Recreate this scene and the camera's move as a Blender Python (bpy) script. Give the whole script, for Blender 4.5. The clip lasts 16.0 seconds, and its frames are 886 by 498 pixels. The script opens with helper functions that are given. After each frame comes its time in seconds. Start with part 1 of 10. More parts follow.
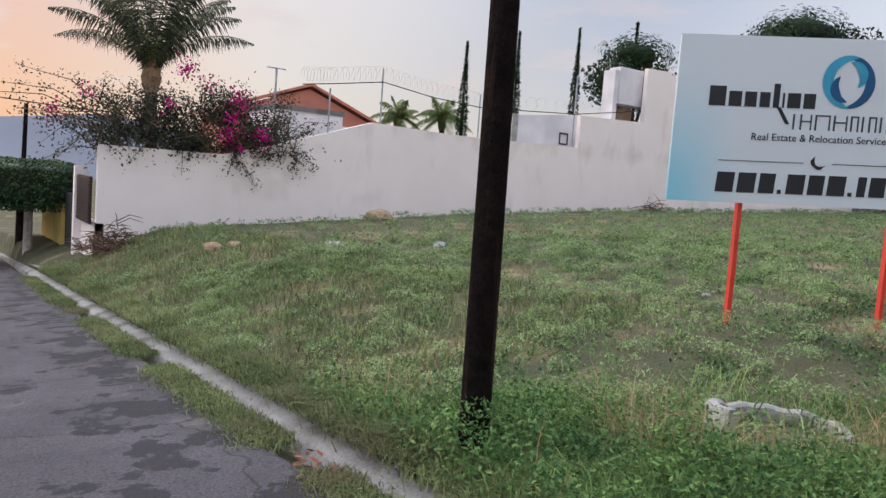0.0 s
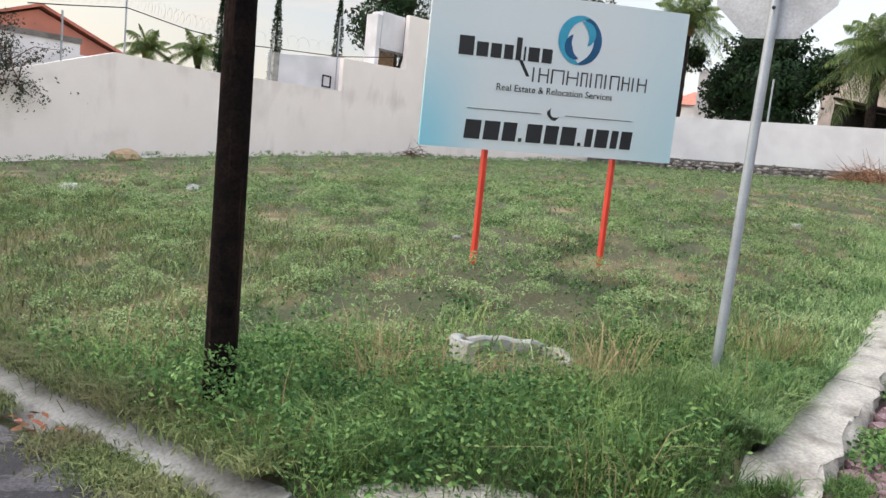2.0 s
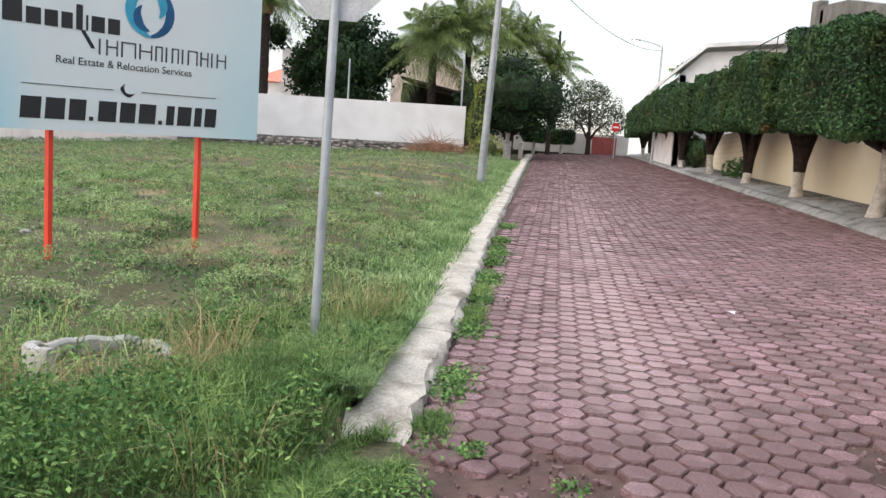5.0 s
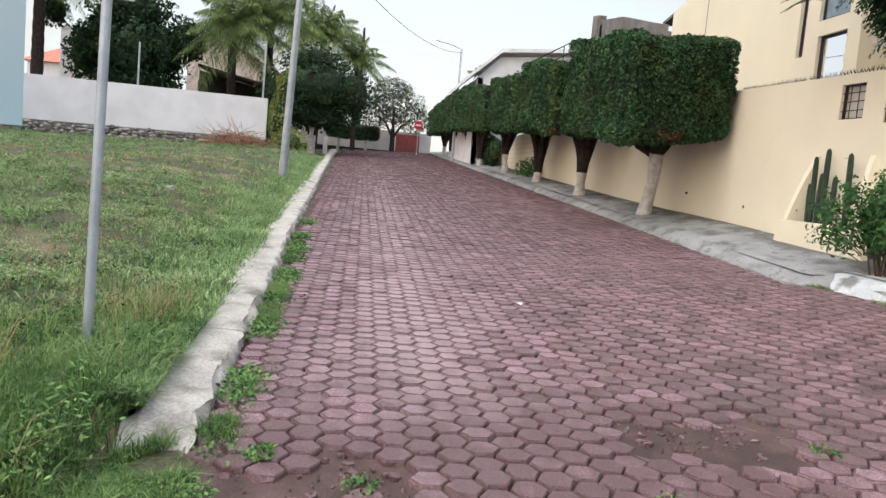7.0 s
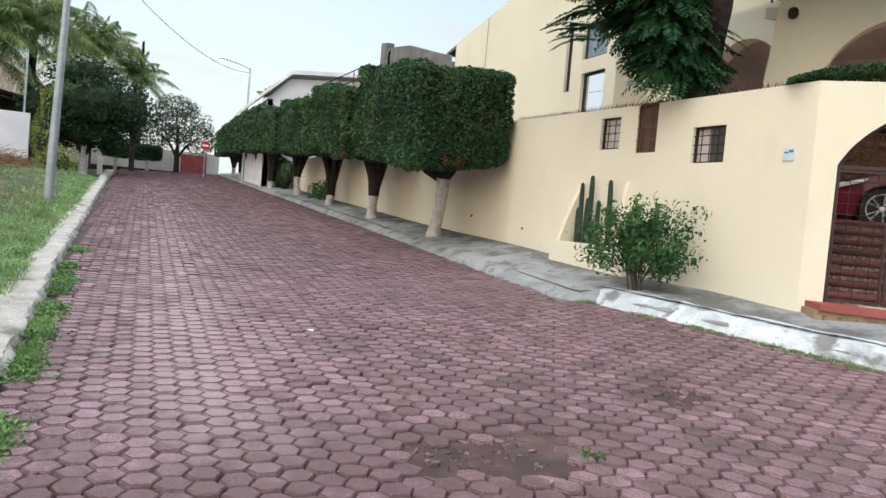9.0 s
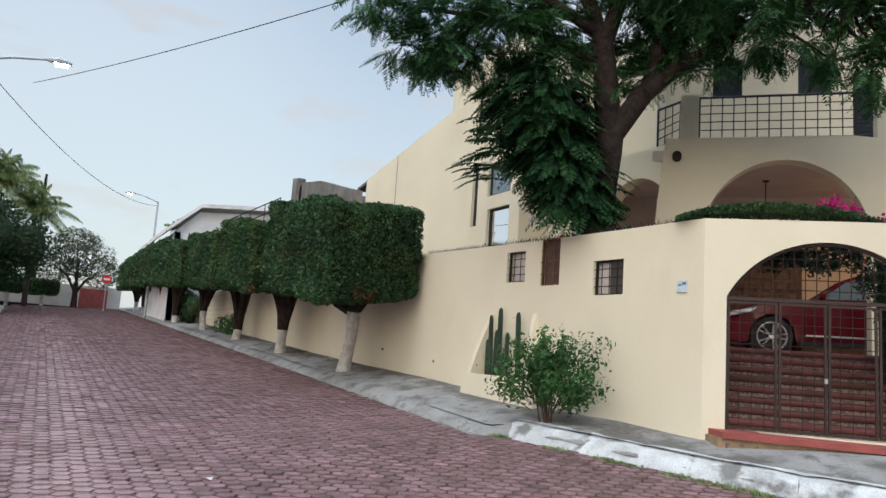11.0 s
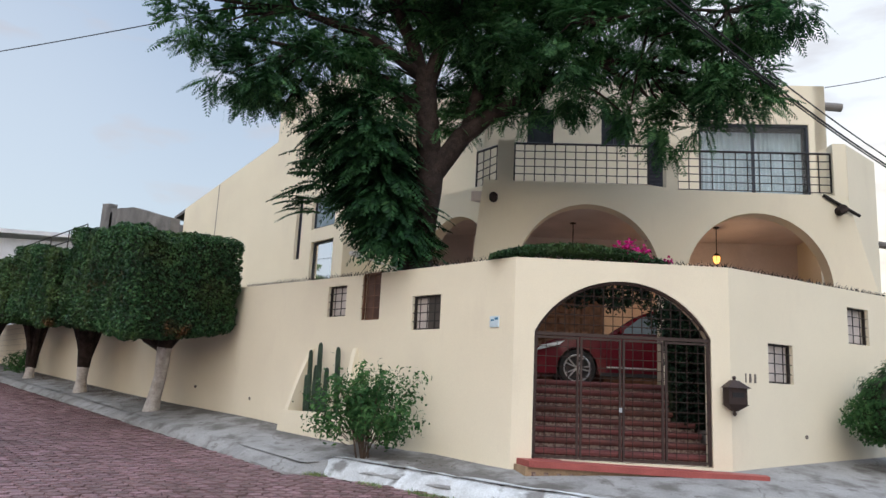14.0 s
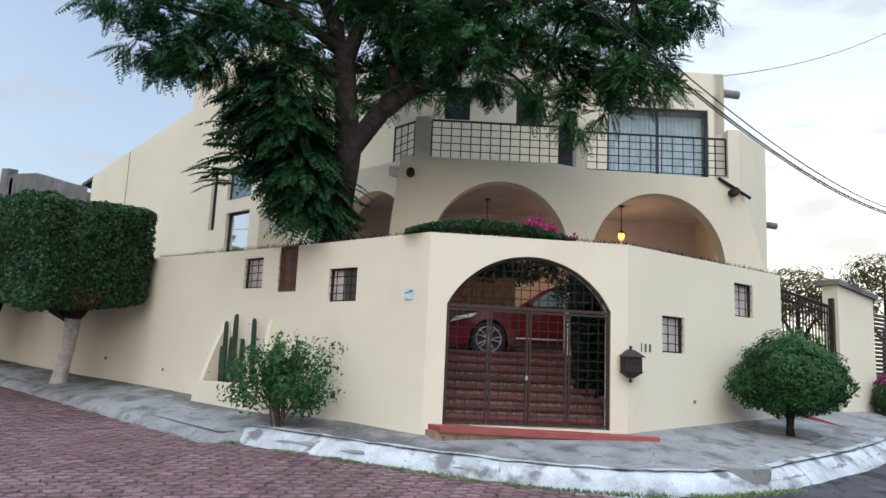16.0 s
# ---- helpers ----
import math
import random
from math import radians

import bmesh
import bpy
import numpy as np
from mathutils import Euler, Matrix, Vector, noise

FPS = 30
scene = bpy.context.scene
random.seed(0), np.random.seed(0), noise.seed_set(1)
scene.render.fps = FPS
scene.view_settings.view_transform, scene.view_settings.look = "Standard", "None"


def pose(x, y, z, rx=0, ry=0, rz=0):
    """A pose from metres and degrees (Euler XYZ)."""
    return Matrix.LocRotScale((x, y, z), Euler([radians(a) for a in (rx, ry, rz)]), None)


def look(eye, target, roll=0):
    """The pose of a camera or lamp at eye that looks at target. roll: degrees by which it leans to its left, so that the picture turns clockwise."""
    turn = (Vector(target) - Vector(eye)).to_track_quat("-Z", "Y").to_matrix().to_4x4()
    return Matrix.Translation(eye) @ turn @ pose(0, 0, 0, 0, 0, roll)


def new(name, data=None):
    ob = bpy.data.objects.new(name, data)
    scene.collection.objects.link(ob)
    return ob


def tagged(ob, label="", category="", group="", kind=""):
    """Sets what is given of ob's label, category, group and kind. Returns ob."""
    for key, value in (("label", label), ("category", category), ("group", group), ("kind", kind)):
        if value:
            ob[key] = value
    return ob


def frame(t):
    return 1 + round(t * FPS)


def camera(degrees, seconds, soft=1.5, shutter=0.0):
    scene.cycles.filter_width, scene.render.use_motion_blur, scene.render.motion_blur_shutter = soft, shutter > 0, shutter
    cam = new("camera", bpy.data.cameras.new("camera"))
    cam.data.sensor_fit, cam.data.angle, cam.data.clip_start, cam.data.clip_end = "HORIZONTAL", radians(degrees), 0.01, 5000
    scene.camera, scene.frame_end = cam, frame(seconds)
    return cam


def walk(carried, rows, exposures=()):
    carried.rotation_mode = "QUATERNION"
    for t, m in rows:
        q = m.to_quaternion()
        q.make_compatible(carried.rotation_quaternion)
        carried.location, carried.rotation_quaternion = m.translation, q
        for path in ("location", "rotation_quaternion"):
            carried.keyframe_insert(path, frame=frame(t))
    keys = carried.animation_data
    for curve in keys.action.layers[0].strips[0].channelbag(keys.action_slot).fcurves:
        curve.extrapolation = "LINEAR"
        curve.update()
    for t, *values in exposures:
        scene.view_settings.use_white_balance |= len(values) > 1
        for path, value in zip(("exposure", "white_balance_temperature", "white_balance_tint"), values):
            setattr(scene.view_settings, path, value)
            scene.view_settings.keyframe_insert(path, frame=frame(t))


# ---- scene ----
cam = camera(61.1, 16.0)
METRES, EYE, TILT, LEAN, TURN = 1.124, 1.65, 0.0, 0.0, -34.0
ROWS = [
    (0.0, 0.0, 0.0, 0.0, 0.35, -4.66, -4.26),
    (0.5, 0.0032, 0.0077, -0.0034, -5.42, -5.55, -4.76),
    (1.0, 0.014, 0.0127, -0.0098, -10.62, -6.46, -4.76),
    (1.5, 0.0561, 0.0135, -0.0099, -14.47, -7.27, -5.15),
    (2.0, 0.0976, 0.0154, -0.0056, -17.33, -7.32, -5.79),
    (2.5, 0.1111, 0.0407, -0.0101, -22.45, -7.06, -5.86),
    (3.0, 0.0931, 0.0658, -0.0162, -29.9, -7.29, -5.63),
    (3.5, 0.0893, 0.059, -0.0097, -36.33, -7.62, -5.39),
    (4.0, 0.1035, 0.0366, -0.0005, -40.27, -7.37, -4.77),
    (6.5, 0.2138, -0.0398, 0.0069, -58.65, -5.52, -4.31),
    (7.0, 0.2186, -0.0575, 0.009, -62.15, -5.61, -5.12),
    (7.5, 0.251, -0.0909, 0.0078, -65.72, -5.85, -6.72),
    (8.0, 0.25, -0.0779, 0.0107, -71.05, -5.71, -6.9),
    (8.5, 0.2289, -0.0817, 0.0239, -75.0, -4.79, -6.07),
    (9.0, 0.2228, -0.1045, 0.0449, -77.77, -2.56, -5.0),
    (9.5, 0.2208, -0.1249, 0.0585, -79.78, 0.06, -3.98),
    (10.0, 0.2175, -0.1298, 0.0762, -81.09, 3.1, -3.9),
    (12.5, 0.2118, -0.1732, 0.1161, -90.39, 11.88, -3.13),
    (13.0, 0.2128, -0.1815, 0.1195, -92.94, 11.99, -2.81),
    (13.5, 0.2028, -0.1928, 0.1118, -95.54, 11.7, -2.72),
    (14.0, 0.1781, -0.2437, 0.1167, -97.44, 11.18, -2.82),
    (14.5, 0.1216, -0.2836, 0.1162, -98.61, 10.68, -2.65),
    (15.0, 0.0426, -0.2672, 0.1063, -100.42, 10.48, -2.27),
    (15.5, -0.0457, -0.2272, 0.0906, -102.41, 9.92, -2.23),
    (16.0, -0.1185, -0.2196, 0.09, -103.74, 9.37, -2.49),
]
EXPOSURES = [(0.0, 0.70, 6000, 14), (1.5, 1.02, 6150, 8), (4.0, 1.14, 6300, 8), (8.0, 0.95, 6020, 7), (9.0, 0.93, 5880, 3), (10.0, 0.77, 5750, 1.5), (12.5, 0.50, 5920, 9), (16.0, 0.55, 5350, 5)]
walk(cam, [(t, pose(0, 0, EYE, TILT, LEAN, TURN) @ pose(METRES * x, METRES * y, METRES * z, 90 + pitch, roll, yaw)) for t, x, y, z, yaw, pitch, roll in ROWS], EXPOSURES)


# ---- world, sun ----
def build_world():
    w = bpy.data.worlds.new("dusk_sky")
    scene.world = w
    w.use_nodes = True
    nt = w.node_tree
    nt.nodes.clear()
    N = nt.nodes.new
    out, bg = N("ShaderNodeOutputWorld"), N("ShaderNodeBackground")
    sky = N("ShaderNodeTexSky")
    sky.sky_type = "NISHITA"
    sky.sun_disc = False
    sky.sun_elevation = radians(4.0)
    sky.sun_rotation = radians(-45.0)
    sky.air_density, sky.dust_density, sky.ozone_density = 1.0, 1.5, 1.5
    tc = N("ShaderNodeTexCoord")
    sep = N("ShaderNodeSeparateXYZ")
    nt.links.new(tc.outputs["Generated"], sep.inputs[0])
    # thin high cloud veil
    ramp = N("ShaderNodeValToRGB")
    ramp.color_ramp.elements[0].position, ramp.color_ramp.elements[0].color = 0.0, (0.98, 0.88, 0.82, 1)
    ramp.color_ramp.elements[1].position, ramp.color_ramp.elements[1].color = 0.50, (0.40, 0.54, 0.82, 1)
    e = ramp.color_ramp.elements.new(0.2)
    e.color = (0.80, 0.80, 0.86, 1)
    nt.links.new(sep.outputs["Z"], ramp.inputs[0])
    # warm band opposite, pale glow towards the sunset

    def glow_mix(direction, lo, hi, color, amount, src):
        dot = N("ShaderNodeVectorMath")
        dot.operation = "DOT_PRODUCT"
        dot.inputs[1].default_value = direction
        nt.links.new(tc.outputs["Generated"], dot.inputs[0])
        r = N("ShaderNodeMapRange")
        r.interpolation_type = "SMOOTHSTEP"
        r.inputs["From Min"].default_value, r.inputs["From Max"].default_value, r.inputs["To Max"].default_value = lo, hi, amount
        nt.links.new(dot.outputs["Value"], r.inputs["Value"])
        mx = N("ShaderNodeMix")
        mx.data_type = "RGBA"
        mx.inputs["B"].default_value = (*color, 1)
        nt.links.new(r.outputs[0], mx.inputs["Factor"])
        nt.links.new(src, mx.inputs["A"])
        return mx.outputs["Result"]
    warm = glow_mix((-0.26, 0.58, 0.77), 0.40, 1.0, (3.25, 3.06, 2.88), 1.0, ramp.outputs[0])
    warm = glow_mix((-0.05, 0.98, 0.15), 0.62, 1.0, (1.18, 0.98, 0.80), 0.85, warm)
    warm = glow_mix((-0.30, 0.95, 0.04), 0.76, 1.0, (1.22, 0.56, 0.32), 1.0, warm)
    warm = glow_mix((-0.62, 0.76, 0.18), 0.82, 0.97, (3.2, 2.9, 2.6), 0.9, warm)
    warm = glow_mix((0.10, -0.99, 0.08), 0.38, 1.0, (2.0, 1.84, 1.66), 0.95, warm)
    warm = glow_mix((0.24, -0.965, 0.10), 0.955, 1.0, (2.5, 1.9, 1.3), 0.8, warm)
    warm = glow_mix((0.99, 0.05, 0.10), 0.74, 1.0, (1.24, 1.22, 1.22), 0.9, warm)
    # clouds
    mp = N("ShaderNodeMapping")
    mp.inputs["Scale"].default_value = (3.0, 3.0, 10.0)
    nt.links.new(tc.outputs["Generated"], mp.inputs[0])
    cn = N("ShaderNodeTexNoise")
    cn.inputs["Scale"].default_value, cn.inputs["Detail"].default_value = 2.2, 7.0
    nt.links.new(mp.outputs[0], cn.inputs["Vector"])
    cr = N("ShaderNodeMapRange")
    cr.inputs["From Min"].default_value, cr.inputs["From Max"].default_value = 0.545, 0.66
    cr.inputs["To Max"].default_value = 0.45
    nt.links.new(cn.outputs[0], cr.inputs["Value"])
    mixc = N("ShaderNodeMix")
    mixc.data_type = "RGBA"
    mixc.inputs["B"].default_value = (1.15, 0.92, 0.80, 1)
    nt.links.new(cr.outputs[0], mixc.inputs["Factor"])
    nt.links.new(warm, mixc.inputs["A"])
    scl = N("ShaderNodeVectorMath")
    scl.operation = "SCALE"
    scl.inputs["Scale"].default_value = 0.05
    nt.links.new(sky.outputs[0], scl.inputs[0])
    veil = N("ShaderNodeVectorMath")
    veil.operation = "SCALE"
    veil.inputs["Scale"].default_value = 0.36
    nt.links.new(mixc.outputs["Result"], veil.inputs[0])
    add = N("ShaderNodeVectorMath")
    nt.links.new(scl.outputs[0], add.inputs[0])
    nt.links.new(veil.outputs[0], add.inputs[1])
    # the thin cloud deck is brightest overhead
    zen = N("ShaderNodeMapRange")
    zen.interpolation_type = "SMOOTHSTEP"
    zen.inputs["From Min"].default_value, zen.inputs["From Max"].default_value = 0.42, 0.95
    zen.inputs["To Min"].default_value, zen.inputs["To Max"].default_value = 1.0, 2.3
    nt.links.new(sep.outputs["Z"], zen.inputs["Value"])
    nt.links.new(zen.outputs[0], bg.inputs["Strength"])
    nt.links.new(add.outputs[0], bg.inputs["Color"])
    nt.links.new(bg.outputs[0], out.inputs[0])


build_world()
sun = new("sun", bpy.data.lights.new("sun", "SUN"))
sun.data.energy, sun.data.angle, sun.data.color = 0.32, radians(50), (1.0, 0.80, 0.62)
sun.matrix_world = look((-8, 8, 7), (0, 0, 0))


# ---- materials ----
def mat(name, col, rough=0.8, metal=0.0, col2=None, scale=4.0, mix=(0.35, 0.65), fine=60.0, fine_amt=0.12, bump=0.15, bump_scale=80.0, stain=None, stain_scale=0.7, stain_range=(0.55, 0.75), rnd=0.0, spec=0.35, emit=0.0, uv_object=True):
    m = bpy.data.materials.new(name)
    m.use_nodes = True
    nt = m.node_tree
    b = nt.nodes["Principled BSDF"]
    N = nt.nodes.new
    L = nt.links.new
    b.inputs["Roughness"].default_value, b.inputs["Metallic"].default_value = rough, metal
    b.inputs["Specular IOR Level"].default_value = spec
    geo = N("ShaderNodeNewGeometry")
    vec = geo.outputs["Position"]

    def noise_tex(sc, detail=4.0):
        n = N("ShaderNodeTexNoise")
        n.inputs["Scale"].default_value, n.inputs["Detail"].default_value = sc, detail
        L(vec, n.inputs["Vector"])
        return n.outputs["Fac"]

    def rng(v, lo, hi, a=0.0, c=1.0):
        r = N("ShaderNodeMapRange")
        for k, x in (("From Min", lo), ("From Max", hi), ("To Min", a), ("To Max", c)):
            r.inputs[k].default_value = x
        L(v, r.inputs["Value"])
        return r.outputs[0]

    def mixrgb(f, a, c):
        x = N("ShaderNodeMix")
        x.data_type = "RGBA"
        L(f, x.inputs["Factor"])
        for k, v in (("A", a), ("B", c)):
            if isinstance(v, tuple):
                x.inputs[k].default_value = (*v, 1)
            else:
                L(v, x.inputs[k])
        return x.outputs["Result"]
    c2 = col2 or tuple(0.78 * v for v in col)
    c = mixrgb(rng(noise_tex(scale), *mix), col, c2)
    if stain:
        c = mixrgb(rng(noise_tex(stain_scale, 6.0), *stain_range), c, stain)
    if rnd:
        oi = N("ShaderNodeObjectInfo")
        hsv = N("ShaderNodeHueSaturation")
        gi = N("ShaderNodeMath")
        L(oi.outputs["Random"], gi.inputs[0])
        L(geo.outputs["Random Per Island"], gi.inputs[1])
        fr = N("ShaderNodeMath")
        fr.operation = "FRACT"
        L(gi.outputs[0], fr.inputs[0])
        L(rng(fr.outputs[0], 0, 1, 1 - rnd, 1 + rnd), hsv.inputs["Value"])
        L(rng(fr.outputs[0], 0, 1, 0.5 + rnd * 0.05, 0.5 - rnd * 0.05), hsv.inputs["Hue"])
        L(c, hsv.inputs["Color"])
        c = hsv.outputs[0]
    if fine_amt:
        hs = N("ShaderNodeHueSaturation")
        L(rng(noise_tex(fine, 2.0), 0.3, 0.7, 1 - fine_amt, 1 + fine_amt), hs.inputs["Value"])
        L(c, hs.inputs["Color"])
        c = hs.outputs[0]
    L(c, b.inputs["Base Color"])
    if bump:
        bp = N("ShaderNodeBump")
        bp.inputs["Strength"].default_value, bp.inputs["Distance"].default_value = bump, 0.02
        L(noise_tex(bump_scale, 5.0), bp.inputs["Height"])
        L(bp.outputs[0], b.inputs["Normal"])
    if emit:
        b.inputs["Emission Color"].default_value, b.inputs["Emission Strength"].default_value = (*col, 1), emit
    return m


def leaf_mat(name, col, col2, rnd=0.35, rough=0.65, trans=0.25, big=1.2):
    m = mat(name, col, rough, col2=col2, scale=big, mix=(0.4, 0.6), fine_amt=0, bump=0, rnd=rnd, spec=0.18)
    nt = m.node_tree
    b = nt.nodes["Principled BSDF"]
    t = nt.nodes.new("ShaderNodeBsdfTranslucent")
    mx = nt.nodes.new("ShaderNodeMixShader")
    mx.inputs[0].default_value = trans
    src = b.inputs["Base Color"].links[0].from_socket
    nt.links.new(src, t.inputs["Color"])
    nt.links.new(b.outputs[0], mx.inputs[1])
    nt.links.new(t.outputs[0], mx.inputs[2])
    nt.links.new(mx.outputs[0], nt.nodes["Material Output"].inputs["Surface"])
    return m


def overlay(m, col, scale, lo, hi, gain=0.0, ramp=None, amt=1.0, stretch=(1, 1, 1)):
    """Mix a second colour into a material where a noise, raised towards a line or a spot, passes a threshold. ramp: (point, axes, far, near)."""
    nt = m.node_tree
    b = nt.nodes["Principled BSDF"]
    N, L = nt.nodes.new, nt.links.new
    src = b.inputs["Base Color"].links[0].from_socket
    geo = N("ShaderNodeNewGeometry")
    sc = N("ShaderNodeVectorMath")
    sc.operation = "MULTIPLY"
    sc.inputs[1].default_value = stretch
    L(geo.outputs["Position"], sc.inputs[0])
    nz = N("ShaderNodeTexNoise")
    nz.inputs["Scale"].default_value, nz.inputs["Detail"].default_value, nz.inputs["Roughness"].default_value = scale, 7.0, 0.62
    L(sc.outputs[0], nz.inputs["Vector"])
    val = nz.outputs["Fac"]
    if ramp:
        pt, axes, far_, near_ = ramp
        d = N("ShaderNodeVectorMath")
        d.operation = "SUBTRACT"
        d.inputs[1].default_value = pt
        L(geo.outputs["Position"], d.inputs[0])
        d2 = N("ShaderNodeVectorMath")
        d2.operation = "MULTIPLY"
        d2.inputs[1].default_value = axes
        L(d.outputs[0], d2.inputs[0])
        ln = N("ShaderNodeVectorMath")
        ln.operation = "LENGTH"
        L(d2.outputs[0], ln.inputs[0])
        r = N("ShaderNodeMapRange")
        for k, v in (("From Min", far_), ("From Max", near_), ("To Min", 0.0), ("To Max", gain)):
            r.inputs[k].default_value = v
        L(ln.outputs["Value"], r.inputs["Value"])
        ad = N("ShaderNodeMath")
        L(val, ad.inputs[0])
        L(r.outputs[0], ad.inputs[1])
        val = ad.outputs[0]
    f = N("ShaderNodeMapRange")
    for k, v in (("From Min", lo), ("From Max", hi), ("To Max", amt)):
        f.inputs[k].default_value = v
    L(val, f.inputs["Value"])
    mx = N("ShaderNodeMix")
    mx.data_type = "RGBA"
    mx.inputs["B"].default_value = (*col, 1)
    L(f.outputs[0], mx.inputs["Factor"])
    L(src, mx.inputs["A"])
    for lk in list(src.links):
        if lk.to_node != mx:
            L(mx.outputs["Result"], lk.to_socket)
    return m


def cracks(m, scale, width, col, amt=0.8):
    """Thin wandering dark cracks."""
    nt = m.node_tree
    b = nt.nodes["Principled BSDF"]
    N, L = nt.nodes.new, nt.links.new
    src = b.inputs["Base Color"].links[0].from_socket
    geo, nz, ad, vo = N("ShaderNodeNewGeometry"), N("ShaderNodeTexNoise"), N("ShaderNodeVectorMath"), N("ShaderNodeTexVoronoi")
    nz.inputs["Scale"].default_value, nz.inputs["Detail"].default_value = 2.5, 5.0
    L(geo.outputs["Position"], nz.inputs["Vector"])
    ad.operation = "MULTIPLY_ADD"
    ad.inputs[1].default_value = (0.5, 0.5, 0.5)
    L(nz.outputs["Color"], ad.inputs[0])
    L(geo.outputs["Position"], ad.inputs[2])
    vo.feature = "DISTANCE_TO_EDGE"
    vo.inputs["Scale"].default_value = scale
    L(ad.outputs[0], vo.inputs["Vector"])
    r = N("ShaderNodeMapRange")
    for k, v in (("From Min", width), ("From Max", width * 0.3), ("To Min", 0.0), ("To Max", amt)):
        r.inputs[k].default_value = v
    L(vo.outputs["Distance"], r.inputs["Value"])
    mx = N("ShaderNodeMix")
    mx.data_type = "RGBA"
    mx.inputs["B"].default_value = (*col, 1)
    L(r.outputs[0], mx.inputs["Factor"])
    L(src, mx.inputs["A"])
    L(mx.outputs["Result"], b.inputs["Base Color"])
    return m


M = {}
M["asphalt"] = mat("asphalt", (0.088, 0.083, 0.092), 0.9, col2=(0.060, 0.057, 0.064), scale=1.7, fine=55, fine_amt=0.4, bump=0.9, bump_scale=60, stain=(0.07, 0.066, 0.07), stain_scale=0.6, stain_range=(0.5, 0.7))
overlay(M["asphalt"], (0.025, 0.024, 0.028), 2.4, 0.62, 0.65, 0.14, ((1.75, 0, 0), (1, 0, 0), 1.5, 0.2), 0.9)
overlay(M["asphalt"], (0.15, 0.135, 0.12), 2.6, 0.62, 0.75, 0.1, ((1.9, 0, 0), (1, 0, 0), 0.6, 0.0), 0.6)
M["soil"] = mat("soil", (0.16, 0.13, 0.09), 0.95, col2=(0.10, 0.085, 0.06), scale=3, fine=70, fine_amt=0.3, bump=0.6, bump_scale=40)
M["grass_ground"] = mat("grass_ground", (0.085, 0.080, 0.042), 0.95, col2=(0.048, 0.055, 0.025), scale=1.2, fine=35, fine_amt=0.4, bump=0.9, bump_scale=25, stain=(0.21, 0.165, 0.095), stain_scale=0.8, stain_range=(0.54, 0.68))
M["paver"] = mat("paver", (0.235, 0.142, 0.149), 0.58, col2=(0.152, 0.087, 0.091), scale=9.0, fine=70, fine_amt=0.5, bump=0.8, bump_scale=55, stain=(0.135, 0.082, 0.084), stain_scale=0.6, stain_range=(0.48, 0.70), rnd=0.36, spec=0.5)
overlay(M["paver"], (0.36, 0.255, 0.26), 2.2, 0.55, 0.80, 0.24, ((0, -0.75, 0), (0, 1, 0), 1.2, 0.1), 0.85)
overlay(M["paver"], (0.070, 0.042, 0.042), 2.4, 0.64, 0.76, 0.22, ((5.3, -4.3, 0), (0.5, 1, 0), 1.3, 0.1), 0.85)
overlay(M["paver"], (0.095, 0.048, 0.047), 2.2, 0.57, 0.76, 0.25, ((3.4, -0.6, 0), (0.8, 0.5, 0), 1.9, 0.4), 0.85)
overlay(M["paver"], (0.12, 0.070, 0.070), 1.4, 0.56, 0.72, 0.0, None, 0.5)
M["joint"] = mat("joint_soil", (0.055, 0.036, 0.032), 0.95, col2=(0.028, 0.02, 0.018), scale=7, fine=60, fine_amt=0.5, bump=0.6, bump_scale=60)
overlay(M["joint"], (0.115, 0.070, 0.062), 6.0, 0.25, 0.60, 0.0, ((3.6, -0.9, 0), (1, 0.5, 0), 2.2, 1.2), 1.0)
overlay(M["joint"], (0.045, 0.03, 0.026), 2.0, 0.40, 0.60, 0.0, None, 0.8)
M["paver_edge"] = mat("dirty_paver_edge", (0.145, 0.088, 0.092), 0.85, col2=(0.085, 0.053, 0.055), scale=6, fine=80, fine_amt=0.4, bump=0.4)
M["kerb"] = mat("kerb_concrete", (0.465, 0.425, 0.375), 0.9, col2=(0.34, 0.31, 0.275), scale=3.5, fine=45, fine_amt=0.2, bump=0.6, bump_scale=30, stain=(0.17, 0.15, 0.125), stain_scale=2.2, stain_range=(0.54, 0.68))
M["kerb_grey"] = mat("grey_kerb_concrete", (0.30, 0.298, 0.292), 0.9, col2=(0.20, 0.197, 0.19), scale=2.2, fine=45, fine_amt=0.2, bump=0.4, bump_scale=40, stain=(0.13, 0.125, 0.11), stain_scale=1.6, stain_range=(0.54, 0.68))
M["kerb_white"] = mat("whitewashed_kerb", (0.58, 0.61, 0.64), 0.9, col2=(0.42, 0.44, 0.46), scale=3, mix=(0.40, 0.62), fine=50, fine_amt=0.14, bump=0.35, bump_scale=30, stain=(0.19, 0.19, 0.19), stain_scale=2.6, stain_range=(0.53, 0.63))
M["pavement"] = mat("pavement_concrete", (0.30, 0.30, 0.302), 0.9, col2=(0.25, 0.25, 0.25), scale=2.6, fine=60, fine_amt=0.18, bump=0.35, bump_scale=40, stain=(0.19, 0.19, 0.188), stain_scale=1.6, stain_range=(0.54, 0.72))
overlay(M["pavement"], (0.085, 0.078, 0.07), 2.2, 0.50, 0.66, 0.16, ((0, -7.15, 0), (0, 1, 0), 0.55, 0.1), 0.75)
overlay(M["pavement"], (0.10, 0.095, 0.09), 5.0, 0.60, 0.66, 0.0, None, 0.7)
cracks(M["pavement"], 0.40, 0.006, (0.10, 0.095, 0.09), 0.6)
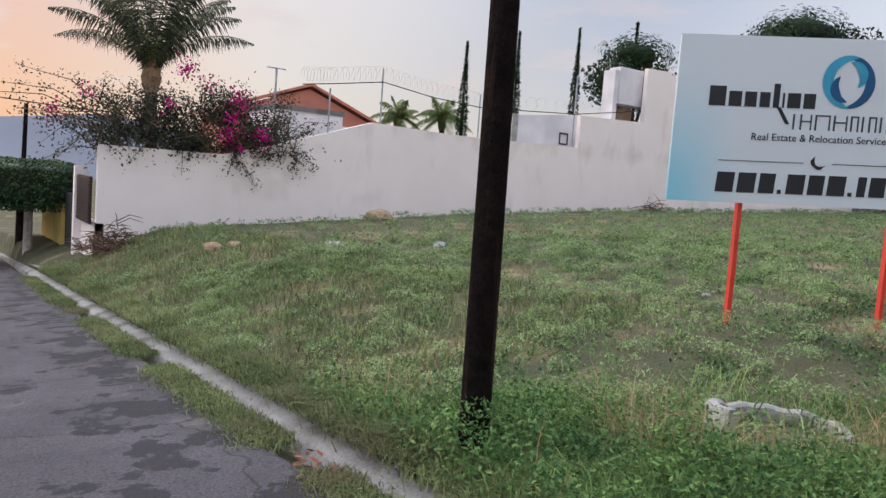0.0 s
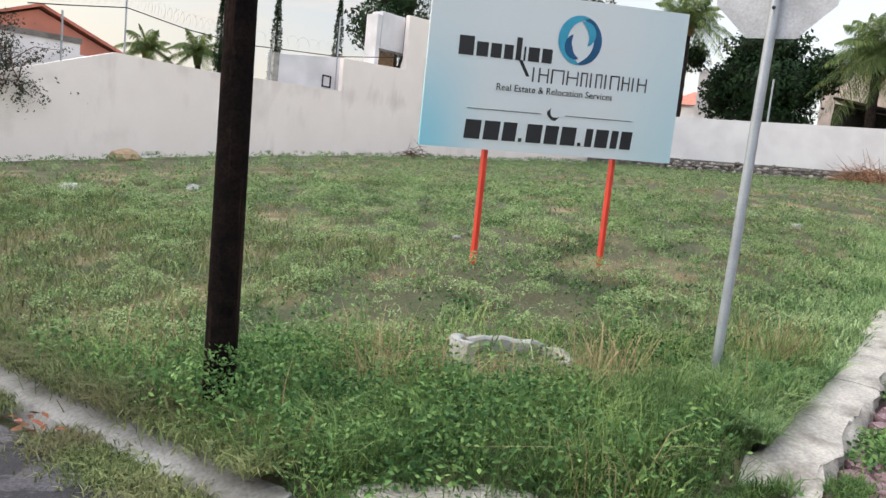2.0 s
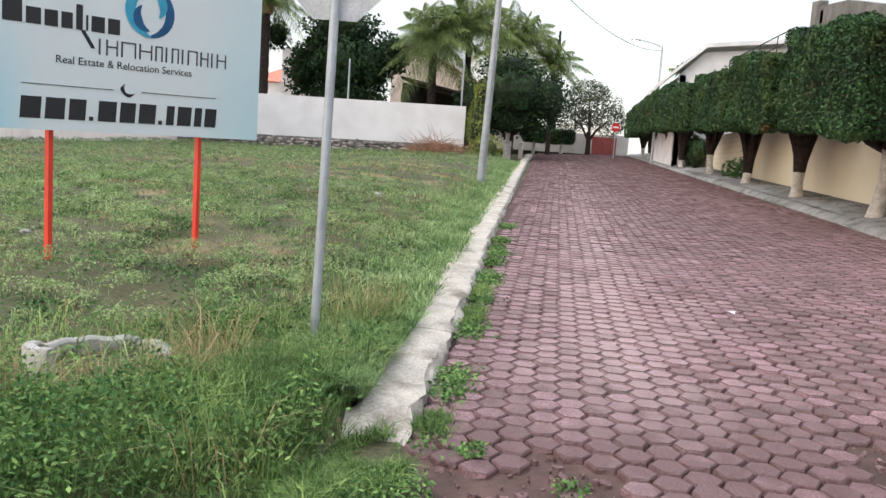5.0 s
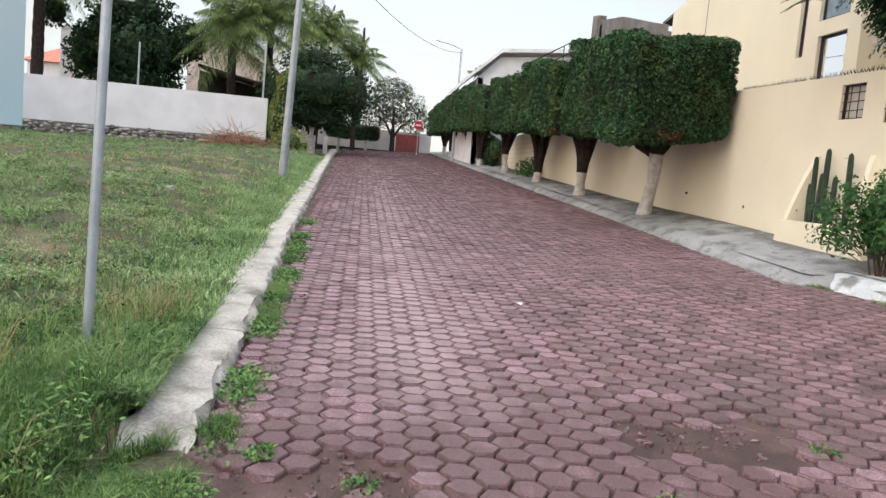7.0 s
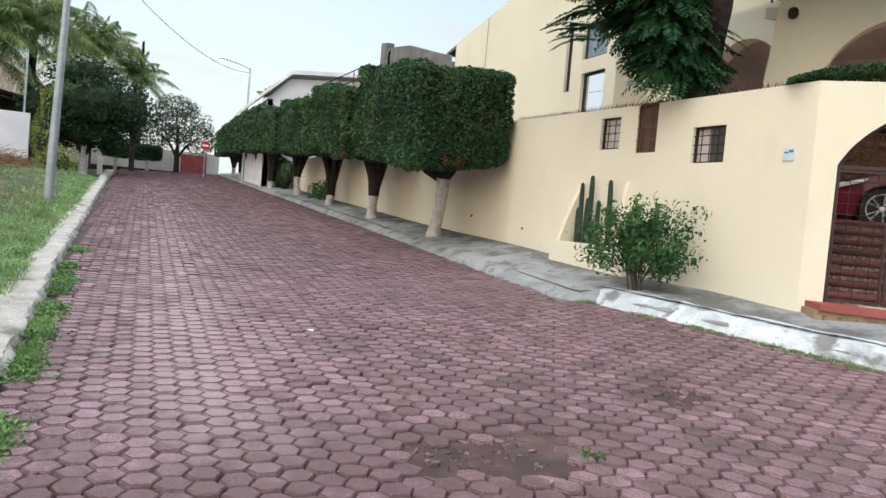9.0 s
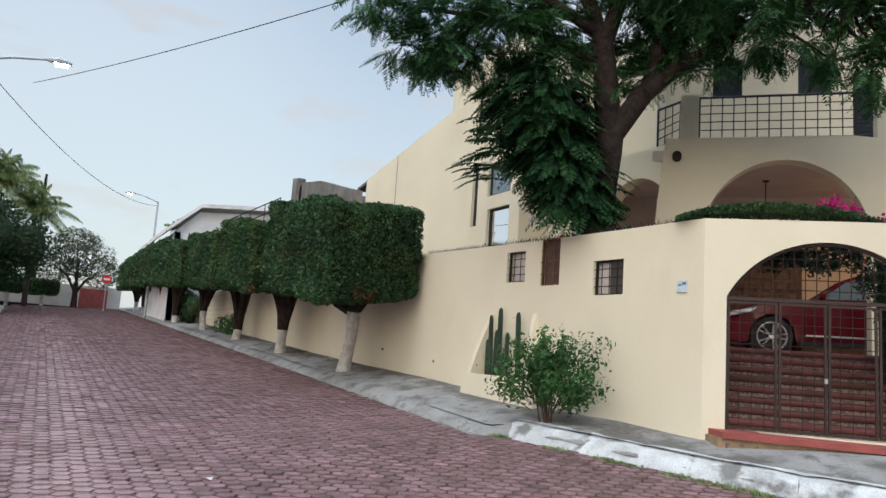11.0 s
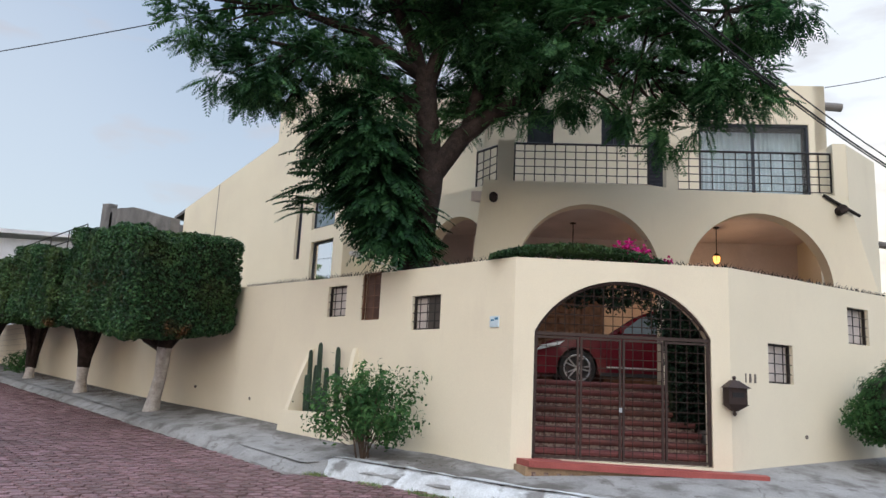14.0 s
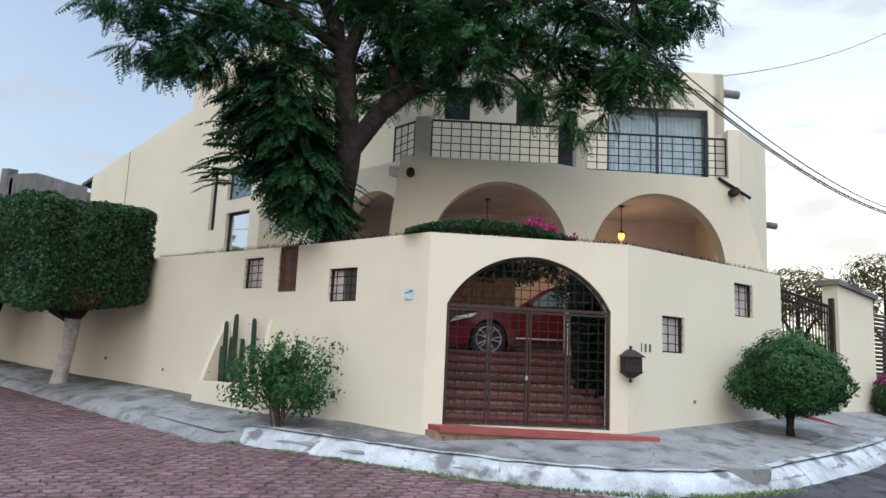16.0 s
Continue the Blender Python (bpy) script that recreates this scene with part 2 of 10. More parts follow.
cracks(M["asphalt"], 0.45, 0.008, (0.02, 0.02, 0.022), 0.7)
M["cream"] = mat("cream_stucco", (0.757, 0.697, 0.548), 0.9, col2=(0.718, 0.661, 0.518), scale=0.7, fine=90, fine_amt=0.04, bump=0.12, bump_scale=60, stain=(0.67, 0.605, 0.485), stain_scale=0.5, stain_range=(0.55, 0.8))
overlay(M["cream"], (0.59, 0.525, 0.42), 1.6, 0.60, 0.80, 0.0, None, 0.35, (1, 1, 0.3))
M["white_wall"] = mat("white_plaster", (0.93, 0.85, 0.81), 0.9, col2=(0.89, 0.81, 0.77), scale=0.8, fine=40, fine_amt=0.05, bump=0.2, bump_scale=30, stain=(0.66, 0.60, 0.56), stain_scale=0.5, stain_range=(0.60, 0.85))
overlay(M["white_wall"], (0.50, 0.42, 0.38), 1.1, 0.60, 0.80, 0.14, ((0, 0, 3.55), (0, 0, 1), 0.6, 0.1), 0.4, (1, 1, 0.3))
M["white_brick"] = mat("white_painted_brick", (0.66, 0.66, 0.69), 0.85, col2=(0.58, 0.58, 0.61), scale=1.0, fine=30, fine_amt=0.06, bump=0.25, bump_scale=20)
M["terracotta_room"] = mat("peach_plaster", (0.80, 0.58, 0.40), 0.9, scale=0.8, bump=0.1)
M["lilac_ceiling"] = mat("grey_plaster", (0.70, 0.62, 0.60), 0.9, scale=0.8, bump=0.1)
M["dark_metal"] = mat("dark_iron", (0.045, 0.04, 0.04), 0.5, metal=0.6, fine=200, bump=0.05)
M["rust_metal"] = mat("brown_painted_iron", (0.052, 0.035, 0.031), 0.55, metal=0.3, fine=200, bump=0.08)
M["galv"] = mat("galvanised_steel", (0.42, 0.46, 0.50), 0.5, metal=0.5, col2=(0.34, 0.37, 0.41), scale=5, fine=150, bump=0.05)
M["galv_dark"] = mat("sign_back_metal", (0.55, 0.56, 0.58), 0.55, metal=0.2, scale=5)
M["red_post"] = mat("red_painted_steel", (0.72, 0.055, 0.03), 0.45, col2=(0.62, 0.05, 0.03), scale=3, fine_amt=0.05, bump=0.05, spec=0.5)
M["pole_wood"] = mat("creosoted_wood", (0.013, 0.009, 0.008), 0.95, col2=(0.006, 0.005, 0.005), scale=9, fine=60, fine_amt=0.35, bump=0.7, bump_scale=22, spec=0.05)
overlay(M["pole_wood"], (0.045, 0.028, 0.022), 14.0, 0.56, 0.70, 0.0, None, 0.8, (1, 1, 0.06))
M["bark"] = mat("bark", (0.042, 0.029, 0.025), 0.95, col2=(0.018, 0.013, 0.011), scale=7, fine=40, fine_amt=0.3, bump=1.0, bump_scale=18)
M["twig_bark"] = mat("brown_stems", (0.10, 0.07, 0.05), 0.9, col2=(0.06, 0.042, 0.032), scale=9, bump=0.3)
M["whitewash"] = mat("whitewashed_bark", (0.62, 0.60, 0.58), 0.9, col2=(0.42, 0.39, 0.36), scale=6, fine=40, fine_amt=0.2, bump=0.8, bump_scale=18)
M["hedge"] = leaf_mat("ficus_leaves", (0.044, 0.108, 0.040), (0.020, 0.054, 0.022), rnd=0.6, rough=0.5, trans=0.15)
overlay(M["hedge"], (0.085, 0.115, 0.030), 0.9, 0.50, 0.68, 0.0, None, 0.6)
overlay(M["hedge"], (0.13, 0.050, 0.022), 1.2, 0.60, 0.70, 0.0, None, 0.75)
# near-black fill: the shade deep inside foliage, put into the colour
M["hedge_core"] = mat("foliage_shade", (0.018, 0.026, 0.012), 0.95, bump=0)
M["tree"] = leaf_mat("jacaranda_leaves", (0.060, 0.150, 0.052), (0.024, 0.070, 0.028), rnd=0.55, trans=0.35, big=0.9)
M["bush"] = leaf_mat("bush_leaves", (0.062, 0.148, 0.046), (0.038, 0.098, 0.032), rnd=0.45)
M["palm"] = leaf_mat("palm_leaflets", (0.19, 0.25, 0.085), (0.085, 0.13, 0.045), trans=0.4)
M["far_tree"] = leaf_mat("far_leaves", (0.024, 0.056, 0.020), (0.014, 0.034, 0.013), trans=0.15)
M["lime"] = leaf_mat("yellow_green_leaves", (0.26, 0.30, 0.07), (0.13, 0.17, 0.045), trans=0.35)
M["bank"] = leaf_mat("dusty_bank_grass", (0.205, 0.25, 0.105), (0.12, 0.16, 0.062), rnd=0.6, trans=0.3, big=0.6)
overlay(M["bank"], (0.22, 0.18, 0.11), 0.8, 0.50, 0.64, 0.0, None, 0.6)
M["grass"] = leaf_mat("grass_blades", (0.205, 0.305, 0.105), (0.092, 0.168, 0.052), rnd=0.55, trans=0.3, big=0.8)
overlay(M["grass"], (0.27, 0.235, 0.12), 0.6, 0.55, 0.67, 0.0, None, 0.6)
M["mat"] = leaf_mat("ground_cover_leaves", (0.315, 0.415, 0.19), (0.195, 0.285, 0.115), rnd=0.25, trans=0.25, big=0.7)
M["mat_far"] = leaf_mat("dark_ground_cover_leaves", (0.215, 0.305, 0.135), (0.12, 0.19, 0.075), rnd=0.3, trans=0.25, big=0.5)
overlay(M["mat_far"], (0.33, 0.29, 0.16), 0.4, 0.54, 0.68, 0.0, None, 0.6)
overlay(M["mat"], (0.36, 0.29, 0.18), 0.45, 0.55, 0.70, 0.0, None, 0.6)
overlay(M["mat"], (0.30, 0.22, 0.13), 2.2, 0.58, 0.68, 0.0, None, 0.6)
M["lawn"] = leaf_mat("short_grass_blades", (0.315, 0.43, 0.20), (0.16, 0.265, 0.10), rnd=0.5, trans=0.3, big=1.6)
overlay(M["lawn"], (0.28, 0.25, 0.13), 0.7, 0.56, 0.68, 0.0, None, 0.5)
overlay(M["lawn"], (0.10, 0.15, 0.052), 0.9, 0.50, 0.75, 0.26, ((4.5, 14.0, 0), (1, 1, 0), 10.0, 3.0), 0.75)
overlay(M["lawn"], (0.15, 0.125, 0.075), 1.4, 0.60, 0.70, 0.0, None, 0.6)
M["weed"] = leaf_mat("weed_leaves", (0.142, 0.258, 0.082), (0.058, 0.132, 0.040), rnd=0.6, trans=0.28)
M["dry"] = leaf_mat("dry_grass", (0.38, 0.30, 0.17), (0.27, 0.20, 0.10), rnd=0.4)
M["magenta"] = leaf_mat("bougainvillea_bracts", (0.50, 0.015, 0.20), (0.36, 0.01, 0.14), rnd=0.3)
M["red_tile"] = mat("red_roof_tiles", (0.56, 0.205, 0.15), 0.85, col2=(0.46, 0.16, 0.115), scale=3)
M["brick_step"] = mat("red_clay_brick", (0.145, 0.050, 0.045), 0.7, col2=(0.095, 0.036, 0.033), scale=5, rnd=0.2, bump=0.4)
M["red_sill"] = mat("red_painted_step", (0.34, 0.088, 0.078), 0.65, col2=(0.26, 0.068, 0.06), scale=3, bump=0.15)
M["litter"] = mat("dry_leaf_litter", (0.13, 0.085, 0.05), 0.9, col2=(0.06, 0.045, 0.03), scale=9, rnd=0.5, bump=0)
M["stone"] = mat("rubble_stone", (0.33, 0.30, 0.28), 0.9, col2=(0.17, 0.155, 0.15), scale=4, rnd=0.5, bump=0.6, bump_scale=20)
M["sign_white"] = mat("sign_vinyl", (0.70, 0.76, 0.80), 0.4, col2=(0.68, 0.745, 0.79), scale=0.4, fine_amt=0.01, bump=0)
M["ink"] = mat("dark_ink", (0.02, 0.022, 0.028), 0.5, fine_amt=0, bump=0)
M["glass"] = mat("window_glass", (0.05, 0.06, 0.07), 0.06, fine_amt=0, bump=0, spec=0.9)
M["curtain"] = mat("pale_curtain", (0.55, 0.60, 0.60), 0.9, fine_amt=0.02, bump=0)
M["dark"] = mat("dark_interior", (0.03, 0.028, 0.026), 0.9, bump=0)
M["concrete"] = mat("bare_concrete", (0.21, 0.20, 0.195), 0.9, col2=(0.13, 0.125, 0.12), scale=1.6, bump=0.4, stain=(0.09, 0.085, 0.08), stain_scale=1.2, stain_range=(0.52, 0.7))
M["cactus"] = mat("cactus_skin", (0.036, 0.062, 0.040), 0.6, col2=(0.020, 0.038, 0.024), scale=6, bump=0.2)
M["black_wire"] = mat("black_cable", (0.02, 0.02, 0.022), 0.6, bump=0)
# blue-grey base colour carries the haze of distance
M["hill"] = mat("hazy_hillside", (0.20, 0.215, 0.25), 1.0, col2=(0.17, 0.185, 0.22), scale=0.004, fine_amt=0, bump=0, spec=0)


# ---- mesh helpers ----
class MB:
    """Collects vertices and faces."""

    def __init__(self, o=(0, 0, 0)):
        self.v, self.f, self.o, self.edge = [], [], Vector(o), []

    def add(self, verts, faces):
        n = len(self.v)
        self.v += [tuple(Vector(p) - self.o) for p in verts]
        self.f += [tuple(i + n for i in f) for f in faces]
        return self

    def box(self, lo, hi, m=None, bev=0.0):
        x0, y0, z0 = lo
        x1, y1, z1 = hi
        if bev:
            b = bev
            pts, fs = [], []
            bm = bmesh.new()
            bmesh.ops.create_cube(bm, size=1.0)
            for q in bm.verts:
                q.co = Vector((x0 + (q.co.x + 0.5) * (x1 - x0), y0 + (q.co.y + 0.5) * (y1 - y0), z0 + (q.co.z + 0.5) * (z1 - z0)))
            bmesh.ops.bevel(bm, geom=bm.edges[:], offset=b, segments=2, affect="EDGES", profile=0.6)
            bm.verts.index_update()
            pts = [q.co.copy() for q in bm.verts]
            fs = [tuple(q.index for q in f.verts) for f in bm.faces]
            bm.free()
        else:
            pts = [Vector(p) for p in ((x0, y0, z0), (x1, y0, z0), (x1, y1, z0), (x0, y1, z0), (x0, y0, z1), (x1, y0, z1), (x1, y1, z1), (x0, y1, z1))]
            fs = [(0, 3, 2, 1), (4, 5, 6, 7), (0, 1, 5, 4), (1, 2, 6, 5), (2, 3, 7, 6), (3, 0, 4, 7)]
        if m is not None:
            pts = [m @ p for p in pts]
        return self.add(pts, fs)

    def tube(self, path, radii, n=8, caps=True):
        path = [Vector(p) for p in path]
        if not hasattr(radii, "__len__"):
            radii = [radii] * len(path)
        pts, fs = [], []
        up = Vector((0.31, 0.17, 0.93))
        for i, p in enumerate(path):
            d = (path[min(i + 1, len(path) - 1)] - path[max(i - 1, 0)]).normalized()
            a = d.cross(up)
            if a.length < 0.05:
                a = d.cross(Vector((1, 0, 0)))
            a.normalize()
            b = d.cross(a)
            for k in range(n):
                t = 2 * math.pi * k / n
                pts.append(p + radii[i] * (math.cos(t) * a + math.sin(t) * b))
        for i in range(len(path) - 1):
            for k in range(n):
                k2 = (k + 1) % n
                fs.append((i * n + k, i * n + k2, (i + 1) * n + k2, (i + 1) * n + k))
        if caps:
            fs.append(tuple(range(n)))
            fs.append(tuple((len(path) - 1) * n + k for k in reversed(range(n))))
        return self.add(pts, fs)

    def bar(self, a, b, w, d=None):
        """A square bar from a to b."""
        return self.tube([a, b], w * 0.7071, 4)

    def lathe(self, profile, n=16, m=None):
        pts, fs = [], []
        for r, z in profile:
            for k in range(n):
                t = 2 * math.pi * k / n
                pts.append(Vector((r * math.cos(t), r * math.sin(t), z)))
        for i in range(len(profile) - 1):
            for k in range(n):
                k2 = (k + 1) % n
                fs.append((i * n + k, i * n + k2, (i + 1) * n + k2, (i + 1) * n + k))
        if m is not None:
            pts = [m @ p for p in pts]
        return self.add(pts, fs)


def mesh_of(name, mb, material):
    me = bpy.data.meshes.new(name)
    me.from_pydata(mb.v, [], mb.f)
    me.materials.append(material)
    me.validate()
    me.update()
    return me


def smooth_mesh(me, angle=40):
    me.polygons.foreach_set("use_smooth", [True] * len(me.polygons))
    me.set_sharp_from_angle(angle=radians(angle))


def part(name, mb, material, parent=None, label="", smooth=False):
    """ONE mesh object under a thing or a part; coordinates relative to the thing."""
    me = mesh_of(name, mb, material)
    if smooth:
        smooth_mesh(me)
    ob = new(name, me)
    if parent is not None:
        ob.parent = parent
    if label:
        ob["label"] = label
    return ob


def thing(name, loc, label, category, group="", kind="", rz=0.0):
    ob = new(name)
    ob.matrix_basis = pose(*loc, 0, 0, rz)
    return tagged(ob, label, category, group, kind)


def solid(name, mb, material, label, category, group="", kind="", smooth=False):
    """A thing that is one mesh."""
    ob = part(name, mb, material, None, "", smooth)
    return tagged(ob, label, category, group, kind)


def panel(mb, outline, holes, p0, u, nrm, thick):
    """A wall panel with openings: loops of (u, z), from the face at p0 back by thick against nrm."""
    p0, u, nrm = Vector(p0), Vector(u).normalized(), Vector(nrm).normalized()
    bm = bmesh.new()
    loops = []
    for lp in [outline] + holes:
        vs = [bm.verts.new((a, b, 0)) for a, b in lp]
        loops.append(vs)
        for i in range(len(vs)):
            bm.edges.new((vs[i], vs[(i + 1) % len(vs)]))
    bmesh.ops.triangle_fill(bm, use_beauty=True, use_dissolve=False, edges=bm.edges[:])
    bm.verts.index_update()
    co = [v.co.copy() for v in bm.verts]
    n = len(co)
    front = [p0 + u * c.x + Vector((0, 0, c.y)) for c in co]
    back = [p - nrm * thick for p in front]
    fs = []
    for f in bm.faces:
        idx = [v.index for v in f.verts]
        a, b, c = (front[i] for i in idx[:3])
        if (b - a).cross(c - a).dot(nrm) < 0:
            idx.reverse()
        fs.append(tuple(idx))
        fs.append(tuple(i + n for i in reversed(idx)))
    for vs in loops:
        for i in range(len(vs)):
            a, b = vs[i].index, vs[(i + 1) % len(vs)].index
            fs.append((a, b, b + n, a + n))
    bm.free()
    mb.add(front + back, fs)
    return mb


def rect(x0, z0, x1, z1):
    return [(x0, z0), (x1, z0), (x1, z1), (x0, z1)]


def seg_arch(x0, x1, z0, zs, zt, n=28):
    """A segmental opening: sides up to zs, a flat circular head up to zt."""
    c, h, rise = (x0 + x1) / 2, (x1 - x0) / 2, zt - zs
    r = (h * h + rise * rise) / (2 * rise)
    a = math.asin(h / r)
    return [(x0, z0), (x1, z0)] + [(c + r * math.sin(a - 2 * a * k / n), zt - r + r * math.cos(a - 2 * a * k / n)) for k in range(n + 1)]


def arch(x0, x1, z0, zs, zt, n=20):
    """An arched opening: sides up to zs, an elliptic head up to zt."""
    c, r = (x0 + x1) / 2, (x1 - x0) / 2
    return [(x0, z0), (x1, z0)] + [(c + r * math.cos(math.pi * k / n), zs + (zt - zs) * math.sin(math.pi * k / n)) for k in range(n + 1)]


def fix_normals(ob):
    bm = bmesh.new()
    bm.from_mesh(ob.data)
    bmesh.ops.remove_doubles(bm, verts=bm.verts[:], dist=1e-5)
    bmesh.ops.recalc_face_normals(bm, faces=bm.faces[:])
    bm.to_mesh(ob.data)
    bm.free()
    return ob


def leaf_cloud(name, P, size, material, parent=None, seed=0, aspect=2.2, up=0.3, normals=None):
    """Many small folded leaves at the points P (n x 3)."""
    rg = np.random.default_rng(seed)
    n = len(P)
    d = rg.normal(size=(n, 3))
    d[:, 2] += up
    if normals is not None:
        d = d * 0.55 + normals
    d /= np.linalg.norm(d, axis=1)[:, None]
    a = np.cross(d, rg.normal(size=(n, 3)))
    a /= np.linalg.norm(a, axis=1)[:, None] + 1e-9
    b = np.cross(d, a)
    s = (size * rg.uniform(0.6, 1.3, n))[:, None]
    w = s / aspect
    V = np.stack([P - a * s * 0.5, P + b * w * 0.5 + d * w * 0.15, P + a * s * 0.5, P - b * w * 0.5 + d * w * 0.15], 1).reshape(-1, 3)
    me = bpy.data.meshes.new(name)
    me.vertices.add(4 * n)
    me.vertices.foreach_set("co", V.astype(np.float32).ravel())
    me.loops.add(4 * n)
    me.loops.foreach_set("vertex_index", np.arange(4 * n, dtype=np.int32))
    me.polygons.add(n)
    me.polygons.foreach_set("loop_start", np.arange(0, 4 * n, 4, dtype=np.int32))
    me.materials.append(material)
    me.update(calc_edges=True)
    me.validate()
    ob = new(name, me)
    if parent is not None:
        ob.parent = parent
    return ob


# ---- the lie of the land ----
def grade(y):
    if y < -6:
        return 0.21 + 0.06 * (-6 - y)
    if y <= 2:
        return -0.035 * y
    return -0.07 - 0.075 * (y - 2)


def street(x, y):
    """Height of the two streets."""
    return 0.05 * max(min(x, 64.0), -12.0) + grade(max(min(y, 60.0), -40.0))


LOT_X, LOT_Y = (2.3, 5, 10, 20, 42), (1.0, 5, 11, 22)
LOT_A = ((0.10, 0.10, 0.11, 0.13, 0.28), (-0.175, 0.14, 0.28, 0.42, 0.25), (-0.625, 0.0, 0.15, 0.3, -0.05), (-1.42, -0.36, -0.13, 0.08, -0.12))


def kerb_y(x):
    """Back edge of the kerb beside the paved street."""
    pts = ((3.86, 0.56), (8.0, 0.66), (12.0, 0.80), (20, 1.0), (41, 1.5), (58, 1.8))
    x = min(max(x, 3.86), 58)
    for (a, p), (b, q) in zip(pts[:-1], pts[1:]):
        if x <= b:
            return p + (q - p) * (x - a) / (b - a) + 0.36
    return 2.16


def lot(x, y):
    """Height of the vacant lot."""
    xs, ys = min(max(x, 2.3), 42), min(max(y, 1.0), 22)
    i = max(k for k in range(4) if LOT_X[k] <= xs)
    j = max(k for k in range(3) if LOT_Y[k] <= ys)
    p, q = (xs - LOT_X[i]) / (LOT_X[i + 1] - LOT_X[i]), (ys - LOT_Y[j]) / (LOT_Y[j + 1] - LOT_Y[j])
    a = (LOT_A[j][i] * (1 - p) + LOT_A[j][i + 1] * p) * (1 - q) + (LOT_A[j + 1][i] * (1 - p) + LOT_A[j + 1][i + 1] * p) * q
    bump = 0.05 * noise.noise(Vector((x * 0.45, y * 0.45, 1.7))) + 0.025 * noise.noise(Vector((x * 1.6, y * 1.6, 5.1)))
    if x > 5 and y < kerb_y(x) + 1.6:
        k = max(0.0, (y - kerb_y(x)) / 1.6)
        a += (0.03 - 0.035 * y - a) * (1 - k * k * (3 - 2 * k)) * min(1.0, (x - 5) / 3)
    return 0.05 * xs + a + bump * min(1.0, max(0.0, (min(x - 2.3, y - 1.0)) / 1.5))


def sheet(name, xs, ys, h, material, label, category, kind="structure", keep=None):
    V = [(x, y, h(x, y)) for y in ys for x in xs]
    n = len(xs)
    F = []
    for j in range(len(ys) - 1):
        for i in range(n - 1):
            if keep is None or keep((xs[i] + xs[i + 1]) / 2, (ys[j] + ys[j + 1]) / 2):
                F.append((j * n + i, j * n + i + 1, (j + 1) * n + i + 1, (j + 1) * n + i))
    mb = MB()
    mb.v, mb.f = V, F
    ob = solid(name, mb, material, label, category, kind=kind, smooth=False)
    ob.data.polygons.foreach_set("use_smooth", [True] * len(F))
    return ob


def steps(a, b, d):
    n = max(1, int(math.ceil((b - a) / d)))
    return [a + (b - a) * k / n for k in range(n + 1)]


def base_height(x, y):
    cut = min(1.08 * x + 0.85 * y - 4.62, 0.56 * (x - 2.95) + 0.77 * (y - 1.22) - 0.25)
    if x > 2.25 and y > 0.95 and x < 43 and y < 22.2:
        if x < 4.2 and cut < 0:
            return max(street(x, y) - 0.03, lot(x, y) + 1.2 * cut)
        if x > 5 and y < kerb_y(x) - 0.12:
            return min(lot(x, y), street(x, y)) - 0.08
        return lot(x, y) if x > 2.35 and y > 1.05 else lot(x, y) - 0.08
    if y > -0.3 and 1.8 < x < 4.2 and cut < 0.5:
        return street(x, y) - 0.02
    z = street(x, y) - 0.12
    if y > 22 and x > 2.3:
        z = min(lot(x, 22) - 0.3, z + 1.0)
    r = math.hypot(x, y)
    if r > 80:
        z -= 0.02 * (r - 80)
    return z


far = [140, 220, 400, 800, 1600, 3000]
gx = [-v for v in reversed(far)] + steps(-80, -4, 8) + steps(-4, 2.0, 1.0)[1:] + [2.22, 2.4] + steps(2.6, 12, 0.25) + steps(12, 44, 0.6)[1:] + steps(44, 80, 4)[1:] + far
gy = [-v for v in reversed(far)] + steps(-80, -6, 4) + steps(-6, 0.6, 1.0)[1:] + [0.92] + steps(1.06, 2.5, 0.12) + steps(2.75, 10, 0.25) + steps(10, 24, 0.6)[1:] + steps(24, 80, 4)[1:] + far
sheet("ground", gx, gy, base_height, M["grass_ground"], "uneven grassy ground of the vacant corner lot", "ground")

ASPHALT_X = 1.86
sheet("road", steps(-9, ASPHALT_X, 0.6), steps(-40, 0.3, 0.8) + steps(0.3, 60, 1.0)[1:], lambda x, y: street(x, y) - (0.02 if y < 0.4 and x > 1 else 0.0), M["asphalt"], "worn dark grey asphalt street with patched edges", "road")
sheet("road_edge", steps(ASPHALT_X - 0.02, 3.6, 0.3), steps(-40, -7.6, 0.8), lambda x, y: street(x, y) - 0.03, M["asphalt"], "dark asphalt of the side street below the house kerb", "road")
sheet("road_corner", steps(ASPHALT_X - 0.02, 3.3, 0.1), steps(0.35, 2.5, 0.1), lambda x, y: street(x, y) - 0.012 - (0.25 if x + 0.8 * y > 3.92 else 0.0), M["soil"], "bare trodden soil at the street corner", "soil")
sheet("road_bed", steps(ASPHALT_X - 0.06, 66, 0.8), steps(-7.5, 1.0, 0.5), lambda x, y: street(x, y) - 0.035, M["joint"], "dark soil bed under the hexagonal paving blocks", "road")

# ---- kerbs and pavement ----
def offset_line(line, d):
    out = []
    for i, p in enumerate(line):
        a, b = Vector(line[max(i - 1, 0)]), Vector(line[min(i + 1, len(line) - 1)])
        t = (b - a).normalized()
        out.append((p[0] - t.y * d, p[1] + t.x * d))
    return out


def resample(line, d):
    out = [tuple(line[0])]
    for a, b in zip(line[:-1], line[1:]):
        a, b = Vector(a), Vector(b)
        n = max(1, int(round((b - a).length / d)))
        out += [tuple(a.lerp(b, k / n)) for k in range(1, n + 1)]
    return out


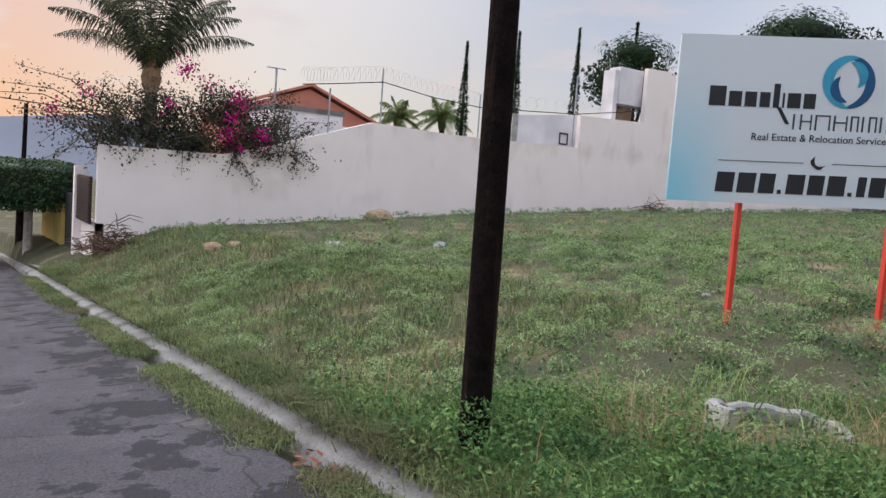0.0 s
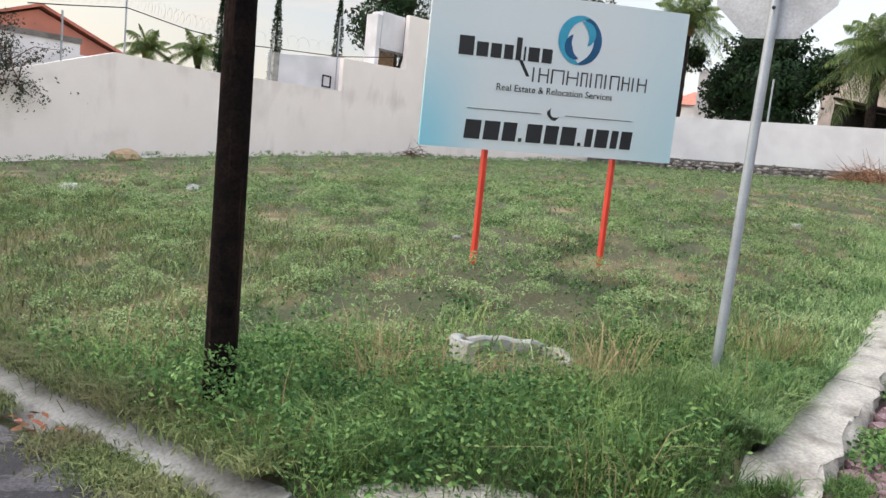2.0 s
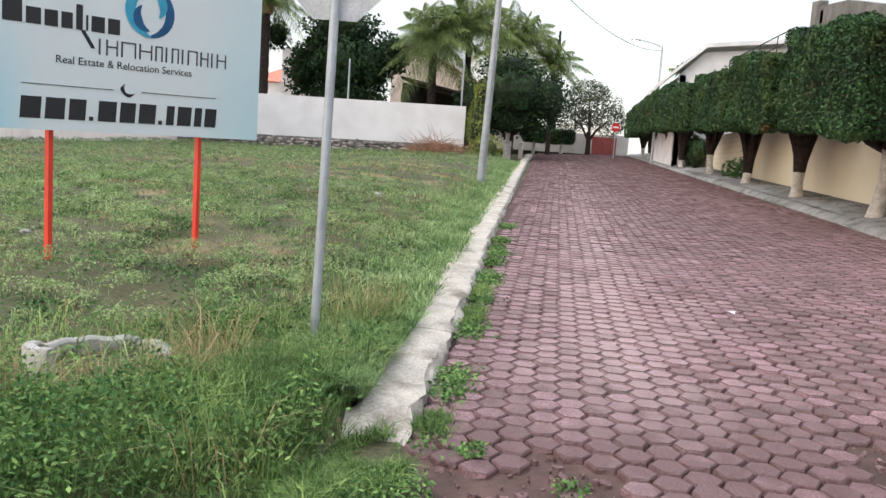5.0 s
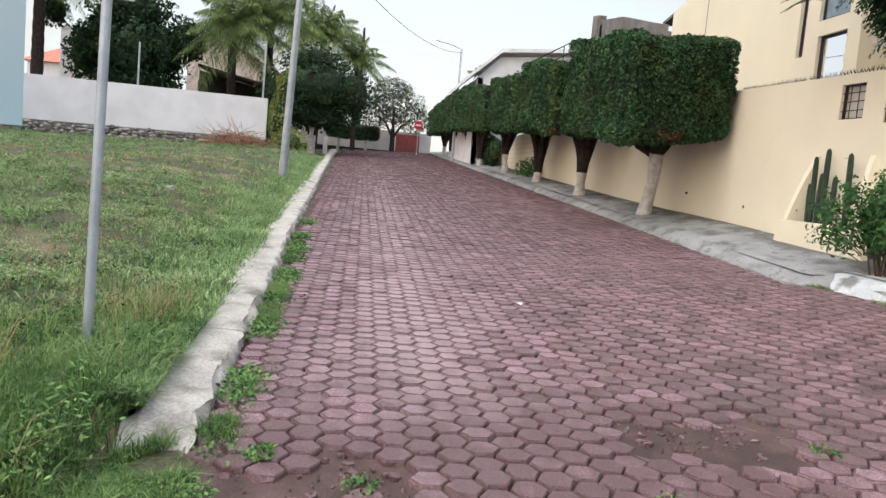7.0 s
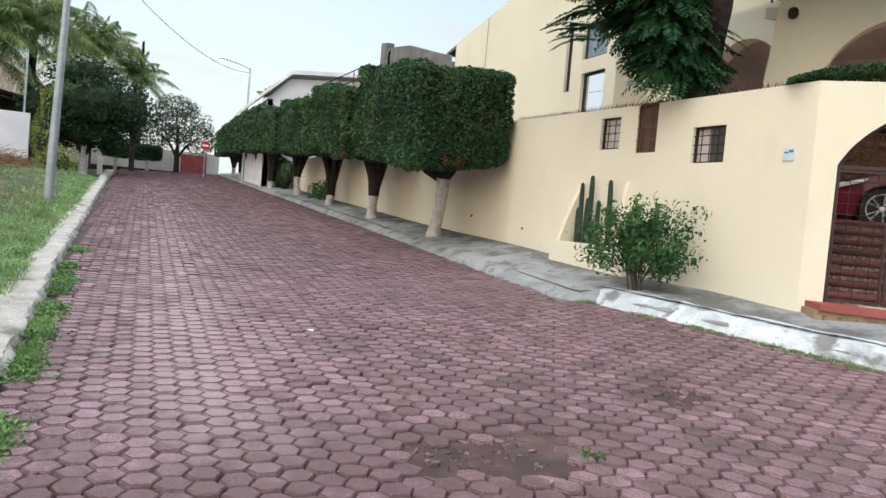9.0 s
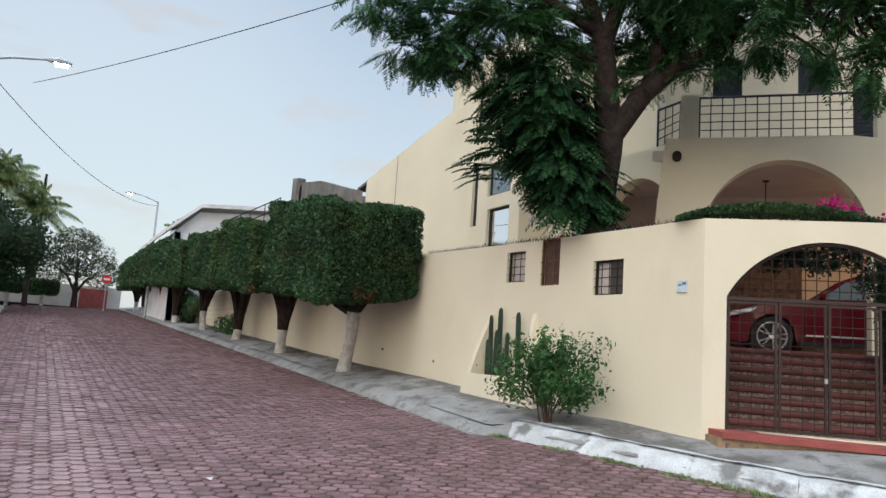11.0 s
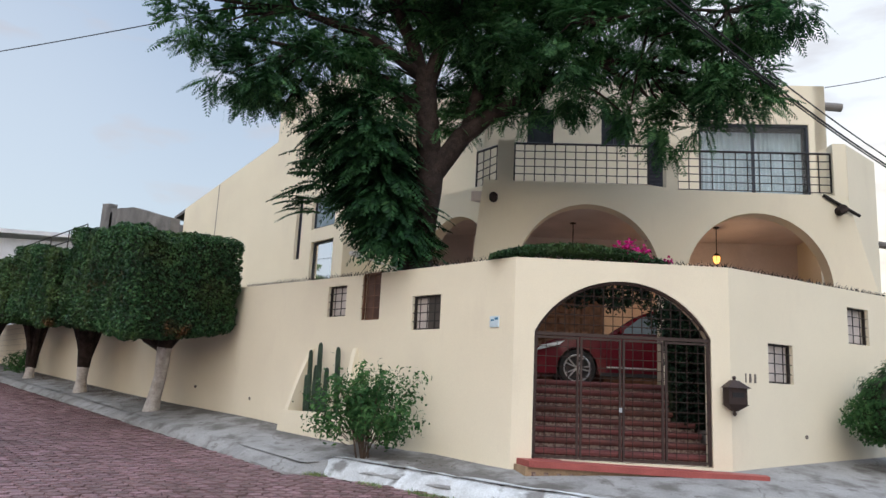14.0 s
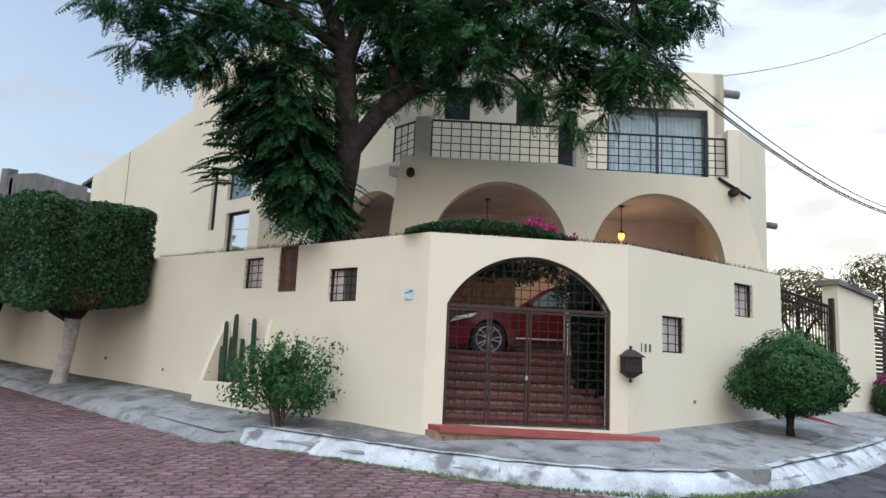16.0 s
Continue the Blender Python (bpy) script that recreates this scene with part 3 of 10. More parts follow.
def kerb_run(name, line, width, high, material, label, block=1.6, inner=0.02, wobble=0.02, seed=1, group="street kerbs", taper=False, slope=1.0):
    """A kerb along a line (its street edge), the land on its left; blocks are parts."""
    rg = random.Random(seed)
    o = (line[0][0], line[0][1], street(*line[0]))
    top = thing(name, o, label, "kerb", group, "structure")
    pts = resample(line, 0.1)
    per = max(4, int(block / 0.1))
    k = 0
    while k < len(pts) - 1:
        n = per + rg.randint(-2, 3)
        seg = pts[k:k + n + 1]
        k += n
        if len(seg) < 2:
            break
        dz, dw = rg.uniform(-0.007, 0.007), rg.uniform(-0.015, 0.015)
        mb = MB(o)
        prof = [(-0.03, -0.15), (0.0, 0.0), (0.035 * slope, high * 0.6), (0.06 * slope, high * 0.88), (0.09 * slope, high), (width * 0.5, high + inner * 0.8), (width * 0.8, high + inner), (width - 0.05, high + inner * 0.7), (width, high * 0.7), (width + 0.03, -0.15)]
        cols = [offset_line(seg, d + dw) for d, _ in prof]
        V, F = [], []
        for i in range(len(seg)):
            for j, (d, h) in enumerate(prof):
                x, y = cols[j][i]
                w = wobble * (noise.noise(Vector((x * 3.1, y * 3.1, j * 0.5 + seed))) + 0.6 * noise.noise(Vector((x * 9.0, y * 9.0, j * 0.9 + seed))))
                side = 1.6 if j in (1, 2, 3, 7, 8) else 0.6
                if taper and h > 0:
                    e = min(i if seg[0] == pts[0] else 9, len(seg) - 1 - i if seg[-1] == pts[-1] else 9)
                    h = min(h, -0.05 + 0.03 * e)
                drop = -0.008 if i in (0, len(seg) - 1) and h > 0 else 0.0
                V.append((x + w * side, y + w * side, street(seg[i][0], seg[i][1]) + h + dz + drop + w * (0.35 if h > 0 else 0)))
        m = len(prof)
        for i in range(len(seg) - 1):
            for j in range(m - 1):
                F.append((i * m + j, (i + 1) * m + j, (i + 1) * m + j + 1, i * m + j + 1))
        F.append(tuple(range(m)))
        F.append(tuple((len(seg) - 1) * m + j for j in reversed(range(m))))
        mb.add(V, F)
        ob = part("kerb_block", mb, material, top, smooth=True)
        fix_normals(ob)
    return top


# the lot's kerb along the asphalt street, its broken corner, and along the paved street
kerb_run("kerb", [(2.07, 2.35), (2.09, 3.2), (2.09, 5), (2.08, 10), (2.06, 18), (2.12, 30), (2.2, 44)][::-1], 0.26, 0.045, M["kerb_grey"], "weathered grey concrete kerb along the asphalt street", 2.2, wobble=0.03, seed=3)
kerb_run("kerb", [(2.10, 2.30), (2.30, 1.98), (2.62, 1.62), (2.95, 1.22)], 0.32, 0.06, M["kerb"], "broken pale concrete kerb on the street corner", 1.0, wobble=0.05, seed=5, taper=True)
kerb_run("kerb", [(3.86, 0.56), (5.4, 0.59), (8.0, 0.66), (12.0, 0.80), (20, 1.0), (41, 1.5), (58, 1.8)], 0.40, 0.07, M["kerb"], "weathered pale concrete kerb beside the block-paved street", 2.2, inner=0.004, wobble=0.038, slope=0.6, seed=8, taper=True)

HOUSE_KERB = [(66, -5.75), (40, -5.8), (20, -5.88), (12, -5.85), (9.35, -5.85), (9.12, -6.2), (8.3, -6.42), (7.4, -6.62), (6.25, -6.88), (5.45, -7.15), (4.6, -7.58), (3.85, -8.12), (3.38, -8.72), (2.9, -9.8), (2.6, -12), (2.5, -16), (2.4, -40)]
kerb_run("kerb", HOUSE_KERB[:5] + [(9.2, -5.98), (9.08, -6.22)], 0.40, 0.118, M["pavement"], "grey concrete kerb below the clipped trees", 3.5, wobble=0.03, seed=11, slope=2.8)
kerb_run("kerb", HOUSE_KERB[5:13], 0.44, 0.205, M["kerb_white"], "worn whitewashed kerb sloping round the house corner", 2.0, wobble=0.045, seed=13, slope=3.0)
kerb_run("kerb", HOUSE_KERB[12:], 0.42, 0.20, M["kerb_white"], "worn whitewashed kerb along the side street", 2.0, wobble=0.03, seed=14, slope=3.0)

WALL_LINE = [(66, -7.3), (40, -7.25), (20, -7.2), (14, -7.2), (10.2, -7.48), (9.0, -7.57), (8.4, -7.62), (7.7, -7.67), (7.0, -7.72), (6.5, -8.3), (6.0, -8.9), (5.5, -9.46), (5.1, -9.93), (4.8, -11.4), (4.29, -13.93), (4.1, -16), (3.9, -40)]


def build_pavement():
    mb = MB()
    inner, outer = [], []
    for a, b in zip(HOUSE_KERB, WALL_LINE):
        outer.append(a)
        inner.append(b)
    o2, i2 = [], []
    for k in range(len(outer) - 1):
        n = max(2, int(Vector((outer[k][0] - outer[k + 1][0], outer[k][1] - outer[k + 1][1])).length / 0.6))
        for j in range(n):
            o2.append(Vector(outer[k]).lerp(Vector(outer[k + 1]), j / n))
            i2.append(Vector(inner[k]).lerp(Vector(inner[k + 1]), j / n))
    m = 7
    V, F = [], []
    for a, b in zip(o2, i2):
        for j in range(m):
            e = 0.31 / (b - a).length
            v = (j - 1) / (m - 2)
            p = a.lerp(b, e + (1.01 - e) * v if j else 0.08 / (b - a).length)
            z = street(a.x, a.y) + 0.11 + 0.058 * max(0.0, min(1.0, (9.6 - a.x) / 1.2)) + 0.07 * (p - a).length + (street(p.x, p.y) - street(a.x, a.y)) + 0.012 * noise.noise(Vector((p.x, p.y, 0))) - (0.0 if j else 0.10)
            V.append((p.x, p.y, z))
    for i in range(len(o2) - 1):
        for j in range(m - 1):
            F.append((i * m + j, i * m + j + 1, (i + 1) * m + j + 1, (i + 1) * m + j))
    mb.add(V, F)
    ob = solid("pavement", mb, M["pavement"], "cracked grey concrete pavement along the house wall", "pavement", kind="structure")
    ob.data.polygons.foreach_set("use_smooth", [True] * len(F))


build_pavement()


def walk_z(x, y):
    """Height of the house-side pavement, near enough."""
    if y > -7.3 or x > 7:
        return street(x, y) + 0.11 + 0.04 * max(0.0, min(1.0, (9.6 - x) / 1.2)) + 0.07 * max(0.0, -5.85 - y)
    return street(x, y) + 0.15 + 0.07 * 1.5


# ---- house: the boundary wall ----
C1, C2, C3 = Vector((7.0, -7.72)), Vector((5.1, -9.93)), Vector((4.29, -13.93))
A2 = Vector((14.0, -7.2))
TOP = 3.72


def v3(p, z=0.0):
    return Vector((p[0], p[1], z))


def unit2(a, b):
    d = (b - a).normalized()
    return Vector((d.x, d.y, 0))


UA, UB, UC = unit2(C1, A2), unit2(C1, C2), unit2(C2, C3)
NA, NB, NC = Vector((-UA.y, UA.x, 0)), Vector((UB.y, -UB.x, 0)), Vector((UC.y, -UC.x, 0))
LA, LB, LC = (A2 - C1).length, (C2 - C1).length, (C3 - C2).length
T = 0.25

wall = thing("boundary_wall", (7.0, -7.72, 0.5), "cream stucco garden wall with barred windows and arched gateway", "wall", kind="structure")
o = (7.0, -7.72, 0.5)
mb = MB(o)
slit = [(2.80, 2.96), (3.26, 2.96), (3.26, TOP), (LA, TOP + 0.05), (LA, 0.3), (0, 0.3), (0, TOP), (2.80, TOP)]
panel(mb, slit, [rect(3.68, 3.05, 4.19, 3.58), rect(1.41, 2.77, 2.03, 3.29)], v3(C1), UA, NA, T)
wa = part("wall_panel", mb, M["cream"], wall)
mb = MB(o)
panel(mb, rect(0, 0.5, 17.0, TOP + 0.05), [], v3(A2), (1, 0, 0), (0, 1, 0), T)
wa2 = part("wall_panel", mb, M["cream"], wall)
mb = MB(o)
panel(mb, rect(0, 0.3, LB, TOP), [seg_arch(0.28, 2.66, 1.05, 2.72, 3.45)], v3(C1), UB, NB, T)
wb = part("wall_panel", mb, M["cream"], wall)
mb = MB(o)
panel(mb, rect(0, 0.3, LC, TOP), [rect(0.78, 2.20, 1.32, 2.75), rect(2.67, 2.89, 3.21, 3.45)], v3(C2), UC, NC, T)
wc = part("wall_panel", mb, M["cream"], wall)
for w in (wa, wa2, wb, wc):
    fix_normals(w)

# ---- house: upper body ----
# front facade at 45 degrees, side wing along the paved street
F0, FU = Vector((10.45, -9.88, 0)), Vector((-0.715, -0.699, 0))
FN = Vector((-0.699, 0.715, 0))
FLOOR, BALC, PAR = 2.14, 5.85, 5.97


def fu(x, y):
    return (Vector((x, y, 0)) - F0).dot(FU)


house = thing("house", (9.0, -12.0, FLOOR), "cream stucco two-storey house with arched porch and railed balcony", "house")
ho = (9.0, -12.0, FLOOR)


def fp(u, z, back=0.0):
    """A point of the porch front: u along it, back behind it."""
    return F0 + FU * u - FN * back + Vector((0, 0, z))


def slab(mb, pts, z1, z0):
    n = len(pts)
    mb.add([(p[0], p[1], z) for z in (z1, z0) for p in pts], [tuple(range(n)), tuple(2 * n - 1 - i for i in range(n))] + [(i, (i + 1) % n, (i + 1) % n + n, i + n) for i in range(n)])
    return mb


mb = MB(ho)
panel(mb, [(-0.12, 1.2), (8.35, 1.2), (7.15, PAR - 0.12), (6.94, PAR - 0.10), (6.94, PAR - 0.12), (4.06, PAR - 0.08), (3.5, PAR), (0.34, PAR + 0.02)], [arch(1.02, 3.72, FLOOR, 4.15, 5.55, 30), arch(4.17, 6.84, FLOOR, 4.05, 5.47, 30)], F0, FU, FN, 0.35)
fix_normals(part("porch_front", mb, M["cream"], house))
for u0, u1, z1, nm in ((0.60, 0.92, 6.82, "balcony_pier"), (3.84, 4.06, 6.82, "balcony_pier"), (6.94, 7.18, 6.88, "balcony_pier")):
    mb = MB(ho)
    slab(mb, [fp(u0, 0, 0.004), fp(u1, 0, 0.004), fp(u1, 0, 0.30), fp(u0, 0, 0.30)], z1, PAR - 0.14)
    fix_normals(part(nm, mb, M["cream"], house))
# north side of the porch, with its own arch
PN = Vector((9.98, -10.4, 0))
mb = MB(ho)
panel(mb, rect(0, 1.2, 4.2, PAR + 0.02), [arch(0.2, 2.4, FLOOR, 4.2, 5.45, 24)], PN, (1, 0, 0), (0, 1, 0), 0.3)
fix_normals(part("porch_side", mb, M["cream"], house))
mb = MB(ho)
panel(mb, rect(-0.2, BALC - 0.1, 2.3, 9.1), [], Vector((12.05, -11.45, 0)), (1, 0, 0), (0, 1, 0), 0.25)
part("upper_side_wall", mb, M["cream"], house)
# side wing
mb = MB(ho)
panel(mb, [(14.2, 1.0), (23.7, 1.0), (23.7, 7.42), (17.75, 8.35), (17.75, 9.45), (14.2, 9.45)], [rect(14.62, 4.2, 15.6, 5.3), rect(14.62, 5.62, 15.65, 6.45), rect(16.12, 4.95, 16.4, 6.55), rect(16.12, 7.3, 16.4, 9.0)], Vector((0, -9.6, 0)), (1, 0, 0), (0, 1, 0), 0.3)
wing = part("wing_wall", mb, M["cream"], house)
fix_normals(wing)
mb = MB(ho)
panel(mb, rect(0, 1.0, 6.0, 9.45), [], Vector((14.195, -9.606, 0)), (0, -1, 0), (-1, 0, 0), 0.3)
part("wing_end_wall", mb, M["cream"], house)
mb = MB(ho)
mb.add([(x, y, z) for y in (-9.62, -15.5) for x, z in ((17.76, 8.33), (24.6, 7.30), (24.6, 7.20), (17.76, 8.23))], [(0, 1, 5, 4), (1, 2, 6, 5), (2, 3, 7, 6), (0, 3, 2, 1), (4, 5, 6, 7)])
fix_normals(part("sloping_roof", mb, M["concrete"], house))
mb = MB(ho)
panel(mb, rect(0, 8.0, 6.0, 9.45), [], Vector((17.755, -9.606, 0)), (0, -1, 0), (1, 0, 0), 0.3)
part("wing_gable", mb, M["cream"], house)
mb = MB(ho)
slab(mb, [(14.2, -9.7), (17.7, -9.7), (17.7, -15.5), (14.2, -15.5)], 9.40, 9.2)
part("wing_roof", mb, M["concrete"], house)
mb = MB(ho)
panel(mb, rect(0, 1.0, 6.0, 7.35), [], Vector((23.705, -9.606, 0)), (0, -1, 0), (1, 0, 0), 0.3)
part("wing_far_wall", mb, M["dark"], house)
# upper storey front
U0 = F0 - FN * 2.3
UHOLES = [rect(5.05, 5.72, 7.45, 8.14), rect(2.90, 7.55, 3.52, 8.32), rect(1.23, 7.58, 1.82, 8.40), rect(3.92, 5.72, 4.33, 7.95)]
mb = MB(ho)
panel(mb, [(0.0, 5.7), (7.83, 5.7), (7.83, 9.06), (0.0, 9.12)], UHOLES, U0, FU, FN, 0.25)
fix_normals(part("upper_wall", mb, M["cream"], house))
mb = MB(ho)
panel(mb, rect(0, 1.2, 8.0, 9.06), [], U0 + FU * 7.83, -FN, FU, 0.25)
part("upper_end_wall", mb, M["cream"], house)
mb = MB(ho)
slab(mb, [fp(0.1, 0, 0.35), fp(7.1, 0, 0.35), fp(7.1, 0, 2.45), fp(7.8, 0, 2.5), fp(7.8, 0, 7), fp(-3.2, 0, 7), (14.2, -10.5), (10.6, -10.5)], BALC, BALC - 0.2)
fix_normals(part("balcony_floor", mb, M["lilac_ceiling"], house))
mb = MB(ho)
slab(mb, [fp(0.1, 0, 2.5), fp(7.6, 0, 2.5), fp(7.6, 0, 9), fp(-3.0, 0, 9), (14.0, -11.7)], 8.95, 8.75)
fix_normals(part("flat_roof", mb, M["concrete"], house))
mb = MB(ho)
panel(mb, rect(-2.0, FLOOR - 0.5, 8.4, 4.75), [], F0 - FN * 3.6, FU, FN, 0.2)
part("porch_back_wall", mb, M["terracotta_room"], house)
mb = MB(ho)
panel(mb, rect(-2.0, 4.75, 8.4, BALC - 0.2), [], F0 - FN * 3.57, FU, FN, 0.2)
part("porch_wall_band", mb, M["lilac_ceiling"], house)
mb = MB(ho)
panel(mb, rect(0.36, FLOOR - 0.5, 1.3, BALC - 0.2), [], F0 + FU * 7.3, -FN, -FU, 0.2)
part("porch_side_pier", mb, M["lilac_ceiling"], house)
mb = MB(ho)
panel(mb, [(0, 1.2), (1.32, 1.2), (1.42, 6.87), (0, 6.87)], [], Vector((5.32, -14.93, 0)), (0, -1, 0), (-1, 0, 0), 0.5)
fix_normals(part("porch_end_wall", mb, M["cream"], house))
mb = MB(ho)
for u, z, l in ((0.55, 5.62, 0.16), (7.0, 5.55, 0.2)):
    part("beam_end", MB(ho).tube([fp(u, z, -l), fp(u, z, 0.1)], 0.085, 10), M["bark"], house)
mb.bar(fp(6.72, 5.85, -0.02), fp(7.35, 5.45, -0.06), 0.05)
part("drip_trim", mb, M["dark"], house)
mb = MB(ho)
mb.tube([U0 + FU * 7.7 + FN * -0.6 + Vector((0, 0, 8.86)), U0 + FU * 8.45 + FN * -0.6 + Vector((0, 0, 8.80))], 0.10, 10)
part("roof_spout", mb, M["concrete"], house)
part("wall_spout", MB(ho).tube([(5.5, -16.2, 5.2), (5.2, -16.55, 5.16)], 0.07, 10), M["concrete"], house)
# yard slab, with a well for the gate stairs
def gp(u, z, back=0.0):
    """A point at the gate wall: u along it from the corner, back behind its face."""
    return v3(C1) + UB * u - NB * back + Vector((0, 0, z))


mb = MB()
slab(mb, [gp(-0.1, 0, 2.15), gp(4.6, 0, 2.15), (4.9, -20), (13.9, -20), (13.9, -7.6), gp(-0.1, 0, 0.35)], FLOOR, 0.4)
M["yard"] = mat("pale_yard_tiles", (0.46, 0.36, 0.30), 0.7, col2=(0.38, 0.29, 0.25), scale=3)
fix_normals(solid("yard_floor", mb, M["yard"], "raised concrete yard behind the garden wall", "floor", kind="structure"))

# ---- lot walls ----
mb = MB()
panel(mb, [(3.5, -1.6), (26.0, 0.2), (26.0, 7.3), (24.5, 7.25), (24.5, 5.0), (20.9, 4.88), (20.9, 3.62), (14.9, 3.52), (11.7, 3.6), (8.6, 2.62), (6.9, 2.15), (3.5, 2.13)], [], Vector((0, 22.0, 0)), (1, 0, 0), (0, -1, 0), 0.2)
fix_normals(solid("wall_north", mb, M["white_wall"], "tall stained white plaster boundary wall with stepped top", "wall", kind="structure"))
mb = MB()
panel(mb, rect(-0.2, 0.3, 16.0, 7.2), [], Vector((26.0, 22.05, 0)), (1, 0, 0), (0, -1, 0), 0.2)
solid("wall_north_2", mb, M["white_wall"], "white plaster boundary wall behind the billboard", "wall", kind="structure")
mb = MB()
panel(mb, [(5.1, 2.75), (22, 2.62), (22, 5.0), (5.1, 4.9)], [], Vector((41.8, 0, 0)), (0, 1, 0), (-1, 0, 0), 0.25)
fix_normals(solid("wall_east", mb, M["white_brick"], "white painted brick wall on a rubble base", "wall", kind="structure"))


# ---- poles and sign ----
def tapered_pole(name, base, top, r0, r1, material, label, category, n=14, knots=False):
    t = thing(name, base, label, category)
    a, b = Vector((0, 0, -0.3)), Vector(top) - Vector(base)
    path = [a.lerp(b, k / 12) for k in range(13)]
    mb = MB().tube(path, [r0 + (r1 - r0) * k / 12 for k in range(13)], n)
    part("shaft", mb, material, t, smooth=True)
    return t


pole = tapered_pole("utility_pole", (2.556, 3.33, 0.05), (2.59, 3.47, 8.5), 0.090, 0.066, M["pole_wood"], "black creosoted wooden utility pole in tall weeds", "utility pole")
stop = tapered_pole("road_sign", (5.03, 1.45, 0.25), (5.13, 1.44, 3.05), 0.032, 0.032, M["galv"], "galvanised post with an octagonal sign seen from behind", "road sign")
lamp = tapered_pole("street_lamp", (23.0, 2.15, 1.1), (22.33, 1.86, 8.5), 0.13, 0.07, M["galv"], "pale grey steel street lamp with an overhanging arm", "street lamp")

SA, SB = Vector((5.94, 4.95, 0)), Vector((8.36, 3.29, 0))
SU = (SB - SA).normalized()
SN = Vector((SU.y, -SU.x, 0))
SW = (SB - SA).length
sign = thing("billboard", (7.15, 4.12, 0.6), "pale blue real estate billboard on two red posts", "billboard")
so = (7.15, 4.12, 0.6)


def sp(u, z, out=0.0):
    return SA + SU * u + SN * out + Vector((0, 0, z))


mb = MB(so)
mb.add([sp(0, 1.70, 0), sp(SW, 1.78, 0), sp(SW, 3.42, 0), sp(0, 3.31, 0), sp(0, 1.70, -0.04), sp(SW, 1.78, -0.04), sp(SW, 3.42, -0.04), sp(0, 3.31, -0.04)], [(0, 1, 2, 3), (7, 6, 5, 4), (0, 4, 5, 1), (1, 5, 6, 2), (2, 6, 7, 3), (3, 7, 4, 0)])
part("board", mb, M["sign_white"], sign)
for u, z0, z1 in ((0.74, 0.30, 3.2), (2.25, 0.42, 3.25)):
    mb = MB(so)
    mb.bar(sp(u, z0, -0.07), sp(u, z1, -0.07), 0.05)
    part("post", mb, M["red_post"], sign, "red painted steel post")



# ---- planting helpers ----
def mesh_from_arrays(name, V, nper, material, parent=None, faces=None):
    """V: (n, k, 3); each row is one piece whose faces are given by index lists."""
    n, k = V.shape[0], V.shape[1]
    me = bpy.data.meshes.new(name)
    me.vertices.add(n * k)
    me.vertices.foreach_set("co", V.astype(np.float32).ravel())
    flat = np.concatenate([np.array(f) for f in faces])
    sizes = np.array([len(f) for f in faces])
    loops = (np.arange(n)[:, None] * k + flat[None, :]).ravel()
    starts = np.concatenate([[0], np.cumsum(np.tile(sizes, n))[:-1]])
    me.loops.add(len(loops))
    me.loops.foreach_set("vertex_index", loops.astype(np.int32))
    me.polygons.add(len(starts))
    me.polygons.foreach_set("loop_start", starts.astype(np.int32))
    me.materials.append(material)
    me.update(calc_edges=True)
    me.validate()
    ob = new(name, me)
    if parent is not None:
        ob.parent = parent
    return ob


def unit_rows(a):
    return a / (np.linalg.norm(a, axis=1)[:, None] + 1e-9)


def blades(name, P, h, w, material, seed=0, lean=0.45, parent=None):
    """Grass: bent blades of two segments, rooted at P."""
    rg = np.random.default_rng(seed)
    n = len(P)
    a = rg.uniform(0, 2 * np.pi, n)
    d = np.stack([np.cos(a), np.sin(a), np.zeros(n)], 1)
    s = np.stack([-np.sin(a), np.cos(a), np.zeros(n)], 1)
    b = rg.uniform(0, 2 * np.pi, n)
    s = unit_rows(s + 0.8 * np.stack([np.cos(b), np.sin(b), 0 * b], 1))
    H = (h * rg.uniform(0.45, 1.25, n))[:, None]
    Wd = (w * rg.uniform(0.6, 1.4, n))[:, None]
    ln = (lean * np.abs(rg.normal(0.8, 0.5, n)))[:, None]
    up = np.array([[0, 0, 1.0]])
    mid = P + up * H * 0.6 + d * H * ln * 0.35
    tip = P + up * H * (1 - 0.25 * np.minimum(ln, 1.5)) + d * H * ln
    V = np.stack([P - s * Wd * 0.5, P + s * Wd * 0.5, mid + s * Wd * 0.42, mid - s * Wd * 0.42, tip], 1)
    return mesh_from_arrays(name, V, 5, material, parent, [(0, 1, 2, 3), (3, 2, 4)])


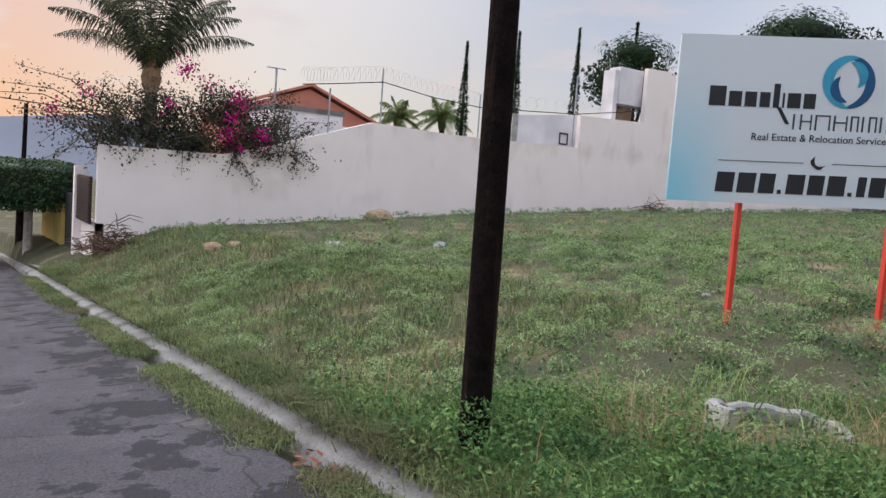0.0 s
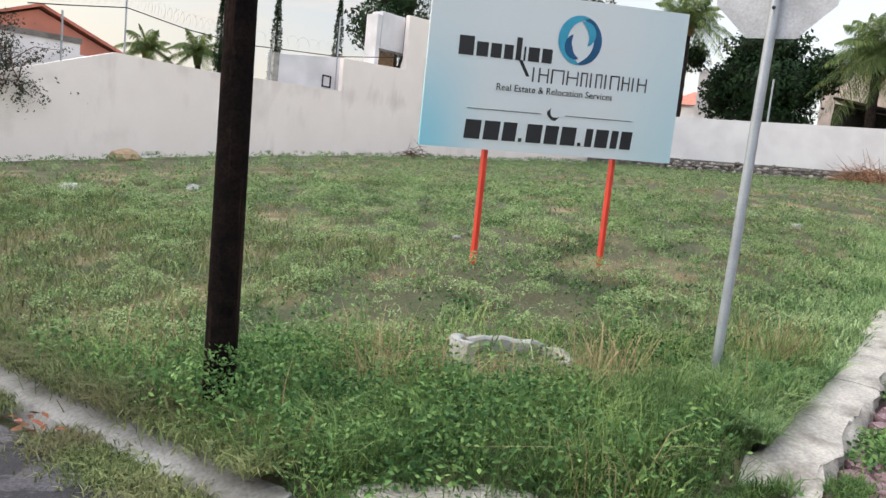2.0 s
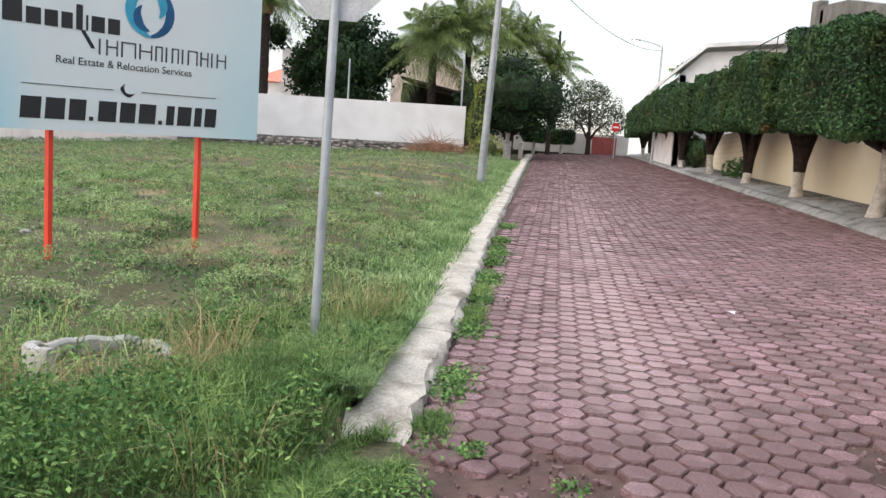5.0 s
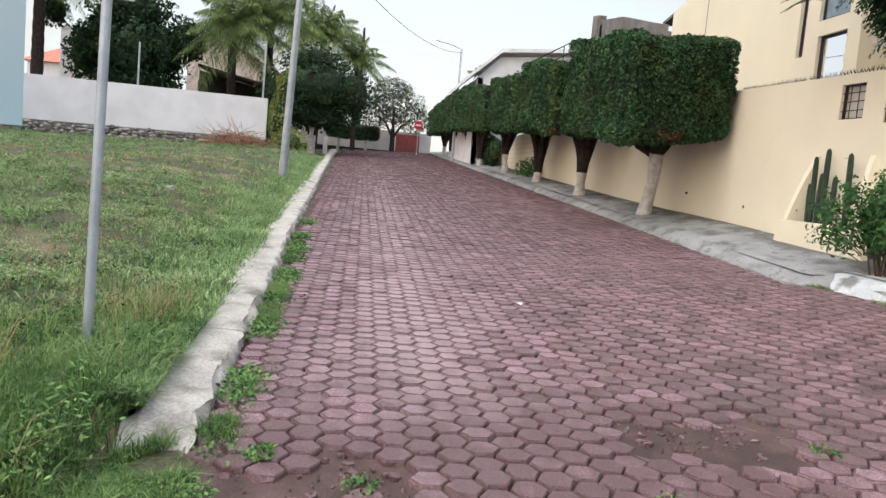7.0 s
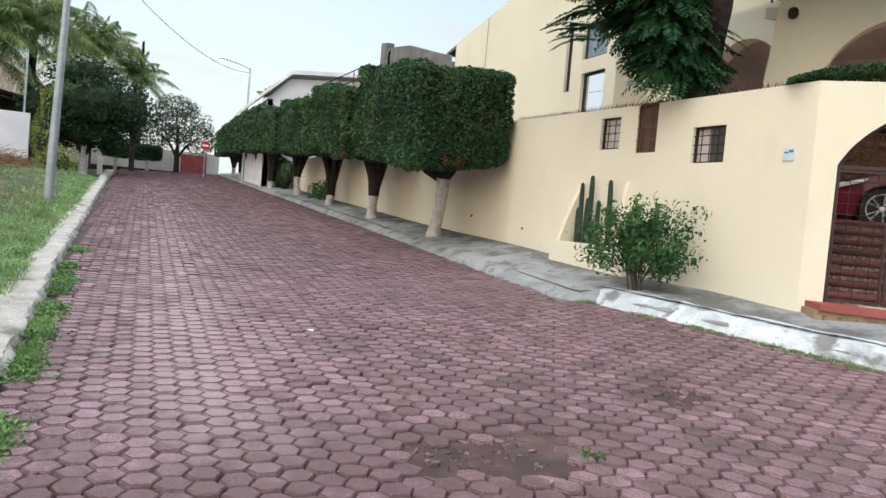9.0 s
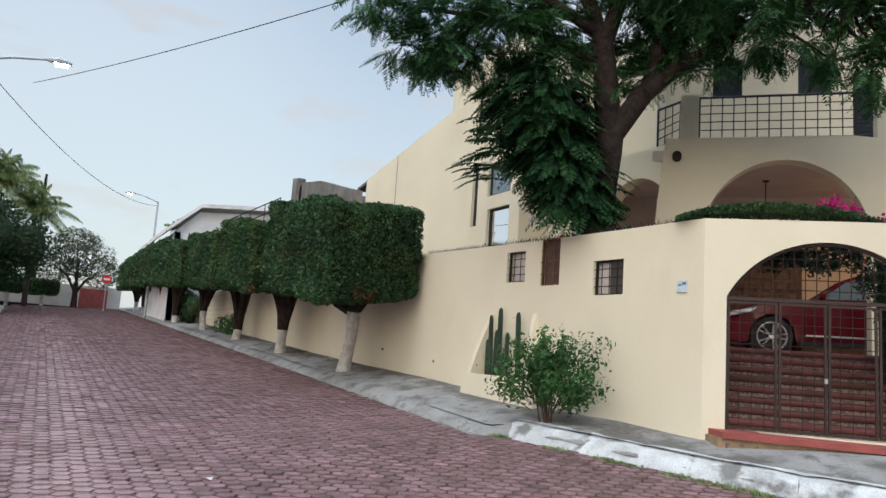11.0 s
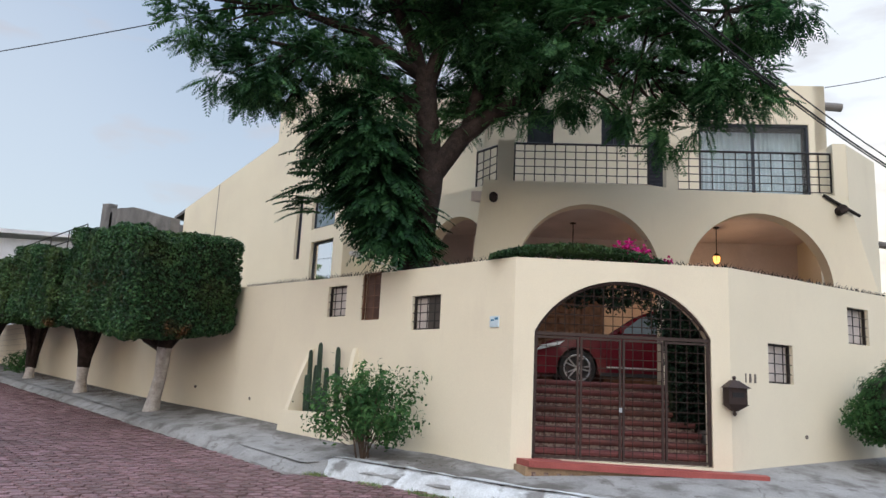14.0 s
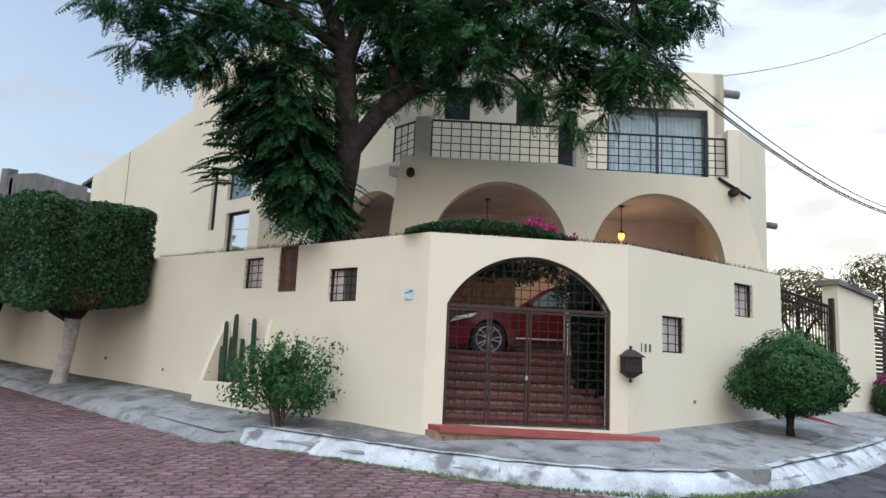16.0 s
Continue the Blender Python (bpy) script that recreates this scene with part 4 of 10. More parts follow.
def fronds(name, P, D, L, pairs, wid, material, parent=None, seed=0, droop=0.35, lw=0.2, curve=3, taper=True):
    """Feathered leaves: each has pairs of leaflets along a drooping axis from P towards D."""
    rg = np.random.default_rng(seed)
    n = len(P)
    D = unit_rows(D)
    S = unit_rows(np.cross(D, np.array([0, 0, 1.0])) + rg.normal(0, 0.25, (n, 3)))
    Ln = (L * rg.uniform(0.7, 1.2, n))[:, None]
    rows = []
    for k in range(pairs):
        t = (k + 0.6) / pairs
        c = P + D * Ln * t
        c[:, 2] -= (droop * Ln[:, 0]) * t * t
        ax = D * Ln
        ax = ax.copy()
        ax[:, 2] -= 2 * droop * Ln[:, 0] * t
        ax = unit_rows(ax)
        prof = math.sin(math.pi * min(0.97, 0.12 + 0.80 * t)) if taper else 1.0
        for sg in (-1, 1):
            o = unit_rows(S * sg + ax * 0.55 + rg.normal(0, 0.08, (n, 3)))
            o[:, 2] -= 0.25
            ll = Ln * wid * prof * rg.uniform(0.85, 1.1, (n, 1))
            hw = Ln / pairs * 0.5 * (lw / 0.2)
            rows.append(np.stack([c, c + o * ll * 0.45 + ax * hw, c + o * ll, c + o * ll * 0.45 - ax * hw], 1))
    V = np.concatenate(rows, 0)
    return mesh_from_arrays(name, V, 4, material, parent, [(0, 1, 2, 3)])


def rounded_box_points(rg, lo, hi, n, rad=0.3, depth=0.07, rough=0.09, seed=0.0):
    """Points and normals on a clipped, slightly lumpy box."""
    lo, hi = np.array(lo, float), np.array(hi, float)
    d = hi - lo
    areas = np.array([d[1] * d[2]] * 2 + [d[0] * d[2]] * 2 + [d[0] * d[1]] * 2)
    f = rg.choice(6, n, p=areas / areas.sum())
    P = lo + rg.random((n, 3)) * d
    for k in range(6):
        s = f == k
        P[s, k // 2] = hi[k // 2] if k % 2 else lo[k // 2]
    core = np.clip(P, lo + rad, hi - rad)
    Nn = unit_rows(P - core)
    P = core + Nn * rad
    lump = np.array([noise.noise(Vector((p[0] * 1.3 + seed, p[1] * 1.3, p[2] * 1.3))) + 0.5 * noise.noise(Vector((p[0] * 3.7, p[1] * 3.7 + seed, p[2] * 3.7))) for p in P])
    P += Nn * (rough * lump - np.abs(rg.normal(0, depth, n)))[:, None]
    return P, Nn


def blob_points(rg, c, r, n, depth=0.12, rough=0.25, freq=1.2, seed=0.0):
    """Points and normals on a lumpy ellipsoid."""
    u = unit_rows(rg.normal(size=(n, 3)))
    r = np.array(r, float)
    k = np.array([noise.noise(Vector((q[0] * freq * 2 + seed, q[1] * freq * 2, q[2] * freq * 2))) + 0.5 * noise.noise(Vector((q[0] * freq * 5, q[1] * freq * 5 + seed, q[2] * freq * 5))) for q in u])
    s = 1 + rough * k - np.abs(rg.normal(0, depth, n))
    return np.array(c) + u * r * s[:, None], unit_rows(u / r)


def core_blob(mb, c, r, k=0.82):
    c, r = Vector(c), Vector(r) * k
    pts, fs = [], []
    for i in range(7):
        a = math.pi * i / 6
        for j in range(10):
            b = 2 * math.pi * j / 10
            pts.append(c + Vector((r.x * math.sin(a) * math.cos(b), r.y * math.sin(a) * math.sin(b), r.z * math.cos(a))))
    for i in range(6):
        for j in range(10):
            j2 = (j + 1) % 10
            fs.append((i * 10 + j, i * 10 + j2, (i + 1) * 10 + j2, (i + 1) * 10 + j))
    return mb.add(pts, fs)


# ---- clipped street trees ----
def hedge_tree(x, y, lo, hi, seed, n, leaf=0.085, tilt=0.1, dip=0.0, group="clipped street trees", label="street tree clipped into a dense box on a whitewashed trunk"):
    """A clipped crown between lo and hi; its top and underside rise by tilt per metre up the street."""
    z = walk_z(x, y) - 0.02
    t = thing("clipped_tree", (x, y, z), label, "tree", group)
    rg = np.random.default_rng(seed)
    rr = random.Random(seed)
    zb = lo[2] - z + tilt * (x - lo[0])
    a1, a2 = rr.uniform(-0.10, 0.10), rr.uniform(-0.05, 0.05)
    if seed == 20:
        a1 = -0.32
    wz = zb * (0.86 if seed == 20 else 0.20 + 0.3 * rr.random())
    path = [(0, 0, -0.15), (0, 0, 0.02), (a1 * 0.3, a2 * 0.3, 0.3), (a1, a2, wz * 0.55), (a1 * 1.2, a2, wz)]
    part("trunk", MB().tube(path, [0.22, 0.18, 0.135, 0.125, 0.155], 12), M["whitewash"], t, "whitewashed lower trunk", smooth=True)
    mb = MB()
    mb.tube([(a1 * 1.2, a2, wz - 0.01), (a1 * 1.3, a2, wz + 0.15), (a1, a2, zb + 0.1)], [0.154, 0.17, 0.26], 12)
    part("upper_trunk", mb, M["bark"], t, smooth=True)
    o = np.array((x, y, z))
    L, Hh = np.array(lo) - o, np.array(hi) - o
    for k in range(6):
        a = k * 1.05 + seed
        e = ((Hh[0] if math.cos(a) > 0 else -L[0]) * 0.6 * math.cos(a), 0.55 * math.sin(a), zb + 0.45)
        part("limb", MB().tube([(a1 * 1.2, a2, wz - 0.05), (0.30 * math.cos(a), 0.30 * math.sin(a), zb - 0.05), e], [0.10, 0.07, 0.03], 7), M["bark"], t, smooth=True)

    def shape(P):
        """Rising with the street, hollowed under the wall side, a shallow dip in the top near the street side."""
        P = np.array(P, float)
        up = np.clip((P[:, 2] - L[2]) / (Hh[2] - L[2]), 0, 1)
        back = np.clip((Hh[1] - P[:, 1]) / (Hh[1] - L[1]), 0, 1)
        bow = 1 - np.clip(np.hypot((P[:, 0]) / (0.55 * (Hh[0] - L[0])), P[:, 1] / 1.1), 0, 1)
        P[:, 2] += tilt * (P[:, 0] - L[0]) + (1 - up) * (0.38 * back - 0.28 * bow) - up * dip * np.exp(-((back - 0.32) / 0.10) ** 2)
        return P
    P, Nn = rounded_box_points(rg, L, Hh, n, rad=0.20, depth=0.060, rough=0.10, seed=seed * 3.1)
    fine = np.array([noise.noise(Vector((p[0] * 6.5, p[1] * 6.5 + seed, p[2] * 6.5))) for p in P])
    P = shape(P + Nn * (0.055 * fine)[:, None])
    leaf_cloud("crown", P, leaf, M["hedge"], t, seed, 1.7, normals=Nn * 0.55)
    # dark solid box standing in for the crown's shaded inside
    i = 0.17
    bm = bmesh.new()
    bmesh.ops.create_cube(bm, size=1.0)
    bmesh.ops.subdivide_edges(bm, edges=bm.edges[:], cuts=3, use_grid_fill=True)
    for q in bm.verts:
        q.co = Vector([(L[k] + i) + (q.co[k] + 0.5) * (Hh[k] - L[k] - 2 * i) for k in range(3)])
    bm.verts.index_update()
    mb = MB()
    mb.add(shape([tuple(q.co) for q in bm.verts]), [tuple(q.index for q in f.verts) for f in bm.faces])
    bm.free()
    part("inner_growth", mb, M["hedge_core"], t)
    return t


# trunk, near and far end, underside, top, leaves, rise up the street
HEDGES = [(16.2, 13.85, 18.5, 2.47, 4.68, 62000, 0.115, 0.20), (21.3, 19.3, 23.7, 2.88, 4.84, 48000, 0.13, 0.12), (26.8, 24.7, 29.8, 3.22, 5.18, 34000, 0.08, 0.05), (33.0, 30.8, 35.4, 3.55, 5.42, 22000, 0.07, 0.0)]
for k, (tx, x0, x1, z0, z1, n, ti, dp) in enumerate(HEDGES):
    hedge_tree(tx, -6.45, (x0, -7.12, z0), (x1, -4.97 + (0.0, 0.10, 0.04, 0.16)[k], z1), 20 + k, n, 0.064 + 0.008 * k, ti, dp)
for k, (tx, x0, x1, z0, z1) in enumerate(((39.5, 37.4, 41.8, 4.1, 6.3), (44.0, 42.2, 46.2, 4.3, 6.5), (48.5, 46.6, 50.6, 4.5, 6.6), (53.0, 51.0, 55.2, 4.6, 6.6), (57.6, 55.6, 59.8, 4.6, 6.5))):
    hedge_tree(tx, -6.3, (x0, -7.2, z0), (x1, -5.0, z1), 40 + k, 7000, 0.12, 0.0, label="darker clipped street tree on a whitewashed trunk far up the street")


# ---- bushes by the house ----
def leafy_bush(name, base, blobs, leaf, n, material, label, category, seed, stems=7, aspect=1.9, core=0.0, open_=0.0):
    t = thing(name, base, label, category)
    rg = np.random.default_rng(seed)
    rr = random.Random(seed)
    PP, NN = [], []
    tot = sum(r[0] * r[1] + r[0] * r[2] for _, r in blobs)
    for c, r in blobs:
        k = int(n * (r[0] * r[1] + r[0] * r[2]) / tot)
        P, Nn = blob_points(rg, c, r, k, depth=0.10 + open_, rough=0.28, seed=seed)
        PP.append(P)
        NN.append(Nn)
    leaf_cloud("foliage", np.concatenate(PP), leaf, material, t, seed, aspect, normals=np.concatenate(NN) * 0.6)
    for k in range(stems):
        c, r = blobs[k % len(blobs)]
        e = Vector(c) + Vector((rr.uniform(-0.6, 0.6) * r[0], rr.uniform(-0.6, 0.6) * r[1], rr.uniform(0, 0.6) * r[2]))
        m = Vector((e.x * 0.25 + rr.uniform(-0.05, 0.05), e.y * 0.25 + rr.uniform(-0.05, 0.05), e.z * 0.5))
        part("stem", MB().tube([(rr.uniform(-0.06, 0.06), rr.uniform(-0.06, 0.06), -0.1), m, e], [0.03, 0.022, 0.008], 6), M["bark"], t, smooth=True)
    # dark blobs inside the leaves stand in for inner shade
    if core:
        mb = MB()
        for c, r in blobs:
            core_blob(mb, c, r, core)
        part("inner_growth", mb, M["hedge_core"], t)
    return t


def corner_bush():
    """The loose shrub beside the cactus niche."""
    bx, by = 8.93, -6.76
    base = (bx, by, walk_z(bx, by))
    t = thing("shrub", base, "loose leafy green shrub growing out of the pavement", "shrub")
    rr = random.Random(31)
    rg = np.random.default_rng(31)
    pts = []
    for k in range(60):
        a = rr.uniform(0, 2 * math.pi)
        sp_ = rr.uniform(0.02, 1.0)
        e = Vector((math.cos(a) * 0.88 * sp_, math.sin(a) * 0.88 * sp_, rr.uniform(0.34 + 0.25 * (1 - sp_), 1.27) - 0.10 * sp_))
        e.y = max(e.y, -0.60)
        m = Vector((e.x * 0.34, e.y * 0.34, e.z * 0.42))
        if k < 9:
            part("branch", MB().tube([(rr.uniform(-0.07, 0.07), rr.uniform(-0.07, 0.07), -0.1), m, e], [0.015, 0.010, 0.004], 6), M["twig_bark"], t, smooth=True)
        else:
            part("branch", MB().tube([m * 0.9, m.lerp(e, 0.5) + Vector((0, 0, 0.03)), e], [0.007, 0.006, 0.003], 5), M["twig_bark"], t, smooth=True)
        for j in range(9):
            q = m.lerp(e, 0.34 + 0.72 * j / 8)
            c = np.array(q) + rg.normal(0, 0.072, (11, 3))
            pts.append(c)
    P = np.concatenate(pts)
    leaf_cloud("foliage", P, 0.078, M["bush"], t, 31, 2.2, up=0.6)


corner_bush()
bz = walk_z(3.66, -12.35)
leafy_bush("round_bush", (3.66, -12.35, bz), [((0, 0, 0.95), (0.81, 0.76, 0.63)), ((0.08, 0.05, 0.76), (0.76, 0.71, 0.44)), ((-0.2, -0.1, 0.84), (0.62, 0.6, 0.5))], 0.058, 26000, M["bush"], "round clipped green bush in a square pavement pit", "bush", 51, 5, core=0.86)
mb = MB()
for a, b in (((3.3, -12.75), (4.05, -12.7)), ((3.3, -11.95), (4.0, -11.9)), ((3.3, -12.75), (3.3, -11.95)), ((4.05, -12.7), (4.0, -11.9))):
    mb.bar((*a, walk_z(*a) - 0.012), (*b, walk_z(*b) - 0.022), 0.05)
solid("planting_pit_edge", mb, M["pavement"], "square concrete edging of the bush's planting pit", "edging")


# ---- the large tree behind the garden wall ----
def jacaranda():
    base = Vector((9.55, -8.02, FLOOR))
    t = thing("jacaranda_tree", base, "large dark jacaranda tree with a forked trunk and feathery leaves", "tree")
    rr = random.Random(7)
    rg = np.random.default_rng(7)

    def W(x, y, z):
        return Vector((x, y, z)) - base
    fork = W(9.25, -7.95, 5.40)
    trunk = [W(9.55, -8.02, FLOOR - 0.2), W(9.48, -7.98, 3.0), W(9.44, -7.96, 3.8), W(9.33, -7.93, 4.6), W(9.27, -7.94, 5.1), fork]
    part("trunk", MB().tube(trunk, [0.34, 0.27, 0.25, 0.235, 0.25, 0.24], 14), M["bark"], t, smooth=True)
    limbs = [
        ([fork - Vector((0, 0, 0.15)), W(9.26, -7.91, 5.89), W(9.29, -7.88, 6.30), W(9.34, -7.81, 7.0)], [0.23, 0.205, 0.20, 0.19]),
        ([W(9.33, -7.82, 6.9), W(9.49, -7.62, 7.7), W(9.67, -7.38, 8.3), W(9.9, -7.1, 9.3)], [0.14, 0.125, 0.10, 0.04]),
        ([W(9.33, -7.83, 6.85), W(9.19, -8.0, 7.61), W(9.05, -8.16, 8.39), W(8.8, -8.4, 9.5)], [0.15, 0.125, 0.10, 0.04]),
        ([fork - Vector((0, 0, 0.12)), W(9.12, -8.07, 5.56), W(8.9, -8.33, 6.07), W(8.66, -8.6, 6.39), W(8.17, -9.0, 6.72), W(7.7, -9.2, 7.0), W(6.9, -9.3, 7.12), W(6.2, -9.5, 6.95), W(5.5, -9.9, 6.65)], [0.17, 0.175, 0.165, 0.14, 0.11, 0.09, 0.07, 0.05, 0.02]),
        ([W(8.86, -8.38, 6.1), W(8.74, -8.52, 6.91), W(8.69, -8.57, 7.54), W(8.5, -8.6, 8.3), W(8.1, -8.6, 9.2)], [0.13, 0.115, 0.10, 0.07, 0.03]),
        ([W(9.3, -7.87, 6.4), W(9.6, -7.2, 6.9), W(10.1, -6.2, 7.2), W(10.7, -5.0, 7.3)], [0.11, 0.09, 0.06, 0.02]),
        ([W(9.36, -7.78, 7.1), W(9.7, -6.9, 7.6), W(10.3, -5.8, 7.9), W(11.0, -4.7, 7.9)], [0.10, 0.08, 0.05, 0.02]),
        ([W(8.17, -9.0, 6.72), W(7.5, -8.9, 7.2), W(6.8, -9.0, 7.6), W(5.8, -9.5, 7.7)], [0.08, 0.06, 0.045, 0.02]),
        ([W(6.9, -9.3, 7.12), W(6.3, -9.6, 6.6), W(6.0, -9.9, 6.1)], [0.04, 0.028, 0.01]),
        ([W(7.5, -9.2, 7.02), W(6.9, -9.4, 6.6), W(6.5, -9.5, 6.2)], [0.035, 0.025, 0.01]),
        ([W(5.8, -9.5, 7.7), W(5.0, -9.9, 7.5), W(4.3, -10.2, 7.4)], [0.03, 0.022, 0.008]),
    ]
    for path, rad in limbs:
        part("limb", MB().tube(path, rad, 10), M["bark"], t, smooth=True)
    # leaf clumps along the boughs: centre and radius
    street_side = [(10.59, -4.94, 6.58, 0.4), (10.78, -5.4, 6.87, 0.56), (10.74, -4.98, 7.35, 0.45), (11.16, -4.69, 7.44, 0.42), (11.3, -4.4, 7.64, 0.37), (10.1, -5.5, 6.98, 0.53), (10.07, -5.41, 6.47, 0.37), (10.77, -6.2, 6.89, 0.55), (9.98, -6.19, 7.56, 0.54), (10.02, -6.06, 6.97, 0.54), (11.28, -5.62, 6.61, 0.21), (10.47, -5.83, 6.27, 0.22)]
    left_stem = [(10.28, -6.96, 7.96, 0.57), (9.79, -6.79, 6.86, 0.6), (9.71, -7.32, 7.16, 0.48), (9.35, -6.9, 6.25, 0.52), (9.75, -7.35, 6.65, 0.42), (10.14, -7.26, 8.29, 0.52), (10.03, -6.54, 6.42, 0.41), (9.63, -7.66, 7.76, 0.26), (9.44, -7.75, 8.4, 0.35), (9.42, -6.3, 6.99, 0.43)]
    right_stem = [(9.03, -8.2, 8.3, 0.33), (8.79, -8.17, 7.75, 0.34), (8.23, -8.27, 7.65, 0.46), (7.75, -8.29, 7.13, 0.41), (8.78, -8.67, 7.21, 0.26), (8.06, -8.73, 7.95, 0.52), (8.0, -9.18, 8.01, 0.46), (9.09, -8.35, 6.76, 0.28), (8.93, -8.23, 6.26, 0.19), (8.89, -8.65, 6.73, 0.21), (8.96, -7.6, 7.85, 0.16)]
    long_bough = [(7.53, -9.12, 6.74, 0.34), (7.01, -9.1, 6.49, 0.3), (7.94, -8.93, 6.29, 0.15), (7.19, -9.5, 7.07, 0.33), (7.02, -8.64, 6.78, 0.38), (7.16, -8.56, 7.29, 0.38), (6.83, -8.94, 7.68, 0.43), (7.08, -9.7, 7.24, 0.31), (6.47, -9.49, 7.67, 0.39), (6.69, -9.57, 6.54, 0.19), (6.35, -9.42, 6.12, 0.21), (6.26, -9.73, 6.58, 0.3)]
    bough_end = [(5.86, -9.49, 7.61, 0.41), (5.64, -9.59, 7.3, 0.4), (5.47, -9.96, 7.12, 0.38), (5.43, -9.98, 7.54, 0.34), (6.02, -10.0, 6.73, 0.32), (5.94, -9.78, 6.11, 0.26), (6.03, -10.02, 5.89, 0.19), (5.65, -10.17, 6.72, 0.35), (5.51, -10.4, 6.44, 0.3), (5.48, -10.05, 5.9, 0.17), (4.94, -9.77, 6.75, 0.33), (5.18, -10.43, 7.63, 0.33)]
    tips = [(5.02, -10.3, 6.28, 0.26), (4.87, -10.31, 6.56, 0.26), (4.58, -10.12, 6.1, 0.13), (4.87, -10.12, 6.81, 0.29), (4.67, -9.72, 7.36, 0.31), (4.57, -10.38, 7.57, 0.33), (4.11, -10.34, 7.45, 0.27), (4.96, -9.64, 6.27, 0.25), (4.38, -9.71, 6.94, 0.16)]
    inner = [(9.03, -8.49, 7.45, 0.32), (8.49, -8.63, 7.38, 0.35), (7.92, -8.9, 7.08, 0.31), (8.37, -8.74, 6.83, 0.22), (7.44, -8.93, 7.92, 0.35), (9.08, -7.81, 8.16, 0.24), (6.58, -9.25, 7.36, 0.29), (6.15, -9.55, 7.23, 0.29), (6.04, -9.39, 6.77, 0.22)]
    # high clumps; the last five are unseen, added to shade the upper wall
    crown = [(8.5, -8.0, 10.0, 1.3), (7.2, -9.0, 9.8, 1.2), (6.2, -9.3, 9.9, 1.0), (5.4, -9.6, 9.7, 0.8), (9.8, -6.4, 9.7, 1.3), (9.5, -8.8, 9.7, 1.3), (8.0, -9.9, 9.7, 1.2), (10.9, -5.2, 9.0, 1.0), (6.7, -10.1, 9.9, 1.0), (5.9, -10.3, 9.6, 0.8), (8.6, -7.0, 9.4, 1.0), (8.6, -10.6, 10.7, 1.5), (7.5, -11.0, 10.4, 1.4), (9.7, -10.0, 10.9, 1.5), (6.6, -10.9, 10.5, 1.2), (7.6, -9.9, 11.2, 1.3)]
    forks = [W(9.34, -7.81, 7.0), W(8.66, -8.6, 6.39), W(7.7, -9.2, 7.0), W(6.2, -9.5, 6.95), W(10.1, -6.2, 7.2), W(8.69, -8.57, 7.54), W(6.8, -9.0, 7.6), W(10.3, -5.8, 7.9), W(9.67, -7.38, 8.3), W(5.0, -9.9, 7.5)]
    right_stem += [(9.03, -8.6, 7.19, 0.29), (8.58, -8.78, 6.59, 0.2), (9.15, -8.61, 6.53, 0.2), (8.24, -8.83, 7.15, 0.27), (9.4, -8.49, 7.01, 0.22)]
    PP, DD = [], []
    top_at = 0
    for x, y, z, r in street_side + left_stem + right_stem + long_bough + bough_end + tips + inner + crown:
        c = W(x, y, z)
        f = min(forks, key=lambda q: (q - c).length)
        m = f.lerp(c, 0.55) + Vector((rr.gauss(0, 0.08), rr.gauss(0, 0.08), 0.10))
        part("twig", MB().tube([f, m, c], [0.030, 0.020, 0.006], 5), M["bark"], t)
        if (x, y, z, r) == crown[0]:
            top_at = len(PP)
        n = int((240 if top_at else 400 if (x, y, z, r) in street_side + left_stem else 560) * r ** 2) + 18
        # sprays sit in small tufts, with gaps between the tufts
        k = max(3, int(n / 9))
        u = unit_rows(rg.normal(size=(k, 3))) * (0.35 + 0.65 * rg.random((k, 1)) ** 0.5)
        tuft = np.array(c) + u * np.array((r, r, r * 0.82))
        pick = rg.integers(0, k, n)
        P = tuft[pick] + rg.normal(0, 1, (n, 3)) * np.array((0.10, 0.10, 0.06)) * (0.6 + r)
        a = rg.uniform(0, 2 * np.pi, n)
        D = np.stack([np.cos(a), np.sin(a), rg.normal(-0.05, 0.28, n)], 1) + 1.1 * u[pick]
        PP.append(P)
        DD.append(D)
    fronds("canopy", np.concatenate(PP[:top_at]), np.concatenate(DD[:top_at]), 0.34, 12, 0.30, M["tree"], t, 3, droop=0.40, lw=0.22)
    fronds("upper_canopy", np.concatenate(PP[top_at:]), np.concatenate(DD[top_at:]), 0.55, 8, 0.32, M["tree"], t, 5, droop=0.40, lw=0.26)
    M["shoot"] = leaf_mat("young_jacaranda_leaves", (0.035, 0.095, 0.036), (0.014, 0.045, 0.019), rnd=0.5, trans=0.25, big=2.0)
    # long leafy suckers hanging beside the trunk
    PP, DD = [], []
    for k in range(900):
        h = rr.random() ** 0.8
        a = rr.uniform(0, 2 * math.pi)
        w = 0.05 + 0.72 * h ** 0.75
        r = w * rr.random() ** 0.5
        c = W(9.52 + 0.40 * min(1.0, 1.6 * h), -7.72 + 0.72 * h, 4.18 + 2.15 * h)
        PP.append(c + Vector((math.cos(a) * r, math.sin(a) * r * 0.8, 0)))
        DD.append(Vector((math.cos(a), math.sin(a), rr.uniform(-0.75, 0.15))))
    for k in range(18):
        PP.append(W(10.15 + rr.uniform(-0.1, 0.2), -6.42 + rr.uniform(-0.2, 0.2), 5.05 + rr.uniform(-0.5, 0.55)))
        DD.append(Vector((0.50, 0.86, rr.uniform(-0.05, 0.50))))
    for k in range(9):
        PP.append(W(9.22 + rr.uniform(-0.1, 0.1), -7.75 + rr.uniform(-0.1, 0.1), 4.35 + rr.uniform(-0.3, 0.6)))
        DD.append(Vector((-0.66, -0.75, rr.uniform(-0.1, 0.5))))
